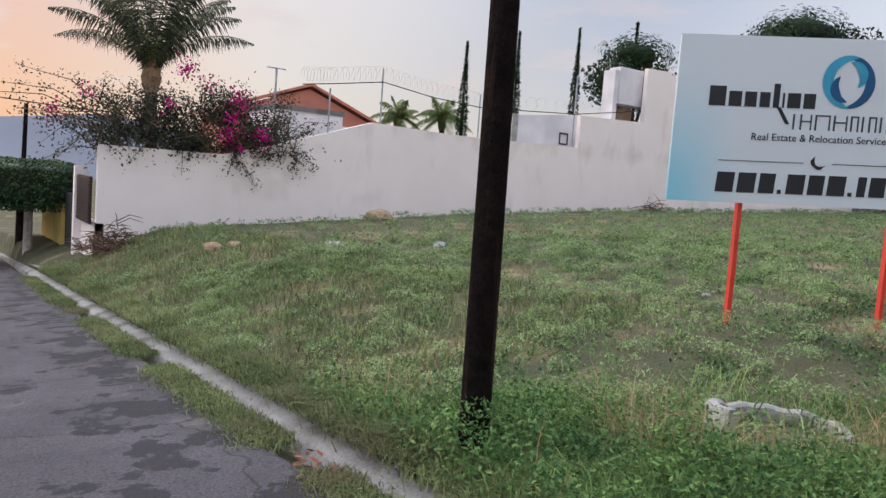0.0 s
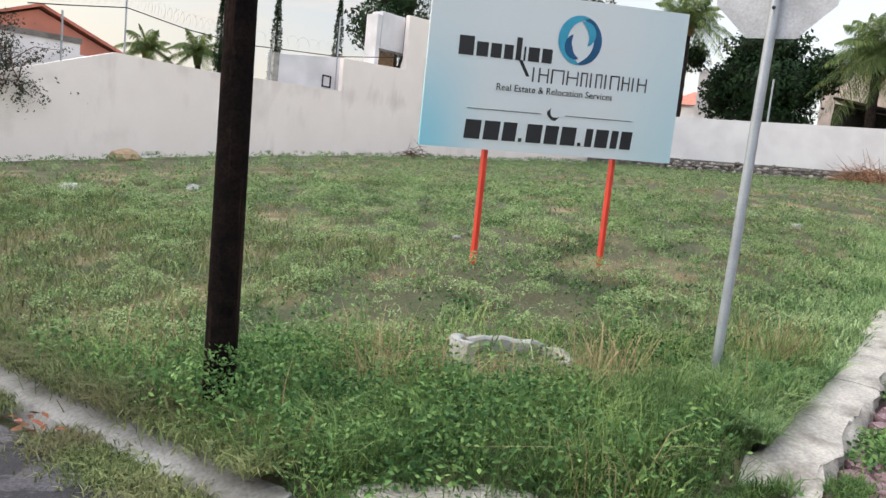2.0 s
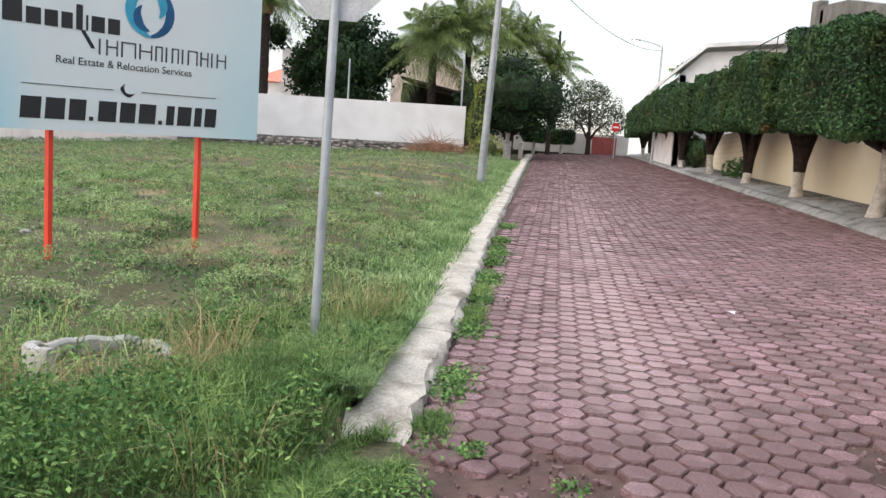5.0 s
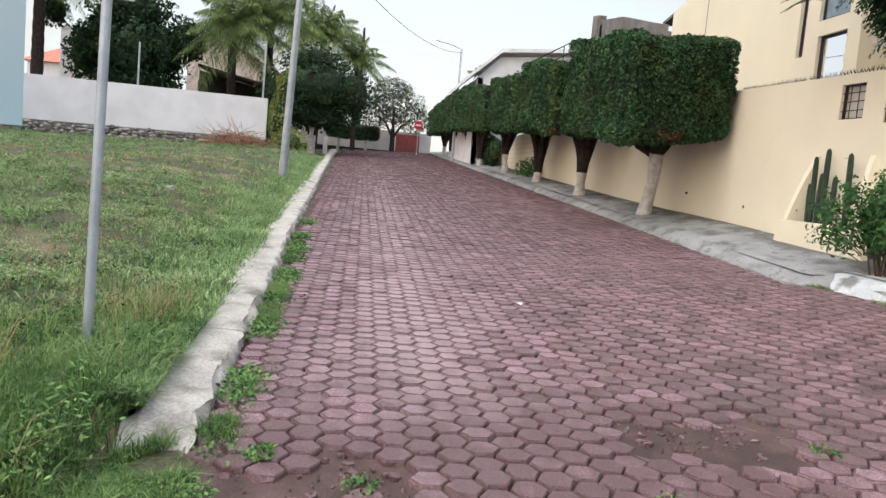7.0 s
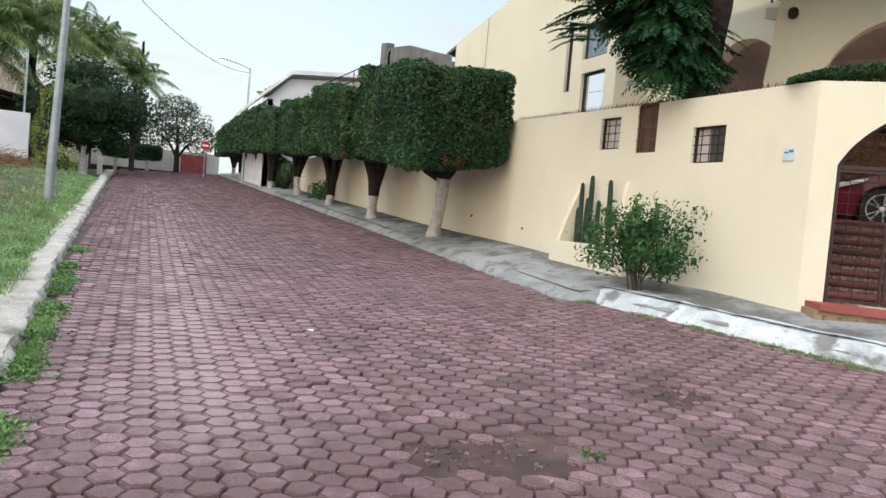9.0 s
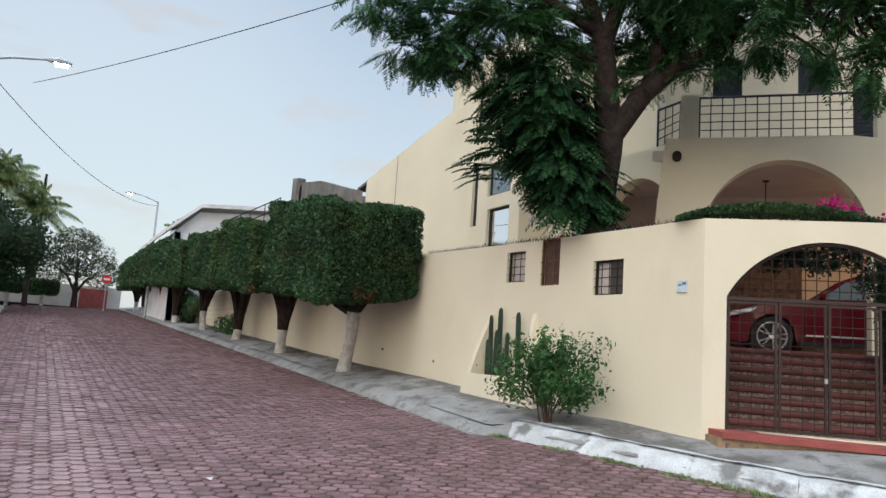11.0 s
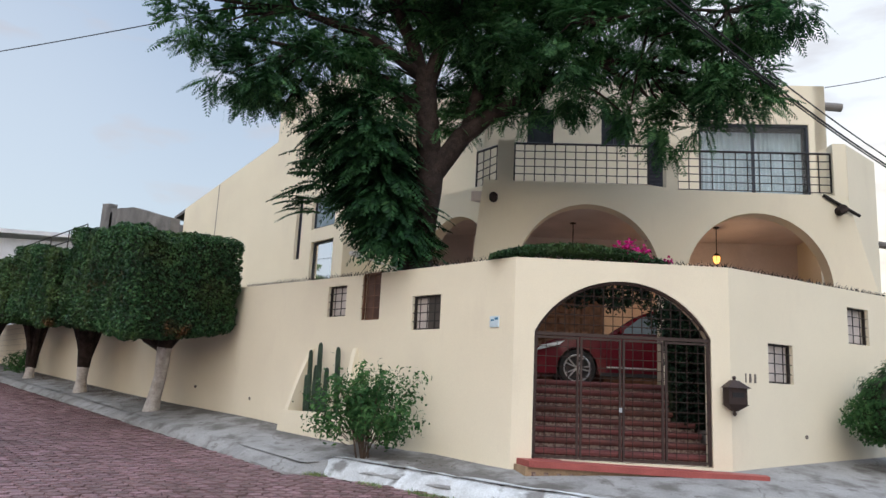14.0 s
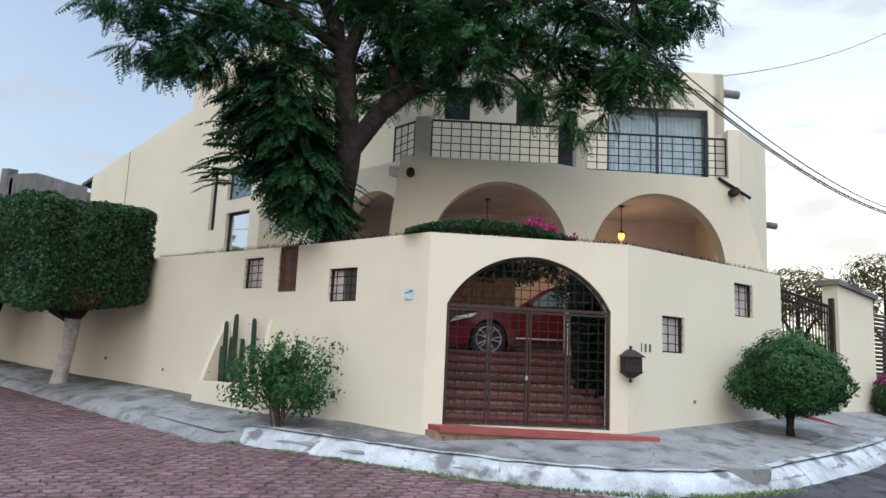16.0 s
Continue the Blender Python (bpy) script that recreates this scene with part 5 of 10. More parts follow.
    fronds("hanging_shoot_mass", np.array([tuple(p) for p in PP]), np.array([tuple(d) for d in DD]), 0.62, 14, 0.25, M["shoot"], t, 4, droop=0.45, lw=0.26)


jacaranda()


# ---- lot grass ----
def lot_points(n, x0, x1, y0, y1, seed, fn=None, tuft=1, spread=0.05):
    n = n // tuft
    rg = np.random.default_rng(seed)
    P = np.stack([rg.uniform(x0, x1, n), rg.uniform(y0, y1, n)], 1)
    keep = np.ones(n, bool)
    if fn is not None:
        keep = np.array([fn(x, y, rg.random()) for x, y in P])
    P = P[keep]
    # keep the kerb's rounded corner and the land behind the walls clear
    ok = ~((P[:, 0] + P[:, 1] < 4.45) & (P[:, 0] < 3.05)) & ~((P[:, 0] + P[:, 1] < 4.15) & (P[:, 0] < 3.95)) & (P[:, 1] < 21.9) & (P[:, 0] < 41.6)
    P = P[ok & np.array([x < 5 or y > kerb_y(x) + 0.03 for x, y in P])]
    if tuft > 1:
        P = np.repeat(P, tuft, 0) + rg.normal(0, spread, (len(P) * tuft, 2))
    Z = np.array([(min(lot(x, y), base_height(x, y) + 0.02) if x < 4.3 and y < 2.5 else lot(x, y)) - 0.02 for x, y in P])
    return np.concatenate([P, Z[:, None]], 1)


def patch(x, y, f, s):
    return noise.noise(Vector((x * f, y * f, s)))


RING = (4.12, 2.48)


def tall_zone(x, y, r):
    if (x - RING[0]) ** 2 + (y - RING[1]) ** 2 < 0.21:
        return False
    if (x - 3.93) ** 2 + (y - 2.98) ** 2 < 0.06 or ((x - 3.85) ** 2 + (y - 2.30) ** 2 < 0.08 and r > 0.35):
        return False
    edge = 1.0 - max(0.0, min(1.0, (x + y - 6.4) / 1.5))
    return r < edge * (0.75 + 0.5 * patch(x, y, 1.1, 2.0))


def weedy(x, y):
    """Broad-leaved weeds crowd the corner by the pole."""
    return max(0.0, min(1.0, (4.5 - x) / 0.9)) * max(0.0, min(1.0, (5.4 - y) / 1.0)) * max(0.0, min(1.0, (y - 1.5) / 0.5))


grass = thing("grass", (5, 4, 0.3), "rough green grass covering the vacant lot", "grass", kind="stuff")


def under(ob, parent):
    ob.parent = parent
    ob.matrix_parent_inverse = parent.matrix_basis.inverted()
    return ob


def height_noise(P, lo, hi, f, s):
    k = np.array([patch(x, y, f, s) + 0.5 * patch(x, y, f * 3.3, s + 4) for x, y, _ in P])
    return lo + (hi - lo) * np.clip(0.5 + 0.75 * k, 0, 1)


def hummock(x, y):
    return 0.12 + 0.45 * patch(x, y, 0.9, 21.0) + 0.95 * patch(x, y, 2.5, 23.0)


P = lot_points(150000, 2.32, 8.2, 0.98, 7.2, 1, lambda x, y, r: tall_zone(x, y, r * (1.0 + 0.3 * weedy(x, y))), 9, 0.05)
under(blades("tall_grass", P, height_noise(P, 0.10, 0.36, 1.5, 3.0), 0.0065, M["grass"], 1, 1.0), grass)
P = lot_points(240000, 2.3, 7.5, 1.0, 7.0, 2, lambda x, y, r: tall_zone(x, y, r) and patch(x, y, 0.8, 6.0) + 0.7 * patch(x, y, 2.4, 6.0) - 0.02 + 0.60 * weedy(x, y) > 0.05 + 0.25 * r, 12, 0.075)
h = np.random.default_rng(5).uniform(0.03, 1.0, len(P)) * height_noise(P, 0.13, 0.48, 1.7, 5.0)
P[:, 2] += h
under(leaf_cloud("weed_leaves", P, 0.038, M["weed"], None, 6, 2.3, up=1.1), grass)
P = lot_points(20000, 2.4, 7.0, 1.1, 7.0, 3, lambda x, y, r: tall_zone(x, y, r) and patch(x, y, 0.9, 11.0) > 0.0)
under(blades("seed_heads", P, 0.48, 0.005, M["dry"], 7, 0.9), grass)
P = lot_points(165000, 2.35, 16.0, 0.98, 13.0, 4, lambda x, y, r: x + y > 4.0 and r < 0.16 + 0.9 * hummock(x, y), 34, 0.08)
under(blades("short_grass", P, height_noise(P, 0.025, 0.15, 3.4, 9.0), 0.008, M["lawn"], 8, 1.2), grass)
P = lot_points(90000, 2.6, 16.0, 1.2, 13.0, 17, lambda x, y, r: x + y > 5.6 and patch(x, y, 1.3, 15.0) + 0.8 * patch(x, y, 4.1, 7.0) > 0.10, 18, 0.075)
P[:, 2] += np.random.default_rng(6).uniform(0.02, 0.11, len(P))
under(leaf_cloud("low_weeds", P, 0.036, M["weed"], None, 18, 1.5, up=1.5), grass)
# low creeping cover in hummocks, with bare hollows between them
P = lot_points(380000, 2.4, 17.0, 1.3, 14.0, 31, lambda x, y, r: x + y > 6.4 and hummock(x, y) > 0.10 + 0.25 * r, 12, 0.03)
hh = np.array([max(0.0, hummock(x, y)) for x, y, _ in P])
P[:, 2] += 0.02 + 0.22 * np.sqrt(np.minimum(hh, 0.7)) * np.random.default_rng(32).uniform(0.55, 1.0, len(P))
under(leaf_cloud("ground_cover", P, 0.030, M["mat"], None, 33, 2.2, up=1.6), grass)
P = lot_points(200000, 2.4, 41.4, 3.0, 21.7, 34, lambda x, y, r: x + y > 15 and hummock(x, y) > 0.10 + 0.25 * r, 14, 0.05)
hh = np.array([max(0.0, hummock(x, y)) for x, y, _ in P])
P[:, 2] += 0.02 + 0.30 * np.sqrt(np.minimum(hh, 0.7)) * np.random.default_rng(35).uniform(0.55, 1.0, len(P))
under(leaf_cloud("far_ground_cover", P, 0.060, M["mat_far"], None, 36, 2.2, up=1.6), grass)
P = lot_points(60000, 2.6, 24.0, 1.2, 18.0, 9, lambda x, y, r: x + y > 6.0 and patch(x, y, 0.6, 8.0) + 0.5 * patch(x, y, 2.0, 3.0) > 0.0 + 0.2 * r, 10, 0.08)
under(blades("dry_grass", P, 0.09, 0.010, M["dry"], 10, 1.1), grass)
P = lot_points(130000, 2.4, 41.6, 1.5, 21.8, 12, lambda x, y, r: x + y > 14 and r < 0.16 + 0.9 * hummock(x, y), 34, 0.13)
under(blades("far_grass", P, height_noise(P, 0.02, 0.20, 2.2, 2.0), 0.015, M["lawn"], 13, 1.2), grass)
P = lot_points(26000, 2.4, 6.5, 5.0, 21.5, 14, lambda x, y, r: x + y > 7 and r < 0.8)
under(blades("bank_grass", P, 0.19, 0.011, M["bank"], 15, 0.9), grass)
rg = np.random.default_rng(48)
P = np.array([(x, kerb_y(x) - 0.07 + d, lot(x, kerb_y(x) + d) - 0.01) for x, d in zip(4.2 + 37 * rg.random(40000) ** 1.6, np.abs(rg.normal(0, 0.55, 40000))) if patch(x, d, 1.9, 33.0) > -0.35])
under(blades("kerbside_grass", P, height_noise(P, 0.05, 0.20, 1.2, 8.0), 0.011, M["lawn"], 49, 1.1), grass)
P = np.array([(2.31 + d, y, lot(2.45 + max(0, d), y) - 0.01) for y, d in zip(2.5 + 19 * rg.random(38000) ** 1.5, rg.normal(0.05, 0.10, 38000)) if patch(d, y, 1.1, 35.0) > -0.40])
under(blades("kerb_edge_grass", P, height_noise(P, 0.06, 0.22, 1.2, 8.0), 0.008, M["bank"], 50, 1.2), grass)
rg = np.random.default_rng(16)
P = np.array([(x, y, base_height(x, y) - 0.01) for x, y in zip(rg.uniform(2.6, 4.0, 26000), rg.uniform(0.5, 1.6, 26000)) if 3.95 + 0.25 * patch(x, y, 3.0, 1.0) < x + y < 4.75 and x > 2.9 and patch(x, y, 2.2, 19.0) > -0.25])
under(blades("corner_grass", P, height_noise(P, 0.04, 0.16, 2.0, 4.0), 0.006, M["grass"], 20, 1.1), grass)


rg = np.random.default_rng(91)
PP = []
for k in range(1500):
    x = rg.choice([16.0, 21.0, 26.6]) + rg.normal(0, 1.6) if k % 3 else rg.uniform(7.5, 22)
    y = -7.05 + abs(rg.normal(0, 0.32))
    if x > 7.2 and -7.2 + 0.04 * max(0.0, 14 - x) < y + 0.25 < -5.9:
        PP.append((x, y - 0.35 * max(0.0, (11 - x) / 4), walk_z(x, y) + 0.012))
ob = leaf_cloud("leaf_litter", np.array(PP), 0.035, M["litter"], None, 92, 1.9, up=3.0)
tagged(ob, "dry brown leaf litter scattered on the pavement", "leaf litter", kind="stuff")


def strip_points(n, line, spread, seed, zf, gaps=1.7, cut=0.02):
    rg = np.random.default_rng(seed)
    pts = resample(line, 0.05)
    out = []
    for k in range(n):
        x, y = pts[rg.integers(len(pts))]
        if noise.noise(Vector((x * gaps, y * gaps, seed))) < cut:
            continue
        x += rg.normal(0, spread)
        y += rg.normal(0, spread)
        out.append((x, y, zf(x, y) - 0.01))
    return np.array(out)


# weeds in the gutters
P = strip_points(22000, [(4.1, 0.46), (6, 0.50), (12, 0.66)], 0.05, 21, street, 1.6, 0.10)
under(blades("gutter_grass", P, 0.065, 0.007, M["grass"], 22, 1.0), grass)
P = strip_points(11000, [(3.9, 0.44), (6, 0.48), (14, 0.68)], 0.08, 23, street)
P[:, 2] += np.random.default_rng(1).uniform(0, 0.06, len(P))
under(leaf_cloud("gutter_weeds", P, 0.035, M["weed"], None, 24, 1.6, up=1.2), grass)
P = strip_points(52000, [(1.93, 2.7), (1.92, 6), (1.92, 12), (1.94, 22)], 0.10, 25, street, 0.9, -0.28)
under(blades("verge_grass", P, 0.06, 0.009, M["bank"], 26, 1.1), grass)
P = strip_points(3500, [(9.2, -6.05), (7.4, -6.5), (6.2, -6.78), (5.4, -7.03), (4.5, -7.45), (3.75, -8.0), (3.2, -8.7), (2.75, -9.8)], 0.05, 27, street, 1.2)
under(blades("kerb_grass", P, 0.05, 0.008, M["grass"], 28, 1.1), grass)
rg = np.random.default_rng(77)
PP = []
for cx, cy, r, n in ((3.05, 0.80, 0.24, 900), (3.35, 0.52, 0.2, 600), (2.75, 1.05, 0.2, 600), (3.55, -0.30, 0.09, 90), (3.35, -1.75, 0.10, 80), (4.0, -2.9, 0.08, 60), (3.2, -0.5, 0.08, 90), (3.9, 0.2, 0.08, 160), (2.9, -2.2, 0.12, 90), (3.0, -3.2, 0.12, 90)):
    a, q = rg.uniform(0, 2 * np.pi, n), r * np.sqrt(rg.random(n))
    x, y = cx + q * np.cos(a) * 1.3, cy + q * np.sin(a)
    PP.append(np.stack([x, y, np.array([street(i, j) for i, j in zip(x, y)]) + rg.uniform(-0.01, 0.05, n) * (r / 0.2)], 1))
under(leaf_cloud("creeping_weeds", np.concatenate(PP), 0.03, M["weed"], None, 78, 1.8, up=1.3), grass)

# ---- house details ----
def ap(u, z, out=0.0):
    """A point of the long street wall."""
    return v3(C1) + UA * u + NA * out + Vector((0, 0, z))


def bp(u, z, out=0.0):
    return v3(C1) + UB * u + NB * out + Vector((0, 0, z))


def cp(u, z, out=0.0):
    return v3(C2) + UC * u + NC * out + Vector((0, 0, z))


def frame_ring(mb, pt, u0, z0, u1, z1, w, d0, d1):
    """A rectangular frame w wide between depths d0 and d1."""
    for a0, b0, a1, b1 in ((u0, z0, u1, z0 + w), (u0, z1 - w, u1, z1), (u0, z0 + w, u0 + w, z1 - w), (u1 - w, z0 + w, u1, z1 - w)):
        bx(mb, pt, a0, b0, a1, b1, d0, d1)
    return mb


def bx(mb, pt, u0, z0, u1, z1, d0, d1):
    mb.add([pt(u, z, d) for d in (d0, d1) for u, z in ((u0, z0), (u1, z0), (u1, z1), (u0, z1))], [(0, 1, 2, 3), (7, 6, 5, 4), (0, 4, 5, 1), (1, 5, 6, 2), (2, 6, 7, 3), (3, 7, 4, 0)])
    return mb


def barred_window(name, pt, u0, z0, u1, z1, parent, org, nu, nz, depth=-0.055, half_shutter=False, material=None, pane=None):
    """A small window: dark frame, glass and a welded grid of bars."""
    w = bpy.data.objects.new(name, None)
    scene.collection.objects.link(w)
    w.parent = parent
    material = material or M["dark_metal"]
    mb = MB(org)
    frame_ring(mb, pt, u0, z0, u1, z1, 0.025, depth, depth - 0.04)
    part("window_frame", mb, material, w)
    mb = MB(org)
    bx(mb, pt, u0 + 0.02, z0 + 0.02, u1 - 0.02, z1 - 0.02, depth - 0.055, depth - 0.06)
    part("pane", mb, pane or M["pane_pale"], w)
    if half_shutter:
        mb = MB(org)
        bx(mb, pt, u0 + 0.02, z0 + 0.02, u0 + 0.52 * (u1 - u0), z1 - 0.02, depth - 0.012, depth - 0.04)
        part("shutter", mb, M["shutter_dark"], w, "grey-brown shutter leaf")
    for k in range(1, nu):
        u = u0 + (u1 - u0) * k / nu
        part("bar", MB(org).bar(pt(u, z0, depth + 0.02), pt(u, z1, depth + 0.02), 0.011), material, w)
    for k in range(1, nz):
        z = z0 + (z1 - z0) * k / nz
        part("bar", MB(org).bar(pt(u0, z, depth + 0.025), pt(u1, z, depth + 0.025), 0.011), material, w)
    return w


M["pane_pale"] = mat("pale_window_pane", (0.66, 0.60, 0.56), 0.3, col2=(0.50, 0.46, 0.44), scale=3, fine_amt=0, bump=0, spec=0.5)
M["shutter_dark"] = mat("dark_grey_shutter", (0.075, 0.066, 0.058), 0.6, scale=5, bump=0.05)
M["panel_brown"] = mat("brown_wooden_panel", (0.13, 0.075, 0.055), 0.6, col2=(0.085, 0.048, 0.036), scale=5, bump=0.1)
M["shutter"] = mat("grey_brown_shutter", (0.16, 0.14, 0.125), 0.6, scale=5, bump=0.05)
M["wood"] = mat("carved_brown_wood", (0.16, 0.085, 0.05), 0.6, col2=(0.10, 0.052, 0.03), scale=6, bump=0.2)
M["tile_blue"] = mat("glazed_tile", (0.55, 0.66, 0.74), 0.3, fine_amt=0.05, bump=0)
M["tile_dark"] = mat("tile_blue_paint", (0.05, 0.18, 0.32), 0.4, fine_amt=0, bump=0)
M["car_red"] = mat("red_car_paint", (0.115, 0.003, 0.013), 0.16, col2=(0.105, 0.003, 0.012), fine_amt=0, bump=0, spec=0.5)
M["rubber"] = mat("tyre_rubber", (0.018, 0.018, 0.018), 0.85, bump=0.1)
M["alloy"] = mat("alloy_wheel", (0.72, 0.72, 0.74), 0.3, metal=0.7, fine_amt=0, bump=0)
M["black_plastic"] = mat("black_trim", (0.02, 0.02, 0.022), 0.6, bump=0.05)
M["headlight"] = mat("clear_lamp_glass", (0.55, 0.58, 0.62), 0.1, fine_amt=0, bump=0, spec=0.8)
M["amber"] = mat("lit_amber_glass", (1.0, 0.45, 0.10), 0.3, fine_amt=0, bump=0, emit=1.5)
M["lamp_white"] = mat("white_lamp_metal", (0.75, 0.76, 0.76), 0.5, fine_amt=0.02, bump=0)
M["tan_stone"] = mat("tan_step_base", (0.34, 0.24, 0.15), 0.9, col2=(0.24, 0.17, 0.11), scale=7, bump=0.5, bump_scale=30)
M["tread_pattern"] = mat("patterned_riser_tiles", (0.26, 0.20, 0.17), 0.7, col2=(0.13, 0.08, 0.07), scale=22, mix=(0.45, 0.55), bump=0.2)
M["blue_glass"] = mat("blue_grey_glass", (0.20, 0.27, 0.32), 0.05, fine_amt=0, bump=0, spec=0.9)
M["white_curtain"] = mat("sheer_curtain", (0.62, 0.68, 0.70), 0.9, fine_amt=0.02, bump=0)
M["navy"] = mat("navy_window_frame", (0.030, 0.036, 0.05), 0.4, metal=0.3, fine_amt=0.02, bump=0)

barred_window("window", ap, 3.68, 3.05, 4.19, 3.58, wall, o, 3, 4)
barred_window("window", ap, 1.41, 2.77, 2.03, 3.29, wall, o, 4, 4, half_shutter=True)
barred_window("window", cp, 0.78, 2.20, 1.32, 2.75, wall, o, 3, 4)
barred_window("window", cp, 2.67, 2.89, 3.21, 3.45, wall, o, 3, 4)
barred_window("slit_window", ap, 2.80, 2.96, 3.26, TOP + 0.02, wall, o, 3, 4, depth=-0.02, material=M["wood"], pane=M["panel_brown"])
# drain holes
for pt, u, z in ((ap, 6.42, 1.58), (ap, 8.6, 1.75), (cp, 1.55, 1.48)):
    m = Matrix.Translation(pt(u, z, 0.0) - Vector(o)) @ (NA if pt is ap else NC).to_track_quat("Z", "Y").to_matrix().to_4x4()
    part("drain_pipe", MB().lathe([(0.016, -0.02), (0.016, 0.012), (0.028, 0.012), (0.028, -0.02)], 12, m), M["shutter"], wall)

# tile plaque
t = thing("tile_plaque", ap(0.34, 2.84), "small blue and white ceramic tile plaque on the wall", "plaque")
po = t.location
mb = MB(po)
bx(mb, ap, 0.26, 2.765, 0.42, 2.915, 0.0, 0.018)
part("tile", mb, M["tile_blue"], t)
mb = MB(po)
bx(mb, ap, 0.27, 2.865, 0.33, 2.895, 0.018, 0.021)
bx(mb, ap, 0.345, 2.85, 0.40, 2.87, 0.018, 0.021)
part("painted_mark", mb, M["tile_dark"], t)

# house number as plain bars
t = thing("number_plate", cp(0.42, 2.23), "three small dark metal numerals on the wall", "house number")
for k, (a, w) in enumerate(((0.29, 0.012), (0.37, 0.032), (0.47, 0.032))):
    part("numeral", bx(MB(t.location), cp, a, 2.18, a + w, 2.30, 0.0, 0.012), M["shutter"], t)


# cactus niche
def niche():
    t = thing("planter_niche", ap(4.0, 0.95), "cream plastered wall planter with flared sides", "planter")
    og = t.location
    for u, du in ((4.86, -0.09), (2.98, 0.09)):
        mb = MB(og)
        prof = [(0.0, 0.80), (0.36, 0.80), (0.32, 1.40), (0.25, 1.75), (0.17, 2.08), (0.08, 2.36), (0.02, 2.50), (0.0, 2.50)]
        n = len(prof)
        V = [ap(u + d * (1 if k == 0 else 1) + (0.36 * (0 if d == 0 else 0)), z, q) for k, d in enumerate((0.0, du)) for q, z in prof]
        # the side leans inwards as it rises
        V = [v - UA * ((0.20 if u > 4 else -0.20) * max(0.0, (v.z - 1.0)) / 1.0) for v in V]
        mb.add(V, [tuple(range(n)), tuple(2 * n - 1 - i for i in range(n))] + [(i, (i + 1) % n, (i + 1) % n + n, i + n) for i in range(n)])
        fix_normals(part("side_wing", mb, M["cream"], t))
    mb = MB(og)
    mb.add([ap(u, z, q) for q in (0.335, 0.22) for u, z in ((4.98, 0.78), (2.86, 0.78), (2.98, 1.44), (4.86, 1.44))], [(0, 1, 2, 3), (7, 6, 5, 4), (0, 4, 5, 1), (1, 5, 6, 2), (2, 6, 7, 3), (3, 7, 4, 0)])
    fix_normals(part("front_wall", mb, M["cream"], t))
    part("soil", bx(MB(og), ap, 3.0, 1.0, 4.84, 1.36, 0.01, 0.22), M["soil"], t)


niche()


def cactus(u, top, r, seed):
    b = ap(u, 1.36, 0.12)
    t = thing("columnar_cactus", b, "tall ribbed green columnar cactus in the wall planter", "cactus", "cacti in the wall planter")
    h = top - 1.36
    mb = MB()
    n, ribs = 28, 7
    rr = random.Random(seed)
    lx, ly = rr.uniform(-0.02, 0.03), rr.uniform(-0.02, 0.02)
    V, F = [], []
    zs = [0, 0.3, 0.6, 0.85, 0.95, 0.985, 1.0]
    rs = [0.9, 1.0, 1.0, 0.96, 0.85, 0.6, 0.08]
    for f, q in zip(zs, rs):
        for k in range(n):
            a = 2 * math.pi * k / n
            q2 = r * q * (0.76 + 0.24 * abs(math.cos(a * ribs / 2)))
            V.append((lx * f * h + q2 * math.cos(a), ly * f * h + q2 * math.sin(a), f * h))
    for i in range(len(zs) - 1):
        for k in range(n):
            k2 = (k + 1) % n
            F.append((i * n + k, i * n + k2, (i + 1) * n + k2, (i + 1) * n + k))
    mb.add(V, F)
    part("stem", mb, M["cactus"], t)


for k, (u, top, r) in enumerate(((4.36, 2.48, 0.042), (4.12, 2.60, 0.046), (3.58, 2.52, 0.046), (3.91, 2.18, 0.042), (4.24, 2.22, 0.038), (4.45, 2.05, 0.038), (4.02, 1.85, 0.038))):
    cactus(u, top, r, k)

# wall spikes
mb = MB()
rr = random.Random(9)
for pt, l0, l1 in ((ap, 0.2, LA), (bp, 1.9, LB), (cp, 0.0, LC)):
    u = l0
    while u < l1:
        z = TOP + (0.05 * u / LA if pt is ap else 0)
        for k in range(4):
            a = rr.uniform(0, 6.28)
            d = Vector((math.cos(a), math.sin(a), 1.6)).normalized() * rr.uniform(0.07, 0.12)
            s = pt(u, z - 0.01, -0.06)
            q = d.cross(Vector((0.3, 0.5, 0.1))).normalized() * 0.011
            mb.add([s - q, s + q, s + d, s + q.cross(d).normalized() * 0.011], [(0, 1, 2), (1, 3, 2), (3, 0, 2)])
        u += 0.075
solid("wall_spikes", mb, M["black_plastic"], "row of small dark spikes along the wall top", "wall spikes", kind="stuff")

# lamp on a thin arm above the wall
t = thing("wall_lamp", ap(2.6, TOP), "small white security lamp on a thin arm", "lamp")
og = t.location
part("arm", MB(og).tube([ap(2.43, TOP - 0.02, -0.1), ap(2.50, TOP + 0.06, 0.0), ap(3.12, 4.0, 0.25)], 0.012, 8), M["lamp_white"], t)
part("lamp_head", MB(og).tube([ap(3.08, 3.99, 0.24), ap(3.18, 4.03, 0.27), ap(3.28, 4.04, 0.30)], [0.03, 0.055, 0.04], 10), M["lamp_white"], t, smooth=True)


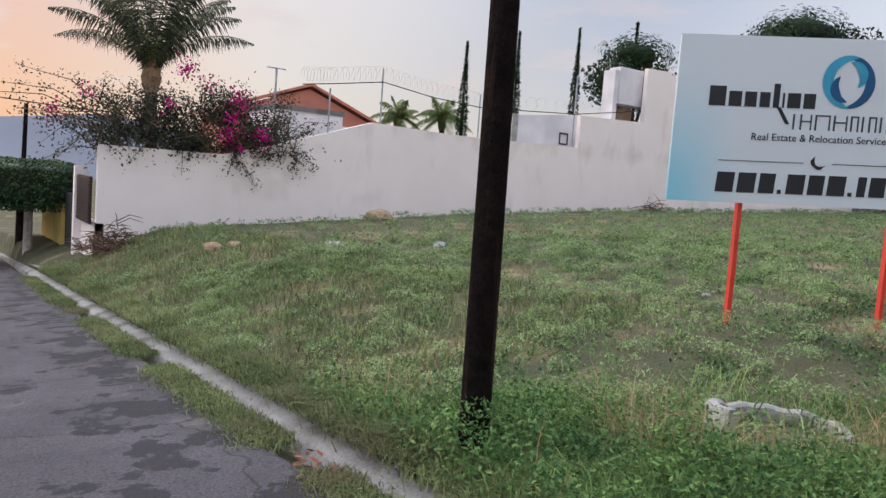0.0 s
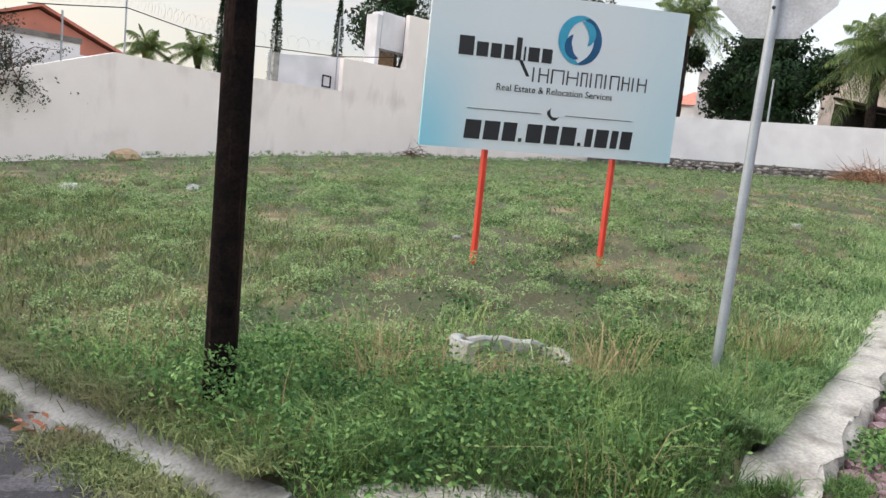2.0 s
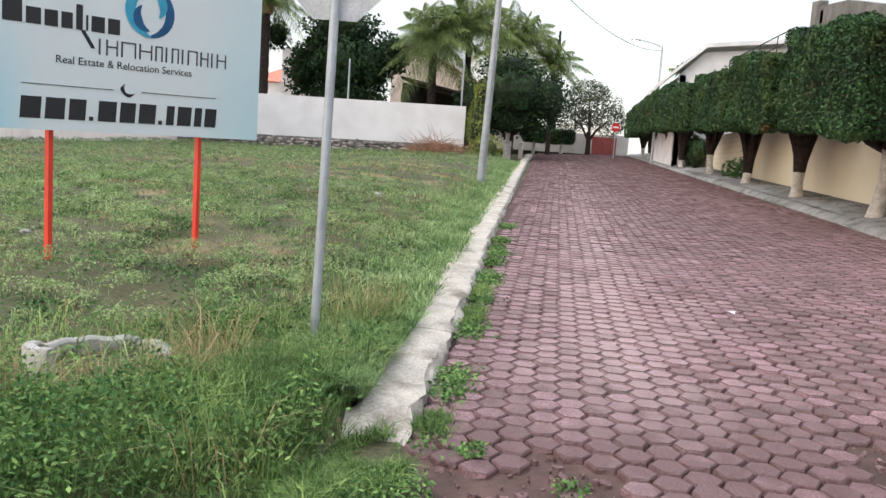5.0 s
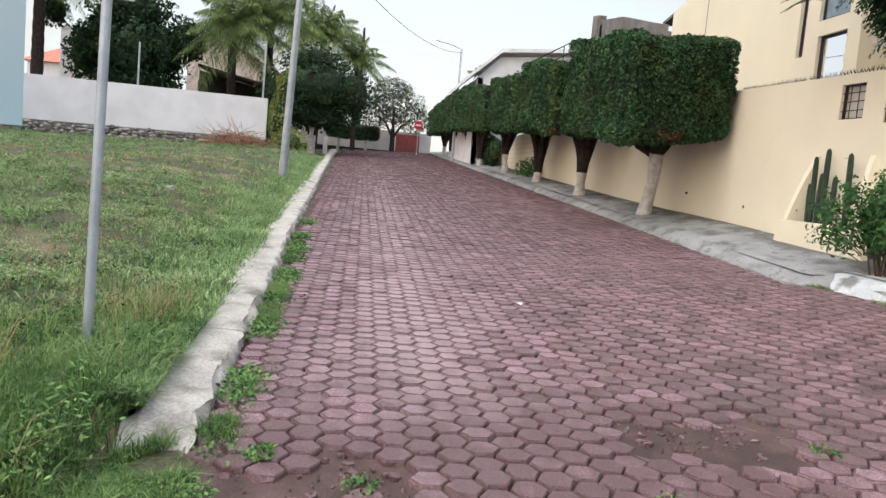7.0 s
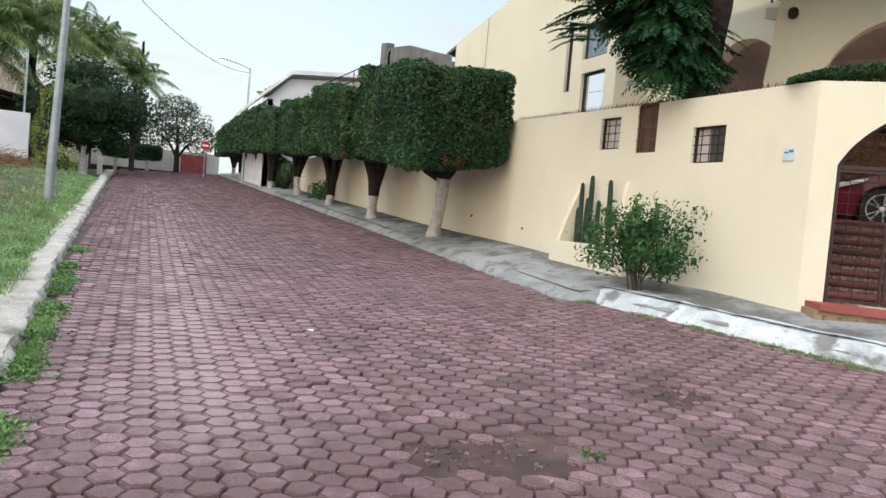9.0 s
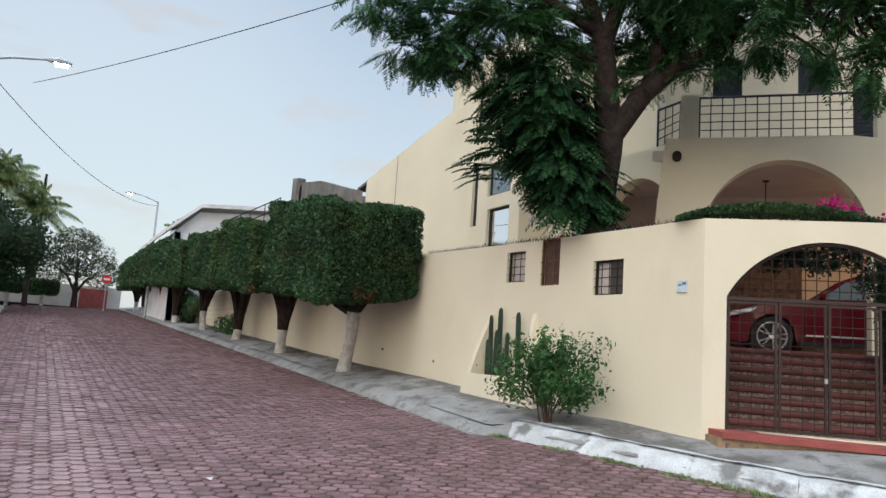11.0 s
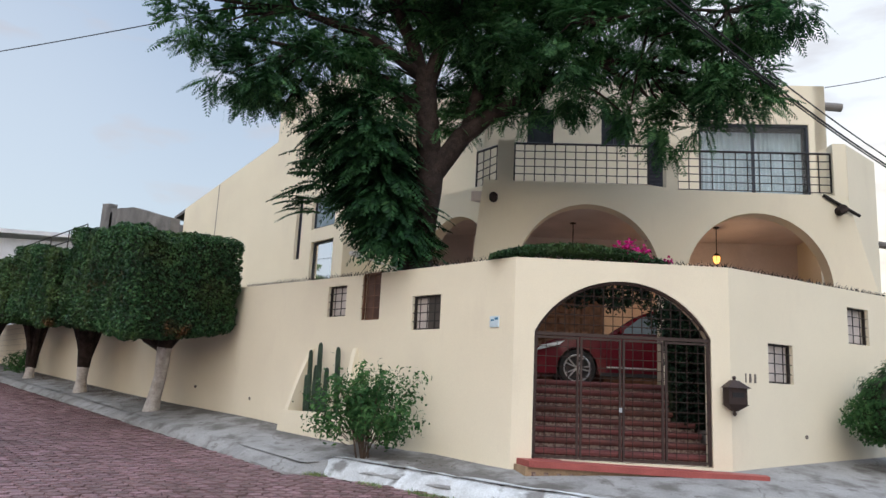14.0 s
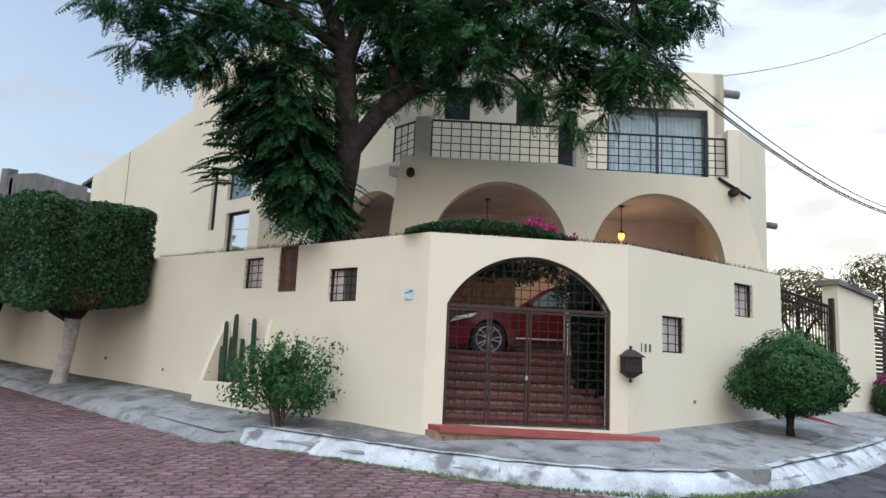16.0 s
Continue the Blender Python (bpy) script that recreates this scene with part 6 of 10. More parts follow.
# gate
def gate():
    t = thing("iron_gate", bp(1.47, 1.05), "brown iron gate of welded square grid in an arched opening", "gate")
    og = t.location
    D = -0.05
    R_ = (1.19 ** 2 + 0.73 ** 2) / (2 * 0.73)

    def head(u):
        """Height of the arch above u."""
        return 3.45 - R_ + math.sqrt(max(0.0, R_ ** 2 - (u - 1.47) ** 2))
    TR = 2.70
    mb = MB(og)
    path = [bp(0.30, 1.06, D)] + [bp(0.30 + 2.34 * k / 28, head(0.30 + 2.34 * k / 28) - 0.02, D) for k in range(29)] + [bp(2.64, 1.06, D)]
    mb.tube(path, 0.025, 6)
    part("arch_frame", mb, M["rust_metal"], t)
    part("transom", bx(MB(og), bp, 0.28, TR - 0.022, 2.66, TR + 0.022, D + 0.02, D - 0.02), M["rust_metal"], t)
    fan = bpy.data.objects.new("fanlight", None)
    scene.collection.objects.link(fan)
    fan.parent = t
    du = 0.131
    k = 0
    while 0.30 + k * du < 2.64:
        u = 0.30 + k * du
        if head(u) > TR + 0.05:
            part("bar", MB(og).bar(bp(u, TR, D), bp(u, head(u) - 0.02, D), 0.009), M["rust_metal"], fan)
        k += 1
    for z in (2.84, 2.97, 3.10, 3.23, 3.35):
        q = min(1.17, math.sqrt(max(0.0, R_ ** 2 - (z - 3.45 + R_) ** 2)))
        part("bar", MB(og).bar(bp(1.47 - q, z, D), bp(1.47 + q, z, D), 0.009), M["rust_metal"], fan)
    for name, u0, u1 in (("side_panel", 0.30, 0.89), ("door_leaf", 0.91, 1.46), ("door_leaf", 1.48, 2.03), ("side_panel", 2.05, 2.64)):
        leaf = bpy.data.objects.new(name, None)
        scene.collection.objects.link(leaf)
        leaf.parent = t
        mb = MB(og)
        frame_ring(mb, bp, u0, 1.08, u1, TR - 0.035, 0.028, D + 0.016, D - 0.016)
        part("leaf_frame", mb, M["rust_metal"], leaf)
        for k in range(1, 4):
            u = u0 + (u1 - u0) * k / 4
            part("bar", MB(og).bar(bp(u, 1.1, D), bp(u, TR - 0.05, D), 0.007), M["rust_metal"], leaf)
        for k in range(1, 12):
            z = 1.08 + (TR - 1.12) * k / 12
            part("bar", MB(og).bar(bp(u0 + 0.02, z, D + 0.006), bp(u1 - 0.02, z, D + 0.006), 0.007), M["rust_metal"], leaf)
    part("lock_plate", bx(MB(og), bp, 1.43, 1.70, 1.47, 1.76, D + 0.03, D + 0.015), M["galv"], t, "small steel lock plate")


gate()

# red painted step in front of the gate
t = thing("entrance_step", bp(1.6, 0.85, 0.2), "red painted entrance step on a tan stone base", "step")
og = t.location


def step_slab(mb, u0, u1, d, z0, z1, tilt=0.06):
    mb.add([bp(u, z - tilt * (u / 3.4), q) for z in (z0, z1) for u, q in ((u0, -0.24), (u1, -0.24 + (0.35 if u1 > 3 else 0)), (u1 - 0.08, d), (u0 + 0.18, d))], [(0, 3, 2, 1), (4, 5, 6, 7), (0, 1, 5, 4), (1, 2, 6, 5), (2, 3, 7, 6), (3, 0, 4, 7)])
    return mb


fix_normals(part("step_base", step_slab(MB(og), -0.02, 3.28, 0.36, 0.62, 0.985), M["tan_stone"], t))
fix_normals(part("tread", step_slab(MB(og), 0.02, 3.30, 0.41, 0.985, 1.062), M["red_sill"], t, "red painted tread"))


for k in range(19):
    u = 0.24 + k * 0.158
    z = 0.90 - 0.06 * (u / 3.4)
    part("inset_tile", bx(MB(og), bp, u, z - 0.026, u + 0.05, z + 0.026, 0.358, 0.366), M["tread_pattern"], t)


# stairs behind the gate
def stairs():
    t = thing("stairs", bp(1.3, 1.0, -0.5), "steep red brick stairs with patterned tile risers", "stairs")
    og = t.location
    n, rise, going = 8, (FLOOR - 1.05) / 8, 0.23
    for k in range(n):
        st = bpy.data.objects.new("step", None)
        scene.collection.objects.link(st)
        st.parent = t
        d0 = -0.32 - k * going
        z0 = 1.05 + k * rise
        uR = 2.80 - 0.012 * k
        part("riser", bx(MB(og), bp, 0.05, 0.6, uR, z0 + rise - 0.085, d0, d0 - 0.12), M["tread_pattern"], st)
        mb = MB(og)
        prof = [(d0 - going - 0.02, z0 + rise), (d0 + 0.01, z0 + rise), (d0 + 0.035, z0 + rise - 0.012), (d0 + 0.045, z0 + rise - 0.04), (d0 + 0.035, z0 + rise - 0.072), (d0 + 0.01, z0 + rise - 0.085), (d0 - going - 0.02, z0 + rise - 0.085)]
        m = len(prof)
        mb.add([bp(u, z, d) for u in (0.05, uR) for d, z in prof], [tuple(range(m)), tuple(2 * m - 1 - i for i in range(m))] + [(i, (i + 1) % m, (i + 1) % m + m, i + m) for i in range(m)])
        fix_normals(part("brick_tread", mb, M["brick_step"], st, "rounded red brick tread"))
    for u, nm in ((-0.02, "side_wall"),):
        part(nm, bx(MB(og), bp, -0.1, 0.6, 0.05, 3.0, -0.26, -2.2), M["cream"], t)
    part("planter_wall", bx(MB(og), bp, 2.84, 0.6, 3.2, 1.5, -0.26, -2.1), M["stone"], t)


stairs()

# planting inside the gate; the gateway's shade is darkened into its leaf colour
M["gateway_shade_leaf"] = leaf_mat("shaded_gateway_leaves", (0.020, 0.050, 0.030), (0.010, 0.026, 0.017), rnd=0.4, trans=0.1)
PP, NN = [], []
rg = np.random.default_rng(61)
t = thing("climbing_plant", bp(2.4, 1.5, -0.9), "dark green climbing plant hanging behind the gate", "plant")
og = np.array(t.location)
for k in range(7000):
    u = 2.42 + 0.62 * rg.random()
    z = 1.5 + 1.75 * rg.random()
    PP.append(np.array(bp(u - 0.05 + 0.16 * (3.1 - z) / 1.5, z, -0.95 - 0.5 * rg.random())) - og)
leaf_cloud("foliage", np.array(PP), 0.085, M["gateway_shade_leaf"], t, 61, 2.6, up=-0.5)
mb = MB(og)
for k in range(9):
    u = 2.46 + 0.06 * k
    mb.tube([bp(u + 0.12, 1.45, -1.25), bp(u + 0.04, 2.4, -1.25), bp(u, 3.4, -1.2)], 0.075, 7)
part("inner_growth", mb, M["hedge_core"], t)
t = thing("hanging_vine", bp(1.4, 3.3, -0.5), "dark vine hanging at the top of the gateway", "vine")
og = np.array(t.location)
PP = []
for k in range(3600):
    u = rg.uniform(0.3, 3.0)
    low = 3.30 - 0.18 * abs(math.sin(u * 5.1)) * rg.random() - 0.05 * rg.random() - (0.45 * rg.random() if u > 2.0 else 0)
    PP.append(np.array(bp(u, low + 0.3 * rg.random(), -0.45 - 0.5 * rg.random())) - og)
leaf_cloud("foliage", np.array(PP), 0.075, M["gateway_shade_leaf"], t, 62, 2.0, up=-0.3)

# hedge and bougainvillea on top of the wall
t = thing("wall_top_hedge", bp(1.0, TOP, -0.3), "low green hedge trailing along the wall top with pink flowers", "hedge")
og = np.array(t.location)
P = []
for k in range(7000):
    u = rg.uniform(-0.35, 2.1)
    hh = 0.30 * math.sin(math.pi * min(1, max(0, (u + 0.42) / 2.6))) ** 0.6
    q = rg.uniform(-0.62, -0.02)
    P.append(np.array(bp(u, TOP - 0.03 + hh * (1 - 0.5 * abs(q + 0.3)) * (0.55 + 0.5 * rg.random()), q)) - og)
leaf_cloud("foliage", np.array(P), 0.05, M["hedge"], t, 63, 1.8, up=0.5)
P = []
for cu, cz, r, n in ((1.58, 3.98, 0.11, 130), (1.76, 3.92, 0.10, 110), (1.92, 3.83, 0.06, 50), (2.15, 3.80, 0.05, 45)):
    for k in range(n):
        P.append(np.array(bp(cu, cz, -0.25)) - og + rg.normal(0, r * 0.6, 3))
fl = leaf_cloud("flower_cluster", np.array(P), 0.05, M["magenta"], t, 64, 1.2, up=0.4)
fl["label"], fl["kind"] = "magenta bougainvillea flowers", "stuff"


# mailbox
def mailbox():
    c = v3(C2, 2.0)
    nrm = (NB + NC).normalized()
    side = Vector((-nrm.y, nrm.x, 0))
    t = thing("mailbox", c + nrm * 0.02, "ornate dark brown cast iron mailbox on the wall", "mailbox")

    def q(u, z, d):
        return side * u + nrm * d + Vector((0, 0, z))
    part("body", bx(MB(), q, -0.14, -0.12, 0.14, 0.09, 0.0, 0.13), M["rust_metal"], t)
    mb = MB()
    mb.add([q(-0.18, 0.09, 0.0), q(0.18, 0.09, 0.0), q(0.18, 0.09, 0.17), q(-0.18, 0.09, 0.17), q(-0.05, 0.19, 0.02), q(0.05, 0.19, 0.02), q(0.05, 0.19, 0.08), q(-0.05, 0.19, 0.08)], [(0, 1, 5, 4), (1, 2, 6, 5), (2, 3, 7, 6), (3, 0, 4, 7), (4, 5, 6, 7), (3, 2, 1, 0)])
    part("lid", mb, M["rust_metal"], t)
    m = Matrix.Translation(q(0, 0.19, 0.05))
    part("finial", MB().lathe([(0.03, 0), (0.015, 0.015), (0.028, 0.035), (0.018, 0.055), (0.0, 0.06)], 10, m), M["rust_metal"], t, smooth=True)
    mb = MB()
    mb.add([q(-0.16, -0.12, 0.0), q(0.16, -0.12, 0.0), q(0.16, -0.12, 0.15), q(-0.16, -0.12, 0.15), q(-0.03, -0.21, 0.02), q(0.03, -0.21, 0.02), q(0.03, -0.21, 0.07), q(-0.03, -0.21, 0.07)], [(0, 4, 5, 1), (1, 5, 6, 2), (2, 6, 7, 3), (3, 7, 4, 0), (4, 7, 6, 5), (0, 1, 2, 3)])
    part("bracket", mb, M["rust_metal"], t)
    m = Matrix.Translation(q(0, -0.245, 0.045))
    part("drop_finial", MB().lathe([(0.0, -0.035), (0.02, -0.015), (0.028, 0.005), (0.014, 0.03), (0.02, 0.036)], 10, m), M["rust_metal"], t, smooth=True)
    part("slot_flap", bx(MB(), q, -0.09, -0.03, 0.09, 0.03, 0.13, 0.138), M["black_plastic"], t)


mailbox()


# balcony rails: welded square grids
def rail(u0, u1, z0, z1, nu, nz, pt=None, label=""):
    pt = pt or (lambda u, z, d=0.0: fp(u, z, 0.1 - d))
    t = bpy.data.objects.new("balcony_rail", None)
    scene.collection.objects.link(t)
    t.parent = house
    part("top_rail", MB(ho).bar(pt(u0, z1), pt(u1, z1), 0.035), M["dark_metal"], t)
    for k in range(nu + 1):
        u = u0 + (u1 - u0) * k / nu
        part("bar", MB(ho).bar(pt(u, z0), pt(u, z1), 0.015 if 0 < k < nu else 0.03), M["dark_metal"], t)
    for k in range(nz):
        z = z0 + (z1 - z0) * k / nz
        part("bar", MB(ho).bar(pt(u0, z), pt(u1, z), 0.015), M["dark_metal"], t)


rail(0.93, 3.52, 6.0, 6.78, 13, 5)
rail(4.07, 6.93, 5.93, 6.70, 13, 5)
rail(0.12, 0.88, 5.95, 6.78, 4, 5, lambda u, z, d=0.0: Vector((9.9 + u, -10.47, z - 0.12 * (u / 0.88) * (1 if z < 6.7 else 0.2))))
part("sloping_trim", MB(ho).bar((10.0, -10.44, 5.93), (10.82, -10.44, 5.74), 0.05), M["dark"], house)


def upt(u, z, d=0.0):
    return U0 + FU * u + FN * d + Vector((0, 0, z))


# upper windows and sliding door
def upper_window(name, u0, z0, u1, z1, panes, glass, fw=0.05):
    w = bpy.data.objects.new(name, None)
    scene.collection.objects.link(w)
    w.parent = house
    mb = MB(ho)
    frame_ring(mb, upt, u0, z0, u1, z1, fw, -0.04, -0.12)
    part("window_frame", mb, M["navy"], w)
    for k in range(panes):
        a, b = u0 + fw + (u1 - u0 - 2 * fw) * k / panes, u0 + fw + (u1 - u0 - 2 * fw) * (k + 1) / panes
        part("pane", bx(MB(ho), upt, a, z0 + fw, b, z1 - fw, -0.08, -0.085), glass, w)
        if k:
            part("mullion", bx(MB(ho), upt, a - 0.03, z0 + fw, a + 0.03, z1 - fw, -0.05, -0.11), M["navy"], w)
    return w


def clear_glass():
    m = bpy.data.materials.new("clear_pane")
    m.use_nodes = True
    nt = m.node_tree
    b = nt.nodes["Principled BSDF"]
    b.inputs["Base Color"].default_value = (0.75, 0.82, 0.86, 1)
    b.inputs["Roughness"].default_value, b.inputs["Transmission Weight"].default_value, b.inputs["IOR"].default_value = 0.02, 1.0, 1.3
    return m


M["clear"] = clear_glass()


def curtain(pt, u0, u1, z0, z1, d, parent, org, folds=16, seed=0):
    mb = MB(org)
    rr = random.Random(seed)
    n = folds * 6
    V = []
    for k in range(n + 1):
        u = u0 + (u1 - u0) * k / n
        w = 0.03 * math.sin(k / 6 * 2 * math.pi + 0.6 * math.sin(k * 0.21)) + 0.008 * rr.random()
        V += [pt(u, z0, d + w), pt(u, z1, d + w * 0.7)]
    mb.add(V, [(2 * k, 2 * k + 2, 2 * k + 3, 2 * k + 1) for k in range(n)])
    return part("curtain", mb, M["white_curtain"], parent, "pale sheer curtain", smooth=True)


def room_box(pt, u0, u1, z0, z1, d0, d1, name="room_lining"):
    """Walls of the room behind an opening."""
    mb = MB(ho)
    mb.add([pt(u, z, d) for d in (d0, d1) for u, z in ((u0, z0), (u1, z0), (u1, z1), (u0, z1))], [(4, 5, 6, 7), (0, 1, 5, 4), (1, 2, 6, 5), (2, 3, 7, 6), (3, 0, 4, 7)])
    return part(name, mb, M["shutter"], house)


w = upper_window("sliding_door", 5.05, 5.86, 7.45, 8.14, 2, M["clear"])
curtain(upt, 5.1, 7.40, 5.9, 8.05, -0.35, w, ho, 22, 3)
room_box(upt, 4.95, 7.55, 5.86, 8.3, -0.251, -3.0)
for pn in w.children:
    if pn.name.startswith("pane"):
        pn.visible_shadow = False
upper_window("upper_window", 2.90, 7.55, 3.52, 8.32, 2, M["glass"])
upper_window("upper_window", 1.23, 7.58, 1.82, 8.40, 1, M["glass"])
lv = bpy.data.objects.new("louvred_door", None)
scene.collection.objects.link(lv)
lv.parent = house
part("door_panel", bx(MB(ho), upt, 3.93, 5.6, 4.32, 7.94, -0.06, -0.10), M["navy"], lv)
for k in range(24):
    z = 5.72 + k * 0.09
    part("slat", MB(ho).add([upt(3.96, z, -0.055), upt(4.29, z, -0.055), upt(4.29, z + 0.06, -0.02), upt(3.96, z + 0.06, -0.02), upt(3.96, z + 0.012, -0.058), upt(4.29, z + 0.012, -0.058), upt(4.29, z + 0.07, -0.03), upt(3.96, z + 0.07, -0.03)], [(0, 1, 2, 3), (7, 6, 5, 4), (0, 4, 5, 1), (2, 6, 7, 3)]), M["navy"], lv)


# wing windows
def wpt(x, z, d=0.0):
    return Vector((x, -9.6 + d, z))


def wing_window(x0, z0, x1, z1, glass, curt=False, name="wing_window"):
    w = bpy.data.objects.new(name, None)
    scene.collection.objects.link(w)
    w.parent = house
    mb = MB(ho)
    frame_ring(mb, wpt, x0, z0, x1, z1, 0.05, -0.08, -0.16)
    part("window_frame", mb, M["navy"], w)
    pn = part("pane", bx(MB(ho), wpt, x0 + 0.05, z0 + 0.05, x1 - 0.05, z1 - 0.05, -0.11, -0.115), glass, w)
    if curt:
        pn.visible_shadow = False
        curtain(wpt, x0 + 0.05, x1 - 0.05, z0 + 0.05, z1, -0.25, w, ho, 8, 5)


wing_window(14.62, 4.2, 15.6, 5.3, M["clear"], True)
wing_window(14.62, 5.62, 15.65, 6.45, M["blue_glass"])
M["stained"] = mat("leaded_glass", (0.20, 0.22, 0.26), 0.2, col2=(0.10, 0.07, 0.10), scale=9, mix=(0.42, 0.58), fine_amt=0.2, fine=18, bump=0)
wing_window(16.12, 4.95, 16.4, 6.55, M["stained"], name="slit_window")
wing_window(16.12, 7.3, 16.4, 9.0, M["stained"], name="slit_window")
part("wall_groove", MB(ho).box((21.2, -9.604, 4.0), (21.23, -9.594, 7.78)), M["shutter"], house)


# porch lamps
def porch_lamp(u, ztop, zlamp, lit):
    p = fp(u, zlamp, 2.0)
    t = thing("porch_lantern", p, "hanging iron and glass porch lantern" + (", lit amber" if lit else ", unlit"), "lantern", "porch lanterns")
    part("chain", MB().tube([(0, 0, 0.12), (0, 0, ztop - zlamp)], 0.012, 6), M["dark_metal"], t)
    part("ceiling_rose", MB().lathe([(0.0, ztop - zlamp - 0.03), (0.06, ztop - zlamp - 0.02), (0.07, ztop - zlamp)], 12), M["dark_metal"], t)
    part("glass", MB().lathe([(0.03, -0.10), (0.075, -0.05), (0.085, 0.02), (0.05, 0.09)], 12), M["amber"] if lit else M["headlight"], t, smooth=True)
    part("cap", MB().lathe([(0.09, 0.06), (0.06, 0.10), (0.015, 0.14), (0.0, 0.14)], 12), M["dark_metal"], t)
    for k in range(6):
        a = k * math.pi / 3
        part("rib", MB().tube([(0.035 * math.cos(a), 0.035 * math.sin(a), -0.11), (0.085 * math.cos(a), 0.085 * math.sin(a), -0.05), (0.095 * math.cos(a), 0.095 * math.sin(a), 0.03), (0.06 * math.cos(a), 0.06 * math.sin(a), 0.1)], 0.006, 5), M["dark_metal"], t)
    part("foot", MB().lathe([(0.0, -0.16), (0.02, -0.13), (0.04, -0.10)], 10), M["dark_metal"], t)
    return p


porch_lamp(2.27, BALC - 0.2, 5.0, False)
lp = porch_lamp(5.31, BALC - 0.2, 4.95, True)
li = new("porch_light", bpy.data.lights.new("porch_light", "POINT"))
li.data.energy, li.data.color, li.data.shadow_soft_size = 14.0, (1.0, 0.58, 0.26), 0.10
li.location = lp + Vector((0, 0, -0.22))


# carved wooden door on the porch's back wall
def dpt(u, z, d=0.0):
    return F0 + FU * u - FN * 3.54 + FN * d + Vector((0, 0, z))


t = thing("carved_door", dpt(2.3, FLOOR, 0.03), "large carved brown wooden panelled door at the porch back", "door")
og = t.location
part("door_panel", bx(MB(og), dpt, 1.5, FLOOR, 3.15, 4.7, 0.0, 0.05), M["wood"], t)
for i in range(6):
    for j in range(9):
        u, z = 1.54 + i * 0.265, FLOOR + 0.08 + j * 0.265
        mb = MB(og)
        mb.add([dpt(u, z, 0.05), dpt(u + 0.22, z, 0.05), dpt(u + 0.22, z + 0.22, 0.05), dpt(u, z + 0.22, 0.05), dpt(u + 0.05, z + 0.05, 0.085), dpt(u + 0.17, z + 0.05, 0.085), dpt(u + 0.17, z + 0.17, 0.085), dpt(u + 0.05, z + 0.17, 0.085)], [(0, 1, 5, 4), (1, 2, 6, 5), (2, 3, 7, 6), (3, 0, 4, 7), (4, 5, 6, 7)])
        part("carved_panel", mb, M["wood"], t)


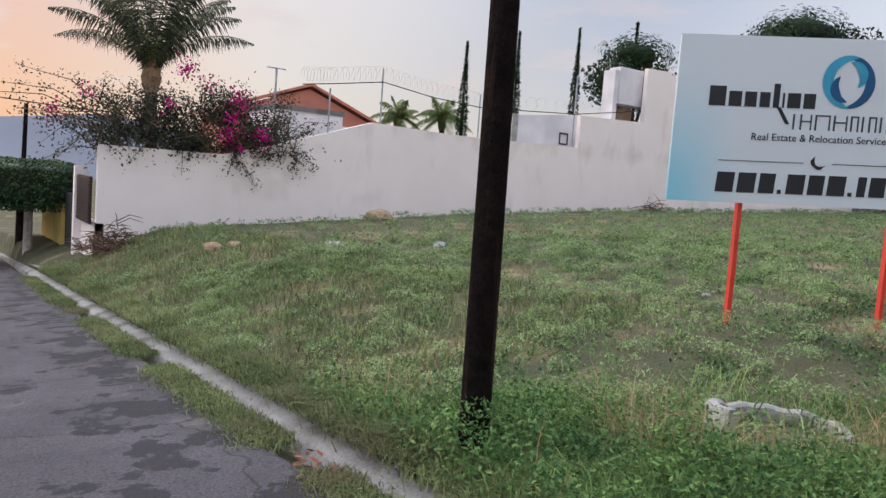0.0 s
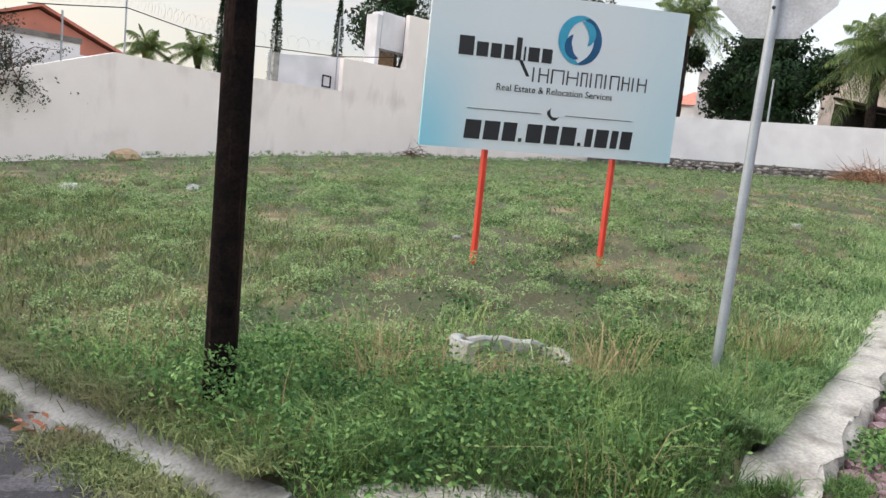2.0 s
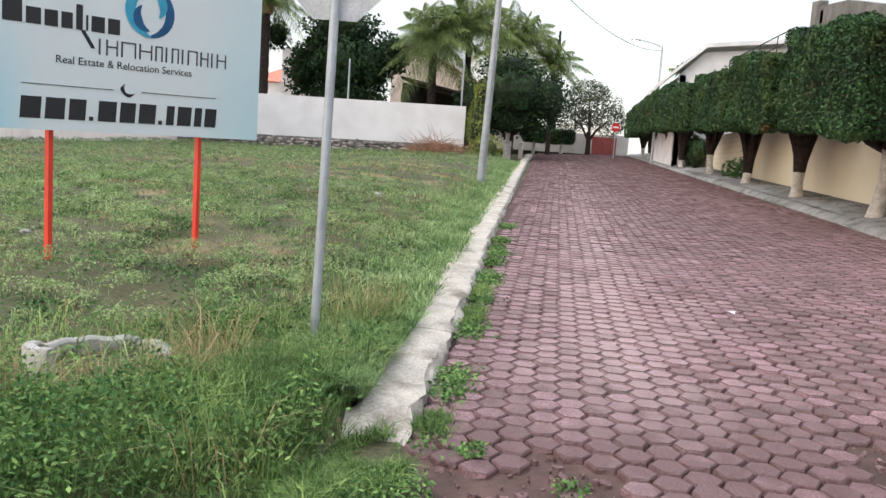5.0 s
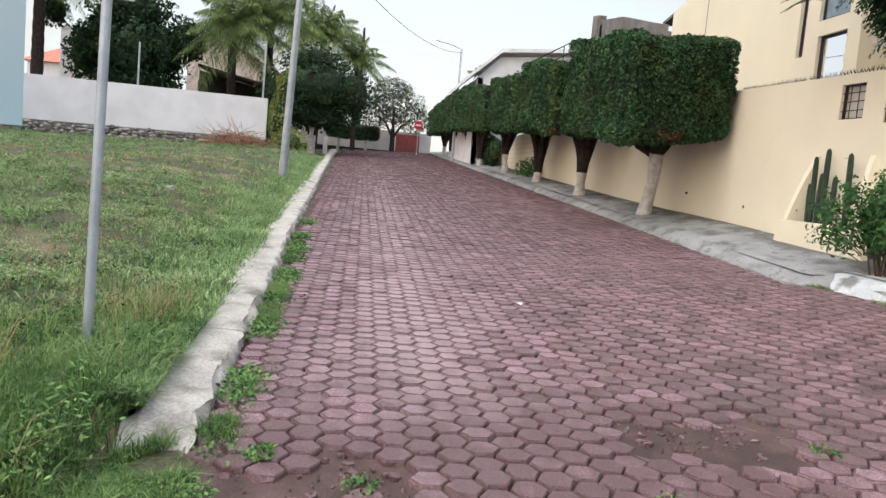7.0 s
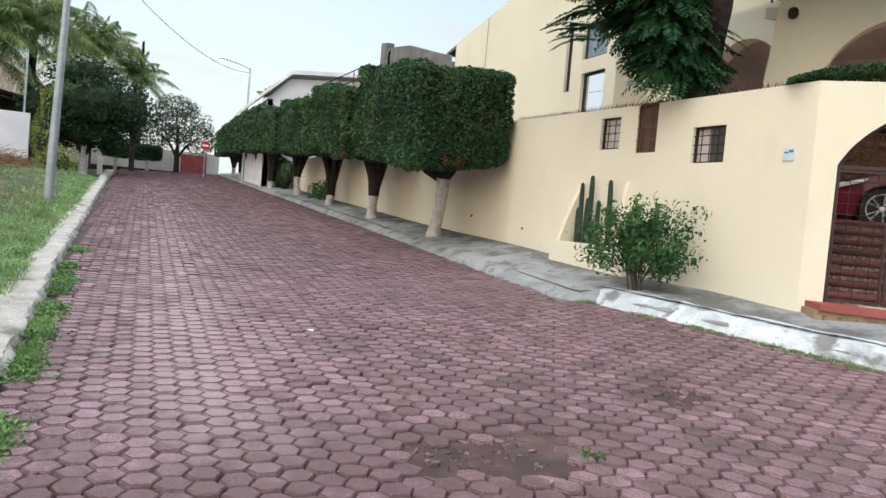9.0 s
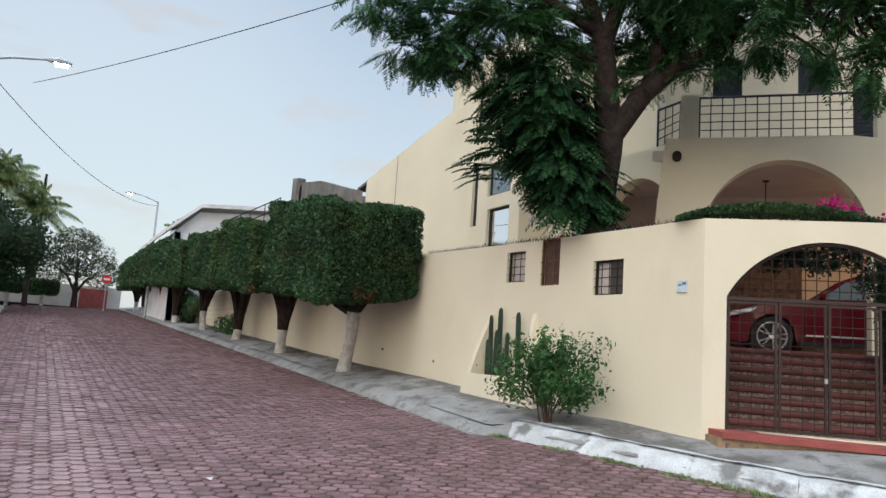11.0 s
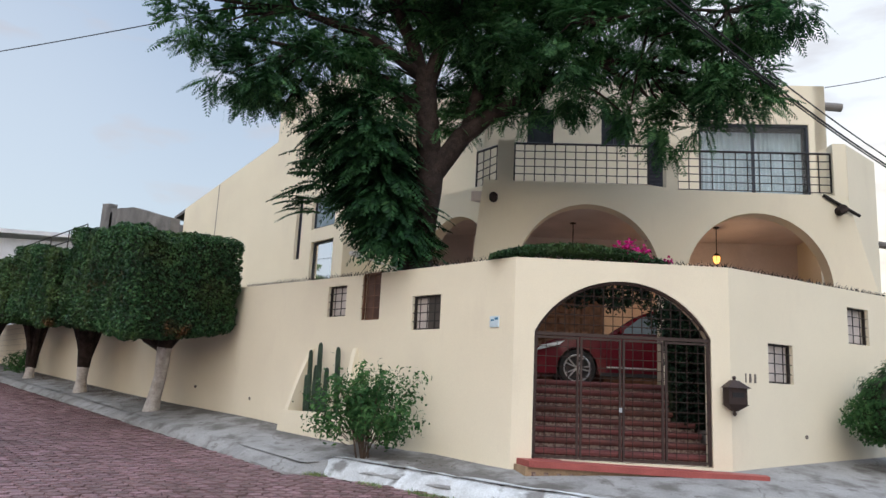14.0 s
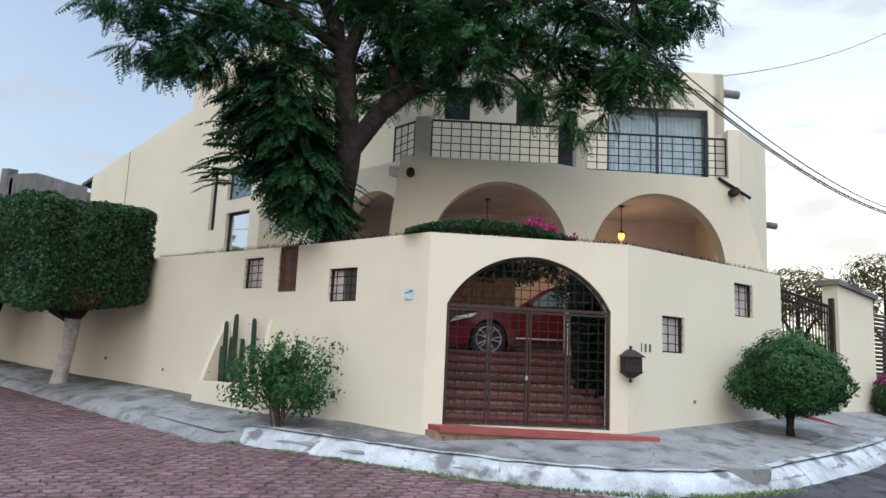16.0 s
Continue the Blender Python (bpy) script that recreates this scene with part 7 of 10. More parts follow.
# the parked car
def car():
    c0 = fp(2.32, FLOOR, 1.15)
    t = thing("car", c0, "dark red parked hatchback car with alloy wheels in the porch", "car")

    def q(x, z, d):
        """x back from the front axle, d inwards from the near side."""
        return FU * x * 1.04 - FN * d + Vector((0, 0, z * 1.04))
    Wd = 1.78
    # section stations along the car: x, sill z, waist z, roof z, inset of roof
    def archpts(cx):
        return [(cx - 0.38 * math.cos(a), 0.33 + 0.40 * math.sin(a)) for a in [math.pi * k / 10 for k in range(11)]]
    side = [(-0.88, 0.40), (-0.80, 0.22), (-0.40, 0.21)] + archpts(0.0) + [(0.42, 0.21), (2.18, 0.21)] + archpts(2.6) + [(3.02, 0.22), (3.38, 0.30), (3.45, 0.62), (3.40, 0.98), (2.6, 1.03), (1.5, 1.00), (0.55, 0.97), (0.1, 0.95), (-0.45, 0.86), (-0.78, 0.72), (-0.88, 0.58)]
    mb = MB()
    n = len(side)
    for d0, d1, bul in ((0.0, Wd, 0),):
        V = []
        for d in (0.06, 0.0, Wd, Wd - 0.06):
            edge = d in (0.06, Wd - 0.06)
            for x, z in side:
                zz = z
                if edge and z > 0.8:
                    zz = z + 0.03
                tap = 0.14 * max(0.0, (-0.3 - x)) / 0.58 + 0.10 * max(0.0, x - 2.9) / 0.55
                dd = d + tap if d < 0.5 else d - tap
                V.append(q(x, zz, dd))
        F = []
        for r in range(3):
            for k in range(n):
                k2 = (k + 1) % n
                F.append((r * n + k, r * n + k2, (r + 1) * n + k2, (r + 1) * n + k))
        mb.add(V, F)
        bm = bmesh.new()
        vs = [bm.verts.new((x, z, 0)) for x, z in side]
        for k in range(n):
            bm.edges.new((vs[k], vs[(k + 1) % n]))
        bmesh.ops.triangle_fill(bm, use_beauty=True, edges=bm.edges[:])
        bm.verts.index_update()
        tri = [[v.index for v in f.verts] for f in bm.faces]
        bm.free()
        mb.f += [tuple(i for i in f) for f in tri] + [tuple(i + 3 * n for i in f) for f in tri]
    body = part("body", mb, M["car_red"], t)
    fix_normals(body)
    smooth_mesh(body.data, 35)
    # cabin
    cab = [(0.55, 0.97), (1.18, 1.40), (1.45, 1.50), (2.2, 1.53), (2.9, 1.46), (3.32, 1.05)]
    mb = MB()
    V = []
    for x, z in cab:
        ins = 0.05 + 0.20 * (z - 0.97) / 0.56
        V += [q(x, z, ins), q(x, z + (0.02 if z > 1.3 else 0), Wd / 2), q(x, z, Wd - ins)]
    F = []
    for k in range(len(cab) - 1):
        F += [(3 * k, 3 * k + 1, 3 * k + 4, 3 * k + 3), (3 * k + 1, 3 * k + 2, 3 * k + 5, 3 * k + 4)]
    F += [tuple(3 * k for k in range(len(cab))), tuple(3 * k + 2 for k in reversed(range(len(cab))))]
    mb.add(V, F)
    roof = part("cabin", mb, M["car_red"], t)
    fix_normals(roof)
    smooth_mesh(roof.data, 30)

    def glassy(name, pts, m=None):
        mb = MB()
        V = []
        for x, z in pts:
            ins = 0.05 + 0.20 * (z - 0.97) / 0.56 - 0.012
            V.append(q(x, z, ins))
        for x, z in pts:
            ins = 0.05 + 0.20 * (z - 0.97) / 0.56 - 0.004
            V.append(q(x, z, ins))
        k = len(pts)
        mb.add(V, [tuple(range(k)), tuple(reversed(range(k, 2 * k)))] + [(i, (i + 1) % k, (i + 1) % k + k, i + k) for i in range(k)])
        part(name, mb, m or M["blue_glass"], t)
    glassy("front_window", [(0.80, 1.03), (1.22, 1.36), (1.48, 1.44), (1.72, 1.46), (1.72, 1.04)])
    glassy("rear_window", [(1.80, 1.04), (1.80, 1.46), (2.25, 1.46), (2.75, 1.38), (2.95, 1.08)])
    mb = MB()
    mb.add([q(0.57, 0.985, 0.10), q(1.16, 1.395, 0.26), q(1.16, 1.395, Wd - 0.26), q(0.57, 0.985, Wd - 0.10), q(0.565, 0.995, 0.10), q(1.155, 1.405, 0.26), q(1.155, 1.405, Wd - 0.26), q(0.565, 0.995, Wd - 0.10)], [(0, 1, 2, 3), (4, 7, 6, 5)])
    part("windscreen", mb, M["blue_glass"], t)
    for x, d in ((0.0, 0.02), (2.6, 0.02), (0.0, Wd - 0.2), (2.6, Wd - 0.2)):
        wh = bpy.data.objects.new("wheel", None)
        scene.collection.objects.link(wh)
        wh.parent = t
        c = q(x, 0.33, d)
        ax = FN.to_track_quat("Z", "Y").to_matrix().to_4x4()
        m = Matrix.Translation(c) @ ax @ Matrix.Diagonal((1.12, 1.12, 1.0, 1.0))
        part("tyre", MB().lathe([(0.235, -0.18), (0.315, -0.18), (0.335, -0.14), (0.335, -0.03), (0.315, 0.0), (0.245, 0.005), (0.235, -0.02)], 28, m), M["rubber"], wh, smooth=True)
        part("rim", MB().lathe([(0.245, -0.0), (0.235, 0.004), (0.222, -0.01), (0.215, -0.06)], 28, m), M["alloy"], wh, smooth=True)
        part("hub", MB().lathe([(0.0, -0.002), (0.04, -0.005), (0.055, -0.03)], 16, m), M["alloy"], wh)
        # black disc stands in for the shade behind the spokes
        part("brake_shadow_disc", MB().lathe([(0.0, -0.09), (0.22, -0.09)], 20, m), M["black_plastic"], wh)
        for k in range(10):
            a = 2 * math.pi * (k // 2) / 5 + (0.20 if k % 2 else -0.20)
            a0 = 2 * math.pi * (k // 2) / 5 + (0.10 if k % 2 else -0.10)
            part("spoke", MB().bar(m @ Vector((0.045 * math.cos(a0), 0.045 * math.sin(a0), -0.018)), m @ Vector((0.228 * math.cos(a), 0.228 * math.sin(a), -0.016)), 0.022), M["alloy"], wh)
    mb = MB()
    mb.add([q(-0.70, 0.74, 0.03), q(-0.25, 0.84, -0.005), q(-0.35, 0.76, -0.008), q(-0.80, 0.64, 0.06), q(-0.70, 0.755, 0.10), q(-0.25, 0.855, 0.06)], [(0, 1, 2, 3), (0, 4, 5, 1)])
    part("headlight", mb, M["headlight"], t)
    part("sill_trim", bx(MB(), q, 0.45, 0.20, 2.15, 0.27, -0.012, 0.05), M["black_plastic"], t)
    part("door_strip", bx(MB(), q, 0.55, 0.36, 2.1, 0.385, -0.014, 0.02), M["alloy"], t)
    part("door_handle", bx(MB(), q, 1.50, 0.86, 1.68, 0.885, -0.03, 0.01), M["alloy"], t)
    for x in (0.55, 1.76):
        part("door_gap", bx(MB(), q, x, 0.30, x + 0.008, 0.96, -0.003, 0.01), M["black_plastic"], t)
    part("wing_mirror", MB().tube([q(0.78, 1.02, 0.03), q(0.80, 1.05, -0.10), q(0.82, 1.06, -0.17)], [0.03, 0.06, 0.045], 8), M["car_red"], t, smooth=True)


car()

# ---- things on the lot ----
def concrete_ring():
    c = Vector((4.28, 2.55, 0))
    z = lot(c.x, c.y)
    t = thing("well_ring", (c.x, c.y, z - 0.10), "broken concrete well ring half sunk in the weeds", "concrete ring")
    rr = random.Random(3)
    R, w = 0.385, 0.04
    for name, a0, a1, h0, tilt in (("ring_segment", 1.75, 3.0, 0.28, -0.12), ("ring_segment", -0.05, 1.55, 0.215, 0.0), ("ring_segment", -1.35, -0.1, 0.215, 0.02), ("ring_segment", 3.7, 4.3, 0.10, 0.0)):
        n = 14
        V = []
        for k in range(n + 1):
            a = a0 + (a1 - a0) * k / n
            h = h0 + 0.02 * noise.noise(Vector((a * 3, h0, 0))) + tilt * (0.5 - k / n) * 0.6
            for r, q in ((R - w, -0.2), (R - w, h - 0.015), (R - w + 0.015, h), (R + w - 0.015, h), (R + w, h - 0.02), (R + w, -0.2)):
                V.append((r * math.cos(a), r * math.sin(a), q))
        F = []
        for k in range(n):
            for j in range(5):
                F.append((k * 6 + j, k * 6 + j + 1, (k + 1) * 6 + j + 1, (k + 1) * 6 + j))
        F += [tuple(range(6)), tuple(n * 6 + j for j in reversed(range(6)))]
        ob = part(name, MB().add(V, F), M["concrete_pale"], t, smooth=True)
        fix_normals(ob)


M["concrete_pale"] = mat("weathered_pale_concrete", (0.40, 0.40, 0.38), 0.9, col2=(0.28, 0.28, 0.27), scale=5, bump=0.5, bump_scale=30, stain=(0.14, 0.14, 0.12), stain_scale=4, stain_range=(0.58, 0.7))
concrete_ring()
M["dry_frond"] = mat("dry_palm_fronds", (0.27, 0.15, 0.085), 0.9, col2=(0.16, 0.085, 0.05), scale=4, rnd=0.4)
M["twig"] = mat("dry_twigs", (0.17, 0.10, 0.065), 0.9, col2=(0.09, 0.055, 0.04), scale=5, rnd=0.4)


def brush_pile(name, x, y, sx, sy, h, n, material, label, seed, ln=0.9, zf=None):
    z = (zf or lot)(x, y)
    t = thing(name, (x, y, z), label, "brush pile")
    rr = random.Random(seed)
    mb = MB()
    for k in range(n):
        a = rr.uniform(0, 6.28)
        r = rr.random() ** 0.7
        p = Vector((sx * r * math.cos(a), sy * r * math.sin(a), h * (1 - r) * rr.random()))
        d = Vector((rr.gauss(0, 1), rr.gauss(0, 1), rr.gauss(0, 0.35))).normalized() * ln * rr.uniform(0.3, 1)
        m = p + d * 0.5 + Vector((0, 0, rr.uniform(0, 0.15)))
        mb.tube([p, m, p + d], [0.014, 0.011, 0.004], 4)
    ob = part("dry_brush", mb, material, t)
    ob["kind"] = "stuff"
    return t


brush_pile("brush_pile", 3.7, 20.4, 0.9, 0.6, 0.9, 260, M["twig"], "dark pile of cut branches by the white wall", 5, 0.7)
brush_pile("brush_pile", 24.3, 20.9, 0.9, 0.5, 0.55, 90, M["twig"], "reddish dry brush below the white wall", 6, 0.9)
brush_pile("brush_pile", 38.4, 6.0, 2.4, 1.3, 0.75, 700, M["dry_frond"], "brown heap of dry palm fronds on the lot", 7, 1.6)


def rock(x, y, r, material, label, seed, zf=lot, squash=0.6):
    rg = random.Random(seed)
    mb = MB()
    V, F = [], []
    n, m = 9, 6
    for i in range(m + 1):
        a = math.pi * i / m
        for j in range(n):
            b = 2 * math.pi * j / n
            p = Vector((math.sin(a) * math.cos(b), math.sin(a) * math.sin(b), math.cos(a) * squash))
            k = 1 + 0.35 * noise.noise(p * 1.7 + Vector((seed, 0, 0)))
            V.append(p * r * k)
    for i in range(m):
        for j in range(n):
            j2 = (j + 1) % n
            F.append((i * n + j, i * n + j2, (i + 1) * n + j2, (i + 1) * n + j))
    ob = solid("rock", mb.add(V, F), material, label, "rock", "loose stones on the lot")
    ob.location = (x, y, zf(x, y) + r * squash * 0.35)
    return ob


rock(11.4, 20.6, 0.45, M["tan_stone"], "tan boulder at the foot of the white wall", 1)
rock(6.4, 13.2, 0.22, M["concrete_pale"], "grey broken stone in the grass", 2)
rock(4.7, 15.4, 0.24, M["tan_stone"], "tan stone in the grass", 3)
rock(5.0, 15.0, 0.16, M["tan_stone"], "small tan stone in the grass", 4)
rock(8.2, 12.3, 0.15, M["concrete_pale"], "grey broken stone in the grass", 5)
rock(15.0, 4.2, 0.11, M["concrete_pale"], "pale rubble lump in the grass", 6)
rock(7.6, 5.6, 0.06, M["concrete_pale"], "pale rubble lump in the grass", 7)
rock(14.2, 3.2, 0.10, M["concrete_pale"], "pale rubble lump in the grass", 8)
rock(15.3, 4.6, 0.09, M["concrete_pale"], "pale rubble lump in the grass", 9)

# litter
mb = MB().add([(7.42, -1.87, street(7.42, -1.87) + 0.012), (7.50, -1.90, street(7.5, -1.9) + 0.02), (7.53, -1.84, street(7.5, -1.84) + 0.012), (7.45, -1.81, street(7.45, -1.81) + 0.03)], [(0, 1, 2, 3), (3, 2, 1, 0)][:1])
solid("paper_scrap", mb, M["lamp_white"], "crumpled white scrap of paper on the paving", "litter")
rr = random.Random(41)
mb = MB()
for k in range(16):
    x, y = 1.94 + rr.gauss(0, 0.05), 4.2 + rr.gauss(0, 0.10)
    z = street(x, y) + 0.02 + 0.03 * rr.random()
    a = rr.uniform(0, 6.28)
    d, e = Vector((math.cos(a), math.sin(a), rr.uniform(-0.3, 0.3))) * 0.042, Vector((-math.sin(a), math.cos(a), rr.uniform(-0.3, 0.3))) * 0.02
    p = Vector((x, y, z))
    mb.add([p - d, p + e, p + d, p - e + Vector((0, 0, 0.012))], [(0, 1, 2, 3)])
M["dead_leaf"] = mat("dead_leaves", (0.26, 0.09, 0.04), 0.8, col2=(0.16, 0.06, 0.035), scale=12, rnd=0.3)
ob = solid("dead_leaves", mb, M["dead_leaf"], "orange-brown dead leaves in the gutter", "leaves", kind="stuff")

# rubble base of the far white wall, stones as parts
east = bpy.data.objects["wall_east"]
rr = random.Random(17)
y = 5.15
while y < 21.5:
    z = lot(41.6, y) - 0.1
    while z < 2.60 - 0.007 * (y - 5):
        w, h = rr.uniform(0.18, 0.42), rr.uniform(0.12, 0.2)
        bm = bmesh.new()
        bmesh.ops.create_icosphere(bm, subdivisions=1, radius=0.5)
        for q in bm.verts:
            q.co = Vector((q.co.x * 0.2, q.co.y * w * 1.2 * (1 + rr.uniform(-0.15, 0.15)), q.co.z * h * 1.2 * (1 + rr.uniform(-0.15, 0.15))))
        me = bpy.data.meshes.new("stone")
        bm.to_mesh(me)
        bm.free()
        me.materials.append(M["stone"])
        st = new("stone", me)
        st.location = (41.74, y + w / 2 + rr.uniform(-0.1, 0.1), z + h / 2)
        st.parent = east
        z += h
    y += 0.36
mb = MB()
panel(mb, [(5.1, 1.4), (22, 1.4), (22, 2.62), (5.1, 2.75)], [], Vector((41.82, 0, 0)), (0, 1, 0), (-1, 0, 0), 0.2)
solid("wall_east_base", mb, M["concrete"], "dark mortar base below the white wall", "wall", kind="structure")


# ---- palms, cypresses and background trees ----
def palm(x, y, zb, zc, L, n, seed, label, r=0.16, skirt=True, material=None, low=-0.30, leaflet=0.21, sag=0.55):
    t = thing("palm_tree", (x, y, zb), label, "palm tree")
    rr = random.Random(seed)
    H = zc - zb
    lx, ly = rr.uniform(-0.2, 0.2), rr.uniform(-0.2, 0.2)
    mb = MB()
    path, rad = [], []
    for k in range(24):
        f = k / 23
        path.append((lx * f, ly * f, -0.3 + (H + 0.3) * f))
        rad.append(r * (1.2 - 0.3 * f) * (1.06 if k % 2 else 0.97))
    part("trunk", mb.tube(path, rad, 10), M["bark"], t)
    top = Vector((lx, ly, H))
    part("crownshaft", MB().tube([top - Vector((0, 0, 0.9)), top - Vector((0, 0, 0.4)), top + Vector((0, 0, 0.2))], [r * 1.1, r * 1.7, r * 0.8], 10), M["dry_palm"] if skirt else M["palm"], t)
    rows, stems = [], MB()
    for k in range(n):
        a = 2.399 * k + rr.uniform(-0.2, 0.2)
        el = 1.35 - (1.35 - low) * (k / n) + rr.uniform(-0.12, 0.12)
        d = Vector((math.cos(a) * math.cos(el), math.sin(a) * math.cos(el), math.sin(el)))
        ln = L * rr.uniform(0.8, 1.1)
        pts = []
        for j in range(15):
            f = j / 14
            p = top + d * ln * f
            p = p + Vector((0, 0, -ln * sag * f * f * (0.6 + 0.5 * math.cos(el))))
            pts.append(p)
        stems.tube(pts[::2], [0.028 - 0.003 * j for j in range(8)], 4)
        s = d.cross(Vector((0, 0, 1))).normalized()
        for j in range(1, 15):
            ax = (pts[j] - pts[j - 1]).normalized()
            for m in range(4):
                c = pts[j - 1].lerp(pts[j], m / 4)
                f = (j - 1 + m / 4) / 14
                ll = ln * leaflet * math.sin(math.pi * min(1, 0.16 + 0.8 * f)) * rr.uniform(0.8, 1.1)
                for sg in (-1, 1):
                    o_ = (s * sg * 0.9 + ax * 0.45 + Vector((0, 0, rr.uniform(-0.75, -0.15)))).normalized()
                    e = c + o_ * ll + Vector((0, 0, -0.45 * ll))
                    mid = c + o_ * ll * 0.5
                    rows.append([tuple(c - ax * 0.02), tuple(mid + ax * 0.034), tuple(e), tuple(mid - ax * 0.02)])
    mesh_from_arrays("crown", np.array(rows), 4, material or M["palm"], t, [(0, 1, 2, 3)])
    part("frond_ribs", stems, M["palm"], t)
    return t


M["dry_palm"] = mat("dry_palm_boots", (0.26, 0.16, 0.09), 0.9, col2=(0.16, 0.10, 0.06), scale=6, bump=0.6)
M["palm_dusk"] = leaf_mat("dusky_palm_leaflets", (0.085, 0.095, 0.055), (0.05, 0.065, 0.04))
palm(5.85, 26.2, -1.2, 4.95, 5.6, 23, 1, "tall feathery palm behind the bougainvillea wall", 0.20, material=M["palm_dusk"], low=0.80, leaflet=0.14, sag=0.50)
palm(47.6, 8.0, 3.0, 9.5, 4.0, 46, 2, "feathery palm with dry frond bases behind the white wall", 0.26, low=-0.75, leaflet=0.25)
palm(49.5, 6.1, 3.0, 10.6, 4.2, 44, 3, "tall feathery palm among street trees", 0.2, False)
palm(58.9, 3.6, 3.2, 11.4, 4.4, 44, 4, "tall drooping palm above the street trees", 0.2, False)
palm(59.6, 0.7, 3.2, 9.9, 3.2, 24, 5, "small far palm behind the street trees", 0.16, False)
palm(51.3, -8.2, 3.0, 8.0, 2.3, 20, 6, "far palm beside the street lamp", 0.18, False)
palm(24.8, 43.2, 0.0, 6.1, 2.2, 18, 7, "far palm behind the white wall", 0.18, False)
palm(27.4, 41.5, 0.0, 6.3, 2.3, 18, 8, "far palm behind the white wall", 0.18, False)
palm(45.0, 18.2, 2.5, 10.9, 3.4, 30, 9, "palm with brown trunk behind the billboard", 0.3)


def cypress(x, y, zb, zt, r, seed):
    t = thing("cypress_tree", (x, y, zb), "tall thin dark cypress behind the walls", "cypress", "far cypresses")
    rg = np.random.default_rng(seed)
    H = zt - zb
    n = 2600
    f = rg.random(n)
    rad = r * np.minimum(1, 3.2 * (1 - f)) * (0.25 + 0.75 * (1 - f)) * (0.7 + 0.4 * rg.random(n))
    a = rg.uniform(0, 2 * np.pi, n)
    P = np.stack([rad * np.cos(a), rad * np.sin(a), f * H], 1)
    leaf_cloud("foliage", P, 0.26, M["far_tree"], t, seed, 3.0, up=2.0)
    part("trunk", MB().tube([(0, 0, -0.2), (0, 0, H * 0.9)], [r * 0.45, 0.03], 8), M["hedge_core"], t)


cypress(27.0, 39.0, 0.0, 10.8, 0.55, 1)
cypress(29.3, 36.8, 0.0, 11.5, 0.55, 2)
cypress(33.3, 35.8, 0.0, 12.3, 0.55, 3)
cypress(33.6, 31.3, 0.0, 12.1, 0.5, 7)
cypress(73.9, 0.6, 3.0, 14.9, 1.0, 4)


def broad_tree(x, y, zb, blobs, seed, label, leaf=0.22, n=6000, material=None, trunk_r=0.2, white=False, core=0.7):
    """Trunk, limbs and a crown of leaf clumps; blobs are (dx, dy, z, rx, ry, rz)."""
    t = thing("tree", (x, y, zb), label, "tree")
    rg = np.random.default_rng(seed)
    rr = random.Random(seed)
    zc = min(b[2] - b[5] for b in blobs) - zb
    part("trunk", MB().tube([(0, 0, -0.3), (0.05, 0, zc * 0.5), (0.0, 0.05, zc + 0.3)], [trunk_r * 1.3, trunk_r, trunk_r * 0.9], 10), M["whitewash"] if white else M["bark"], t, smooth=True)
    PP, NN = [], []
    tot = sum(b[3] * b[4] + b[3] * b[5] for b in blobs)
    for b in blobs:
        c = (b[0], b[1], b[2] - zb)
        part("limb", MB().tube([(0, 0, max(0.2, zc * 0.7)), (b[0] * 0.4, b[1] * 0.4, zc + 0.5 * (c[2] - zc)), c], [trunk_r * 0.6, trunk_r * 0.4, trunk_r * 0.12], 7), M["bark"], t, smooth=True)
        P, Nn = blob_points(rg, c, b[3:6], int(n * (b[3] * b[4] + b[3] * b[5]) / tot), depth=0.16, rough=0.4, seed=seed)
        PP.append(P)
        NN.append(Nn)
        # dark blob painted as the shade within the clump
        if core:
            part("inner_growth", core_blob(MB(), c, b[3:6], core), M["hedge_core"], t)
    leaf_cloud("crown", np.concatenate(PP), leaf, material or M["far_tree"], t, seed, 1.9, normals=np.concatenate(NN) * 0.5)
    return t


broad_tree(47.5, 13.7, 3.0, [(0, 0, 7.4, 2.4, 2.5, 2.2), (0, -1.7, 7.4, 1.8, 1.3, 1.7), (0, 1.6, 8.0, 1.8, 1.5, 1.7), (0, -0.3, 5.3, 2.0, 2.5, 1.4), (0, 0.3, 9.7, 2.0, 2.5, 1.5), (0, -2.9, 8.3, 1.5, 1.0, 1.3), (0, 2.8, 7.0, 1.5, 1.1, 1.7), (0, 4.6, 9.2, 0.9, 0.8, 1.0)], 71, "dark bushy tree behind the white painted wall", 0.26, 15000)
broad_tree(47.0, 3.0, 2.5, [(0, -0.2, 6.2, 2.4, 2.6, 2.0), (-0.4, 1.8, 5.6, 1.7, 1.7, 1.7), (0, -2.2, 6.0, 1.6, 1.5, 1.7), (0.2, 0.2, 7.7, 1.7, 1.9, 1.1), (0.2, 0, 4.6, 1.9, 2.6, 1.0)], 72, "large dense street tree on a whitewashed trunk", 0.2, 11000, white=True)
broad_tree(52.5, 3.4, 2.8, [(0, 0, 5.8, 1.8, 2.0, 1.6), (0, -1.0, 5.2, 1.4, 1.4, 1.1)], 73, "dense street tree on a whitewashed trunk", 0.22, 5000, white=True)
M["sparse"] = leaf_mat("grey_green_leaves", (0.085, 0.095, 0.055), (0.055, 0.065, 0.038))
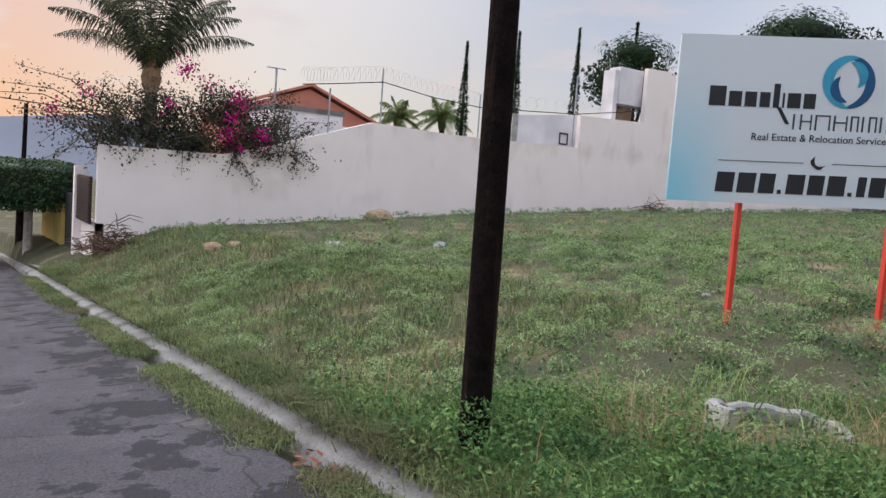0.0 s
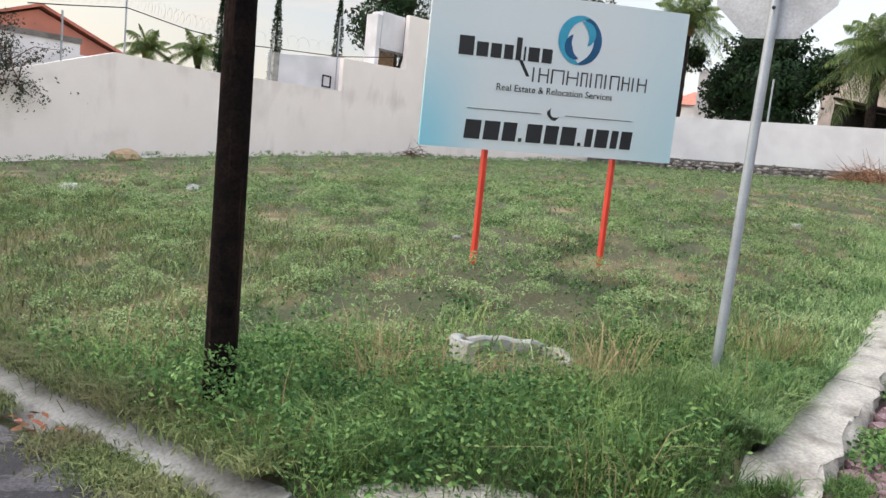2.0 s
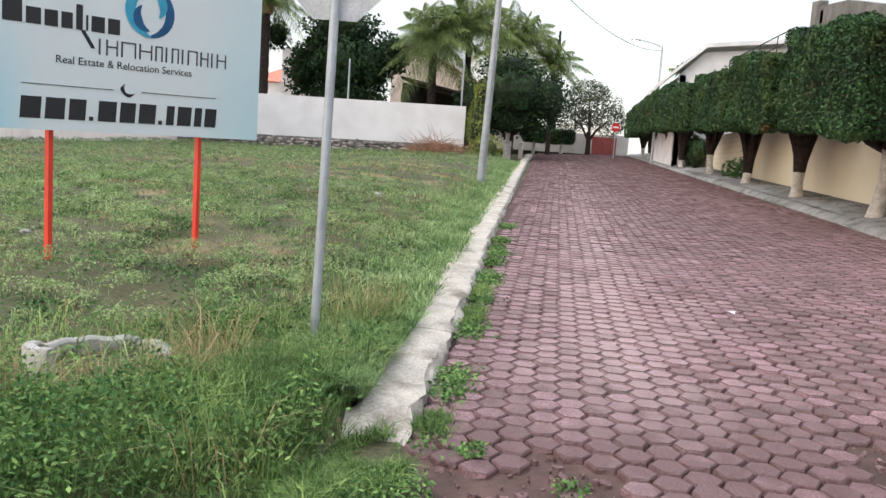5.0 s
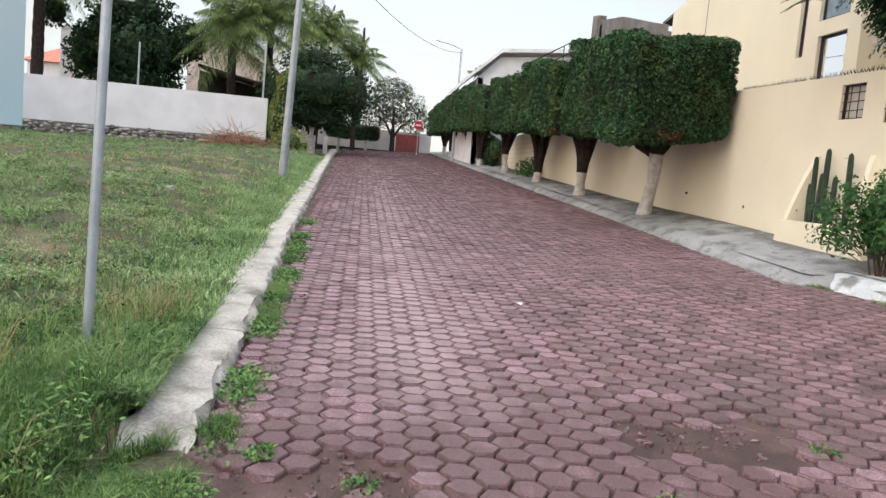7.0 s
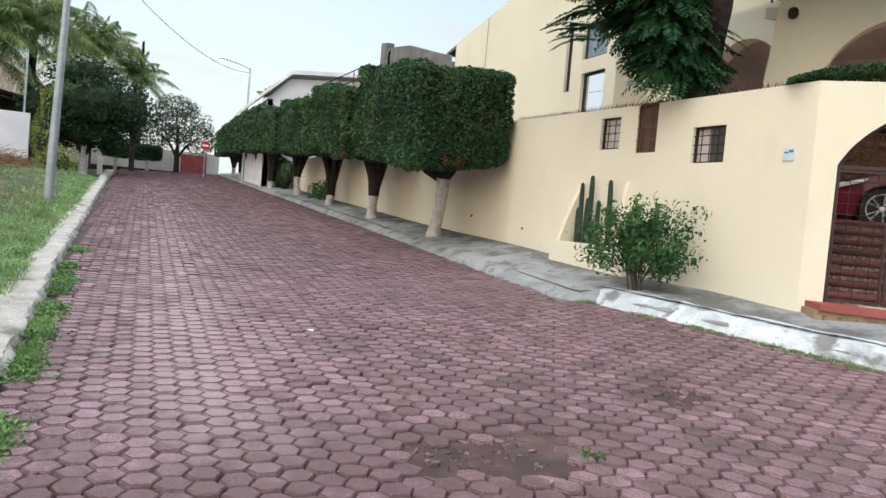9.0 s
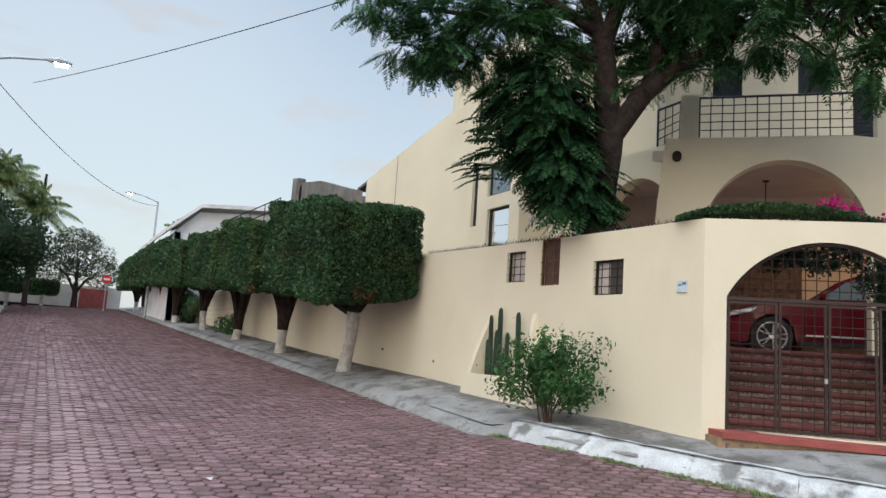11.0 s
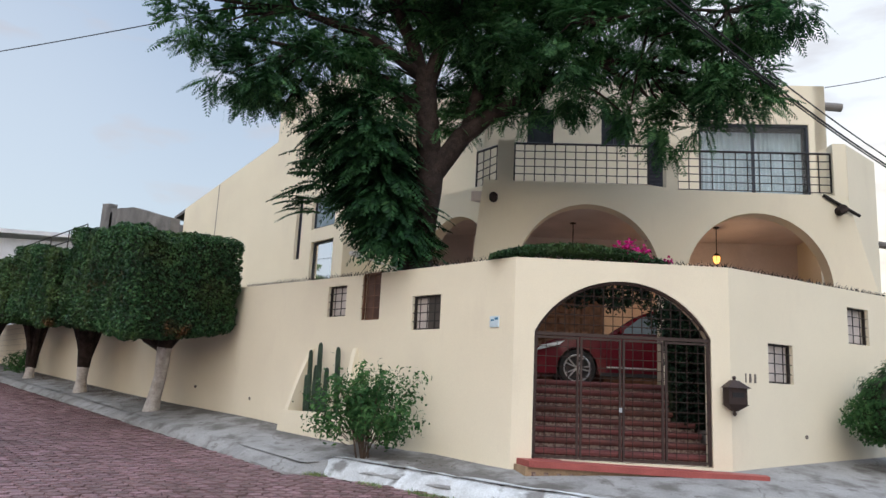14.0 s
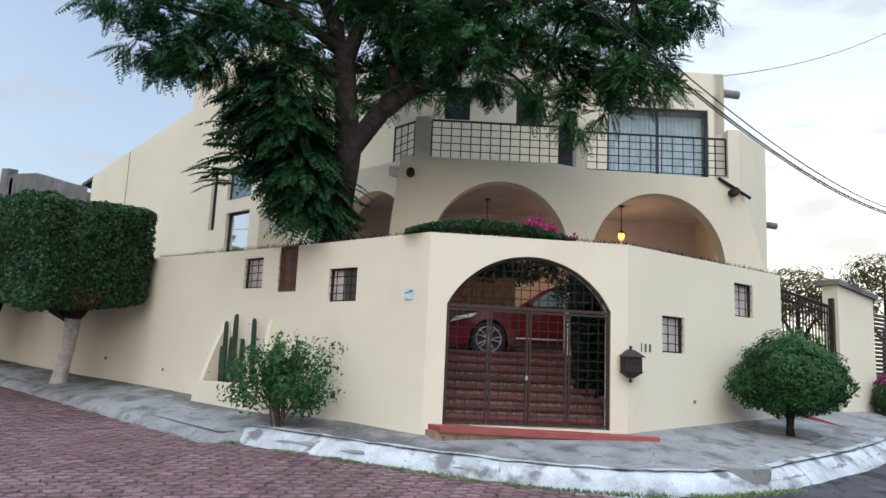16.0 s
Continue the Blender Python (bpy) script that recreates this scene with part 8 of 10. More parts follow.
broad_tree(63.0, -2.5, 3.2, [(0, 0, 7.0, 2.0, 2.6, 1.9), (0, 1.6, 6.2, 1.4, 1.5, 1.2), (0, -1.6, 6.0, 1.4, 1.5, 1.2), (0, 0.3, 8.3, 1.4, 1.6, 0.9)], 74, "open grey-green tree at the street's end", 0.18, 7600, M["sparse"], core=0.0)
broad_tree(27.6, 25.6, 0.5, [(0, 0, 8.6, 1.7, 1.7, 1.0), (-1.9, -0.4, 7.2, 1.3, 1.3, 1.0), (-0.6, 0.2, 6.8, 1.4, 1.4, 1.0), (1.6, 0, 7.0, 1.5, 1.4, 1.1)], 75, "green tree behind the tall white wall", 0.2, 5200, core=0.55)
broad_tree(39.8, 21.0 + 4, 2.0, [(0, 0, 11.4, 2.6, 2.6, 1.6), (2.0, -1.5, 10.6, 2.0, 2.0, 1.5), (-2.2, 0, 10.6, 1.8, 1.8, 1.2), (0.5, -2.5, 9.2, 2.0, 2.0, 1.6)], 76, "tall dark tree rising behind the billboard", 0.24, 7000)
# warm low sunlight is mixed into this leaf colour
M["sunset_leaf"] = leaf_mat("sunset_tinted_leaves", (0.15, 0.135, 0.06), (0.085, 0.085, 0.04), trans=0.5)
for k, (x, y) in enumerate(((12.8, -42.5), (9.0, -44.0), (17.0, -41.0))):
    broad_tree(x, y, 2.5, [(0, 0, 6.9 + 0.6 * (k == 1), 2.2, 2.2, 1.3), (1.9, 0, 6.0, 1.5, 1.5, 1.1), (-2.0, 0.5, 5.8, 1.6, 1.6, 1.1)], 80 + k, "far tree with sunset-tinted olive leaves beyond the side street", 0.20, 5200, M["sunset_leaf"], core=0.0)


# plain white house block beside the dark tree
t = thing("white_house", (51.5, 17.0, 3.0), "plain white rendered house behind the boundary wall", "house")
og = t.location
mb = MB(og)
panel(mb, rect(0, 2.5, 3.2, 8.6), [rect(0.5, 5.6, 1.2, 6.3)], Vector((50.0, 15.7, 0)), (0, 1, 0), (-1, 0, 0), 0.25)
fix_normals(part("wall", mb, M["white_brick"], t))
part("side_wall", MB(og).box((50.25, 18.65, 2.5), (55.0, 18.9, 8.6)), M["white_brick"], t)
part("side_wall", MB(og).box((50.25, 15.7, 2.5), (55.0, 15.95, 8.6)), M["white_brick"], t)
part("roof", MB(og).box((49.95, 15.6, 8.6), (55.1, 19.0, 8.7)), M["white_brick"], t)
part("window_pane", MB(og).box((50.12, 16.2, 5.6), (50.16, 16.9, 6.3)), M["glass"], t)

# tall light shrub at the end of the white wall
t = thing("tall_shrub", (43.3, 4.6, 2.2), "tall yellow-green shrub at the end of the white wall", "shrub")
rg = np.random.default_rng(61)
n = 9000
f = rg.random(n)
a = rg.uniform(0, 2 * np.pi, n)
q = (0.75 - 0.35 * f) * np.sqrt(rg.random(n)) * (0.8 + 0.4 * np.sin(9 * f + 2 * a))
leaf_cloud("foliage", np.stack([q * np.cos(a), q * np.sin(a), 4.1 * f], 1), 0.13, M["lime"], t, 62, 2.8, up=1.6)
q = np.sqrt(rg.random(2600)) * 1.3
a = rg.uniform(0, 2 * np.pi, 2600)
leaf_cloud("low_foliage", np.stack([q * np.cos(a) - 0.5, q * np.sin(a) - 0.3, (1.3 - q) * 0.9 * rg.random(2600)], 1), 0.16, M["bush"], t, 63, 3.0, up=1.0)
for k in range(6):
    part("stem", MB().tube([(0.1 * math.cos(k), 0.1 * math.sin(k), -0.3), (0.3 * math.cos(k), 0.3 * math.sin(k), 2.0), (0.25 * math.cos(k), 0.3 * math.sin(k), 3.6)], [0.05, 0.04, 0.015], 6), M["bark"], t)

# street end: low clipped hedges before a pale wall with a red gate
for k, (x, y) in enumerate(((64.3, 1.95), (64.3, -0.35))):
    t = thing("clipped_tree", (x, y, 3.05), "low mushroom-clipped tree at the street's end", "tree", "far clipped trees")
    rg = np.random.default_rng(90 + k)
    P, Nn = rounded_box_points(rg, (-0.8, -1.1, 0.95), (0.8, 1.1, 2.2), 3600, rad=0.45, seed=k * 4.0)
    leaf_cloud("crown", P, 0.13, M["hedge"], t, 90 + k, 1.7, normals=Nn)
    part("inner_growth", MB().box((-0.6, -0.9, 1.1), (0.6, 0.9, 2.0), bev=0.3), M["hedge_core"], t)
    part("trunk", MB().tube([(0, 0, -0.1), (0, 0, 1.1)], [0.14, 0.12], 8), M["whitewash"], t, "whitewashed trunk", smooth=True)
mb = MB()
panel(mb, rect(-6.0, 2.6, 12.0, 5.1), [rect(-5.0, 2.7, -2.9, 4.9)], Vector((66.5, 0, 0)), (0, 1, 0), (-1, 0, 0), 0.25)
M["grey_wall"] = mat("pale_grey_render", (0.52, 0.50, 0.48), 0.9, scale=1)
fix_normals(solid("wall_street_end", mb, M["grey_wall"], "pale rendered wall closing the street's end", "wall", kind="structure"))
t = thing("metal_gate", (66.4, -3.95, 2.9), "dark red sheet metal gate at the street's end", "gate")
part("gate_panel", MB().box((0, -1.04, -0.2), (0.06, 1.04, 1.99)), M["gate_red"] if "gate_red" in M else M["red_sill"], t)
for k in range(7):
    part("rib", MB().box((-0.03, -1.0 + k * 0.3, -0.18), (0.002, -0.95 + k * 0.3, 1.95)), M["red_sill"], t)
mb = MB()
mb.box((65.6, -6.0, 2.6), (66.3, 11.0, 3.35))
solid("low_hedge_base", mb, M["hedge_core"], "dark low planting along the end wall", "hedge")


def road_sign_far():
    t = thing("stop_sign", (57.0, -4.15, 2.95), "red octagonal stop sign on a thin post", "road sign")
    part("post", MB().tube([(0, 0, -0.2), (0, 0, 2.55)], 0.035, 8), M["galv"], t)
    mb = MB()
    V = []
    for d in (-0.03, -0.05):
        V += [(d, 0.33 * math.cos(math.pi / 8 + k * math.pi / 4), 2.26 + 0.33 * math.sin(math.pi / 8 + k * math.pi / 4)) for k in range(8)]
    mb.add(V, [tuple(range(8)), tuple(15 - k for k in range(8))] + [(k, (k + 1) % 8, (k + 1) % 8 + 8, k + 8) for k in range(8)])
    fix_normals(part("plate", mb, M["sign_red"], t))
    part("lettering_bar", MB().box((-0.056, -0.2, 2.2), (-0.051, 0.2, 2.32)), M["lamp_white"], t)


M["sign_red"] = mat("red_sign_face", (0.60, 0.02, 0.02), 0.5, fine_amt=0, bump=0)
road_sign_far()


def street_light(x, y, zb, zt, ax, ay, rise, label, lit, r=0.09):
    t = thing("street_lamp", (x, y, zb), label, "street lamp", "street lamps")
    H = zt - zb
    part("pole", MB().tube([(0, 0, -0.3), (0, 0, H)], [r, r * 0.6], 10), M["galv"], t, smooth=True)
    part("arm", MB().tube([(0, 0, H - 0.05), (ax * 0.5, ay * 0.5, H + rise * 0.6), (ax, ay, H + rise)], 0.03, 6), M["galv"], t)
    d = Vector((ax, ay, 0)).normalized()
    e = Vector((ax, ay, H + rise))
    part("lamp_head", MB().tube([e - d * 0.05, e + d * 0.2, e + d * 0.5], [0.05, 0.11, 0.05], 8), M["galv"], t, smooth=True)
    part("lens", MB().tube([e + d * 0.1 + Vector((0, 0, -0.07)), e + d * 0.42 + Vector((0, 0, -0.06))], [0.075, 0.06], 8), M["lamp_glow"] if lit else M["headlight"], t)


M["lamp_glow"] = mat("lit_street_lamp", (1.0, 0.80, 0.52), 0.4, fine_amt=0, bump=0, emit=14.0)
street_light(47.4, -5.75, 2.6, 9.55, 0.1, 1.35, 0.32, "galvanised street lamp with a lit head up the street", True)
# the nearer lamp's arm
t = lamp
e = Vector((22.33, 1.86, 8.5)) - Vector((23.0, 2.15, 1.1))
part("arm", MB().tube([e - Vector((0, 0, 0.05)), e + Vector((-0.1, -0.7, 0.14)), e + Vector((-0.2, -1.55, 0.26))], 0.035, 8), M["galv"], t)
part("lamp_head", MB().tube([e + Vector((-0.2, -1.5, 0.25)), e + Vector((-0.23, -1.8, 0.26)), e + Vector((-0.26, -2.1, 0.23))], [0.05, 0.12, 0.05], 8), M["galv"], t, smooth=True)
part("lens", MB().tube([e + Vector((-0.22, -1.68, 0.18)), e + Vector((-0.25, -2.02, 0.17))], [0.08, 0.06], 8), M["lamp_glow"], t)

# white posts and dwarf gate posts up the street
for k, (x, y, h) in enumerate(((50.0, 3.1, 1.1), (52.0, 2.4, 1.0), (46.5, -6.9, 1.5), (49.5, -6.9, 1.5), (53.0, -6.6, 1.8), (43.0, -6.9, 1.6))):
    ob = solid("bollard", MB().box((-0.14, -0.14, -0.2), (0.14, 0.14, h), bev=0.02), M["white_wall"], "white painted masonry post beside the street", "post", "white street posts")
    ob.location = (x, y, street(x, y) + 0.05)


# ---- neighbouring houses ----
def window_part(parent, org, pt, u0, z0, u1, z1, glass=None):
    w = bpy.data.objects.new("window", None)
    scene.collection.objects.link(w)
    w.parent = parent
    mb = MB(org)
    frame_ring(mb, pt, u0, z0, u1, z1, 0.06, 0.01, -0.05)
    part("window_frame", mb, M["navy"], w)
    part("pane", bx(MB(org), pt, u0 + 0.06, z0 + 0.06, u1 - 0.06, z1 - 0.06, -0.02, -0.03), glass or M["glass"], w)


M["pink_wall"] = mat("pale_pink_stucco", (0.82, 0.68, 0.60), 0.9, scale=0.8)
M["orange_wall"] = mat("terracotta_paint", (0.58, 0.23, 0.17), 0.85, scale=0.8)
M["white_house"] = mat("off_white_stucco", (0.78, 0.77, 0.80), 0.9, scale=0.8)
M["yellow_wall"] = mat("yellow_paint", (0.62, 0.46, 0.12), 0.9, scale=0.8)

# pink house with a sloping eave and a dark carport
t = thing("house", (56.5, 9.0, 3.0), "pale pink gabled house behind the white wall", "house")
og = t.location
mb = MB(og)
panel(mb, [(5.0, 2.5), (12.4, 2.5), (12.4, 9.2), (10.5, 9.9), (5.0, 7.0)], [], Vector((55.0, 0, 0)), (0, 1, 0), (-1, 0, 0), 0.3)
fix_normals(part("wall", mb, M["pink_wall"], t))
mb = MB(og)
panel(mb, rect(0, 2.5, 8.0, 7.6), [], Vector((55.0, 5.0, 0)), (1, 0, 0), (0, -1, 0), 0.3)
part("wall", mb, M["pink_wall"], t)
for y0, z0, y1, z1 in ((4.6, 6.9, 10.5, 9.98), (10.5, 9.98, 12.7, 9.15)):
    mb = MB(og)
    mb.add([(x, y, z + d) for x in (54.6, 63.0) for d in (0, 0.10) for y, z in ((y0, z0), (y1, z1))], [(0, 1, 3, 2), (4, 6, 7, 5), (2, 3, 7, 6), (0, 4, 5, 1), (0, 2, 6, 4), (1, 5, 7, 3)])
    fix_normals(part("roof", mb, M["red_tile"], t))
for k, y in enumerate((5.6, 6.4)):
    window_part(t, og, lambda u, z, d: Vector((54.98 - d, u, z)), y, 6.3, y + 0.5, 7.0)
t = thing("carport", (49.3, 8.3, 3.0), "dark sloping carport roof behind the white wall", "carport")
og = t.location
mb = MB(og)
mb.add([(x, y, z + d) for x in (48.6, 53.5) for d in (0, 0.14) for y, z in ((6.0, 6.15), (10.3, 7.0))], [(0, 1, 3, 2), (4, 6, 7, 5), (2, 3, 7, 6), (0, 4, 5, 1), (0, 2, 6, 4), (1, 5, 7, 3)])
fix_normals(part("roof", mb, M["rust_metal"], t))
# near-black sheet added for the shade under the carport roof
mb = MB(og)
panel(mb, [(6.0, 3.0), (10.9, 3.0), (10.9, 7.1), (6.0, 6.1)], [], Vector((52.0, 0, 0)), (0, 1, 0), (-1, 0, 0), 0.1)
part("back_screen", mb, M["dark"], t)
for y in (6.1, 10.2):
    part("post", MB(og).tube([(48.8, y, 2.5), (48.8, y, 6.2)], 0.06, 8), M["dark_metal"], t)
t = thing("house", (54.0, 24.0, 3.0), "white flat-roofed house behind the dark tree", "house")
og = t.location
for lo, hi in (((52.0, 15.6, 2.5), (58.0, 19.2, 8.2)),):
    part("wall", MB(og).box(lo, hi), M["white_house"], t)
window_part(t, og, lambda u, z, d: Vector((51.98 - d, u, z)), 16.2, 5.6, 17.2, 6.6)
part("parapet", MB(og).box((51.9, 15.5, 8.2), (58.1, 19.3, 8.4)), M["white_house"], t)
t = thing("house", (60.0, 20.0, 3.0), "red-roofed house far behind the white wall", "house")
og = t.location
part("wall", MB(og).box((60, 17.5, 3), (66, 25, 7.4)), M["white_house"], t)
mb = MB(og)
mb.add([(59.6, 17.2, 7.4), (66.4, 17.2, 7.4), (66.4, 25.4, 7.4), (59.6, 25.4, 7.4), (61.5, 19, 8.6), (64.5, 19, 8.6), (64.5, 23.5, 8.6), (61.5, 23.5, 8.6)], [(0, 1, 5, 4), (1, 2, 6, 5), (2, 3, 7, 6), (3, 0, 4, 7), (4, 5, 6, 7)])
part("roof", mb, M["red_tile"], t)

# houses behind the north wall
t = thing("house", (17.0, 43.0, 0.0), "terracotta house with a red tiled gable roof", "house")
og = t.location
mb = MB(og)
mb.add([(13.2, 42.0, -1), (21.3, 40.0, -1), (21.3, 40.0, 5.0), (17.6, 41.0, 6.75), (13.2, 42.0, 5.2), (14.0, 50.0, -1), (22.1, 48.0, -1), (22.1, 48.0, 5.0), (18.4, 49.0, 6.75), (14.0, 50.0, 5.2)], [(0, 1, 2, 3, 4), (5, 9, 8, 7, 6), (0, 4, 9, 5), (1, 6, 7, 2)])
fix_normals(part("wall", mb, M["orange_wall"], t))
for a, b in (((12.6, 41.9, 5.05), (17.6, 40.7, 6.9)), ((21.9, 39.6, 4.85), (17.6, 40.7, 6.9))):
    mb = MB(og)
    dy = Vector((0.8, 9.0, 0))
    A_, B_ = Vector(a), Vector(b)
    mb.add([A_, B_, B_ + dy, A_ + dy, A_ + Vector((0, 0, 0.16)), B_ + Vector((0, 0, 0.16)), B_ + dy + Vector((0, 0, 0.16)), A_ + dy + Vector((0, 0, 0.16))], [(0, 1, 2, 3), (7, 6, 5, 4), (0, 4, 5, 1), (1, 5, 6, 2), (2, 6, 7, 3), (3, 7, 4, 0)])
    fix_normals(part("roof", mb, M["red_tile"], t))
t = thing("rooftop_block", (12.5, 30.0, 0.0), "small white plastered rooftop room behind the wall", "building")
og = t.location
part("wall", MB(og).box((11.0, 29.0, -1.0), (14.0, 32.0, 4.3)), M["white_house"], t)
part("parapet", MB(og).box((10.95, 28.95, 4.3), (14.05, 32.05, 4.5)), M["concrete"], t)
part("lower_wing", MB(og).box((14.0, 29.0, -1.0), (16.2, 32.0, 3.9)), M["white_house"], t)
t = thing("neighbour_annex", (19.6, 23.5, 0.0), "white annex with a small barred window above the wall", "building")
og = t.location
mb = MB(og)
panel(mb, [(18.15, -0.5), (21.5, -0.5), (21.5, 5.0), (18.15, 4.62)], [], Vector((0, 22.7, 0)), (1, 0, 0), (0, -1, 0), 0.2)
fix_normals(part("wall", mb, M["white_house"], t))
part("roof", MB(og).box((18.25, 22.9, 4.5), (21.5, 23.4, 4.6)), M["white_house"], t)
part("corner_pier", MB(og).box((18.0, 22.6, -0.5), (18.25, 22.95, 4.66)), M["concrete_pale"], t)
window_part(t, og, lambda u, z, d: Vector((u, 22.69 - d, z)), 20.48, 3.72, 20.95, 4.2, M["pane_pale"])
t = thing("rooftop_tower", (24.0, 22.6, 3.0), "white rooftop tank housing over a recessed opening", "building")
og = t.location
part("upper_panel", MB(og).box((23.35, 22.45, 5.68), (24.75, 23.1, 7.2), bev=0.03), M["white_house"], t)
part("side_pier", MB(og).box((23.1, 22.5, 2.0), (23.34, 23.15, 7.05)), M["white_house"], t)
# set-back panel whose tan colour stands in for the opening's shadow
part("recess_wall", MB(og).box((23.34, 22.95, 2.0), (24.75, 23.1, 5.68)), M["tan_stone"], t)
part("ledge", MB(og).box((23.3, 22.40, 5.60), (24.75, 22.5, 5.68)), M["concrete"], t)

# security wire on posts along the north wall
t = thing("wire_fence", (14.0, 22.05, 3.0), "razor wire strung between thin posts on the wall", "wire fence")
og = t.location
posts = [(10.15, 2.9, 4.5), (12.0, 3.5, 5.4), (16.0, 3.4, 5.05), (17.4, 3.4, 4.75), (20.6, 3.5, 6.4)]
for x, z0, z1 in posts:
    part("post", MB(og).tube([(x, 22.05, z0), (x, 22.05, z1)], 0.03, 6), M["galv"], t)
line = [(9.2, 4.55), (10.2, 4.7), (12.0, 5.0), (14.0, 4.75), (16.1, 4.65), (20.6, 4.95), (24.3, 5.5)]
part("wire", MB(og).tube([(x, 22.0, z - 0.05) for x, z in line], 0.018, 5), M["dark_metal"], t)
mb = MB(og)
pts = []
for k in range(560):
    f = k / 559 * (len(line) - 1.0001)
    i = int(f)
    x, z = (line[i][j] + (line[i + 1][j] - line[i][j]) * (f - i) for j in (0, 1))
    a = k * 0.62
    pts.append((x, 22.0 + 0.22 * math.cos(a), z + 0.25 + 0.22 * math.sin(a)))
part("coil", mb.tube(pts, 0.0035, 4), M["galv"], t)
t = thing("tv_antenna", (8.45, 22.3, 2.3), "thin rooftop television antenna mast", "antenna")
part("mast", MB().tube([(0, 0, 0), (0, 0, 2.6)], 0.035, 6), M["galv"], t)
part("crossbar", MB().tube([(-0.3, 0, 2.6), (0.3, 0, 2.6)], 0.02, 6), M["galv"], t)


# bougainvillea spilling over the wall
def bougainvillea():
    t = thing("bougainvillea", (5.6, 22.4, 1.6), "sprawling bougainvillea with magenta flowers over the white wall", "bougainvillea")
    og = np.array(t.location)
    rr = random.Random(12)
    rg = np.random.default_rng(12)
    P, Fl = [], []
    heads = []
    for k in range(190):
        s = Vector((rr.uniform(3.4, 9.2), rr.uniform(22.0, 23.2), rr.uniform(1.9, 2.9)))
        out = rr.random()
        if out < 0.42:
            e = s + Vector((rr.gauss(0, 0.7), -rr.uniform(0.2, 0.6), -rr.uniform(0.1, 0.70)))
        else:
            e = s + Vector((rr.gauss(-0.3, 0.9), rr.gauss(-0.2, 0.4), rr.uniform(0.3, 1.4)))
        if s.x < 4.6:
            e.x -= rr.uniform(0, 1.6)
        m = s.lerp(e, 0.5) + Vector((0, -0.1, 0.35))
        part("branch", MB(og).tube([s, m, e], [0.022, 0.014, 0.004], 4), M["twig"], t)
        heads.append(e)
        n = 95
        for j in range(n):
            f = rr.random()
            q = (s.lerp(m, f * 2) if f < 0.5 else m.lerp(e, f * 2 - 1))
            P.append(np.array(q) - og + rg.normal(0, 0.13, 3))
    # dense clumps on the wall's top and a fringe below it
    for cx, cz, rx, rz, n in ((5.4, 3.1, 0.75, 0.55, 2600), (6.8, 3.5, 0.6, 0.5, 1700), (4.2, 2.5, 0.9, 0.28, 1500), (6.2, 2.35, 1.1, 0.26, 2200), (8.0, 2.35, 0.8, 0.26, 1300)):
        for j in range(n):
            q = np.array((cx + rg.normal(0, rx * 0.6), 21.9 + abs(rg.normal(0, 0.3)), cz + rg.normal(0, rz * 0.6)))
            if noise.noise(Vector(q * 2.6)) > -0.12:
                P.append(q - og)
    leaf_cloud("foliage", np.array(P), 0.085, M["boug"], t, 12, 1.7)
    for cx, cy, cz, r, n in ((5.7, 22.0, 4.45, 0.32, 150), (6.3, 22.0, 4.1, 0.25, 70), (7.3, 21.9, 3.75, 0.40, 260), (7.0, 21.8, 3.2, 0.25, 80), (6.9, 21.8, 2.7, 0.26, 130), (7.9, 21.8, 2.75, 0.30, 150), (7.3, 21.8, 2.3, 0.15, 40), (2.4, 22.3, 2.9, 0.25, 70), (3.2, 22.2, 3.5, 0.25, 50), (5.2, 21.9, 3.4, 0.2, 40)):
        for j in range(n):
            Fl.append(np.array((cx, cy, cz)) - og + rg.normal(0, r * 0.55, 3))
    leaf_cloud("flower_spray", np.array(Fl), 0.085, M["magenta"], t, 13, 1.2)["label"] = "magenta flower bracts"


M["boug"] = leaf_mat("dusty_leaves", (0.070, 0.080, 0.050), (0.045, 0.050, 0.038), rnd=0.6)
bougainvillea()

# the neighbour's street side beyond the north wall
t = thing("street_gate", (3.4, 23.4, -1.0), "dark slatted metal gate in a white wall by the street", "gate")
og = t.location
mb = MB(og)
panel(mb, rect(0, -1.8, 2.6, 0.0), [], Vector((3.5, 22.0, 0)), (0, 1, 0), (-1, 0, 0), 0.2)
part("low_wall", mb, M["white_wall"], t)
part("gate_panel", MB(og).box((3.36, 22.25, -0.05), (3.42, 24.5, 1.25)), M["rust_metal"], t)
for k in range(14):
    part("slat", MB(og).box((3.33, 22.27, 0.0 + k * 0.09), (3.362, 24.48, 0.05 + k * 0.09)), M["rust_metal"], t)
part("pillar", MB(og).box((3.3, 24.6, -2.4), (3.6, 24.9, 1.5)), M["white_wall"], t)
part("door", MB(og).box((3.4, 25.0, -2.6), (3.5, 27.2, 0.6)), M["dark"], t)
part("garden_wall", MB(og).box((3.3, 27.3, -3.0), (3.6, 33.0, 0.3)), M["yellow_wall"], t)
t = thing("clipped_tree", (2.55, 30.5, street(2.4, 30.5) + 0.1), "dark box-clipped street tree down the asphalt street", "tree")
og = np.array(t.location)
rg = np.random.default_rng(95)
P, Nn = rounded_box_points(rg, np.array((0.2, 27.0, -0.05)) - og, np.array((3.9, 34.0, 1.55)) - og, 13000, rad=0.35, seed=9.0)
leaf_cloud("crown", P, 0.11, M["hedge"], t, 95, 1.7, normals=Nn)
part("inner_growth", MB(og).box((0.45, 27.25, 0.2), (3.65, 33.7, 1.3), bev=0.2), M["hedge_core"], t)
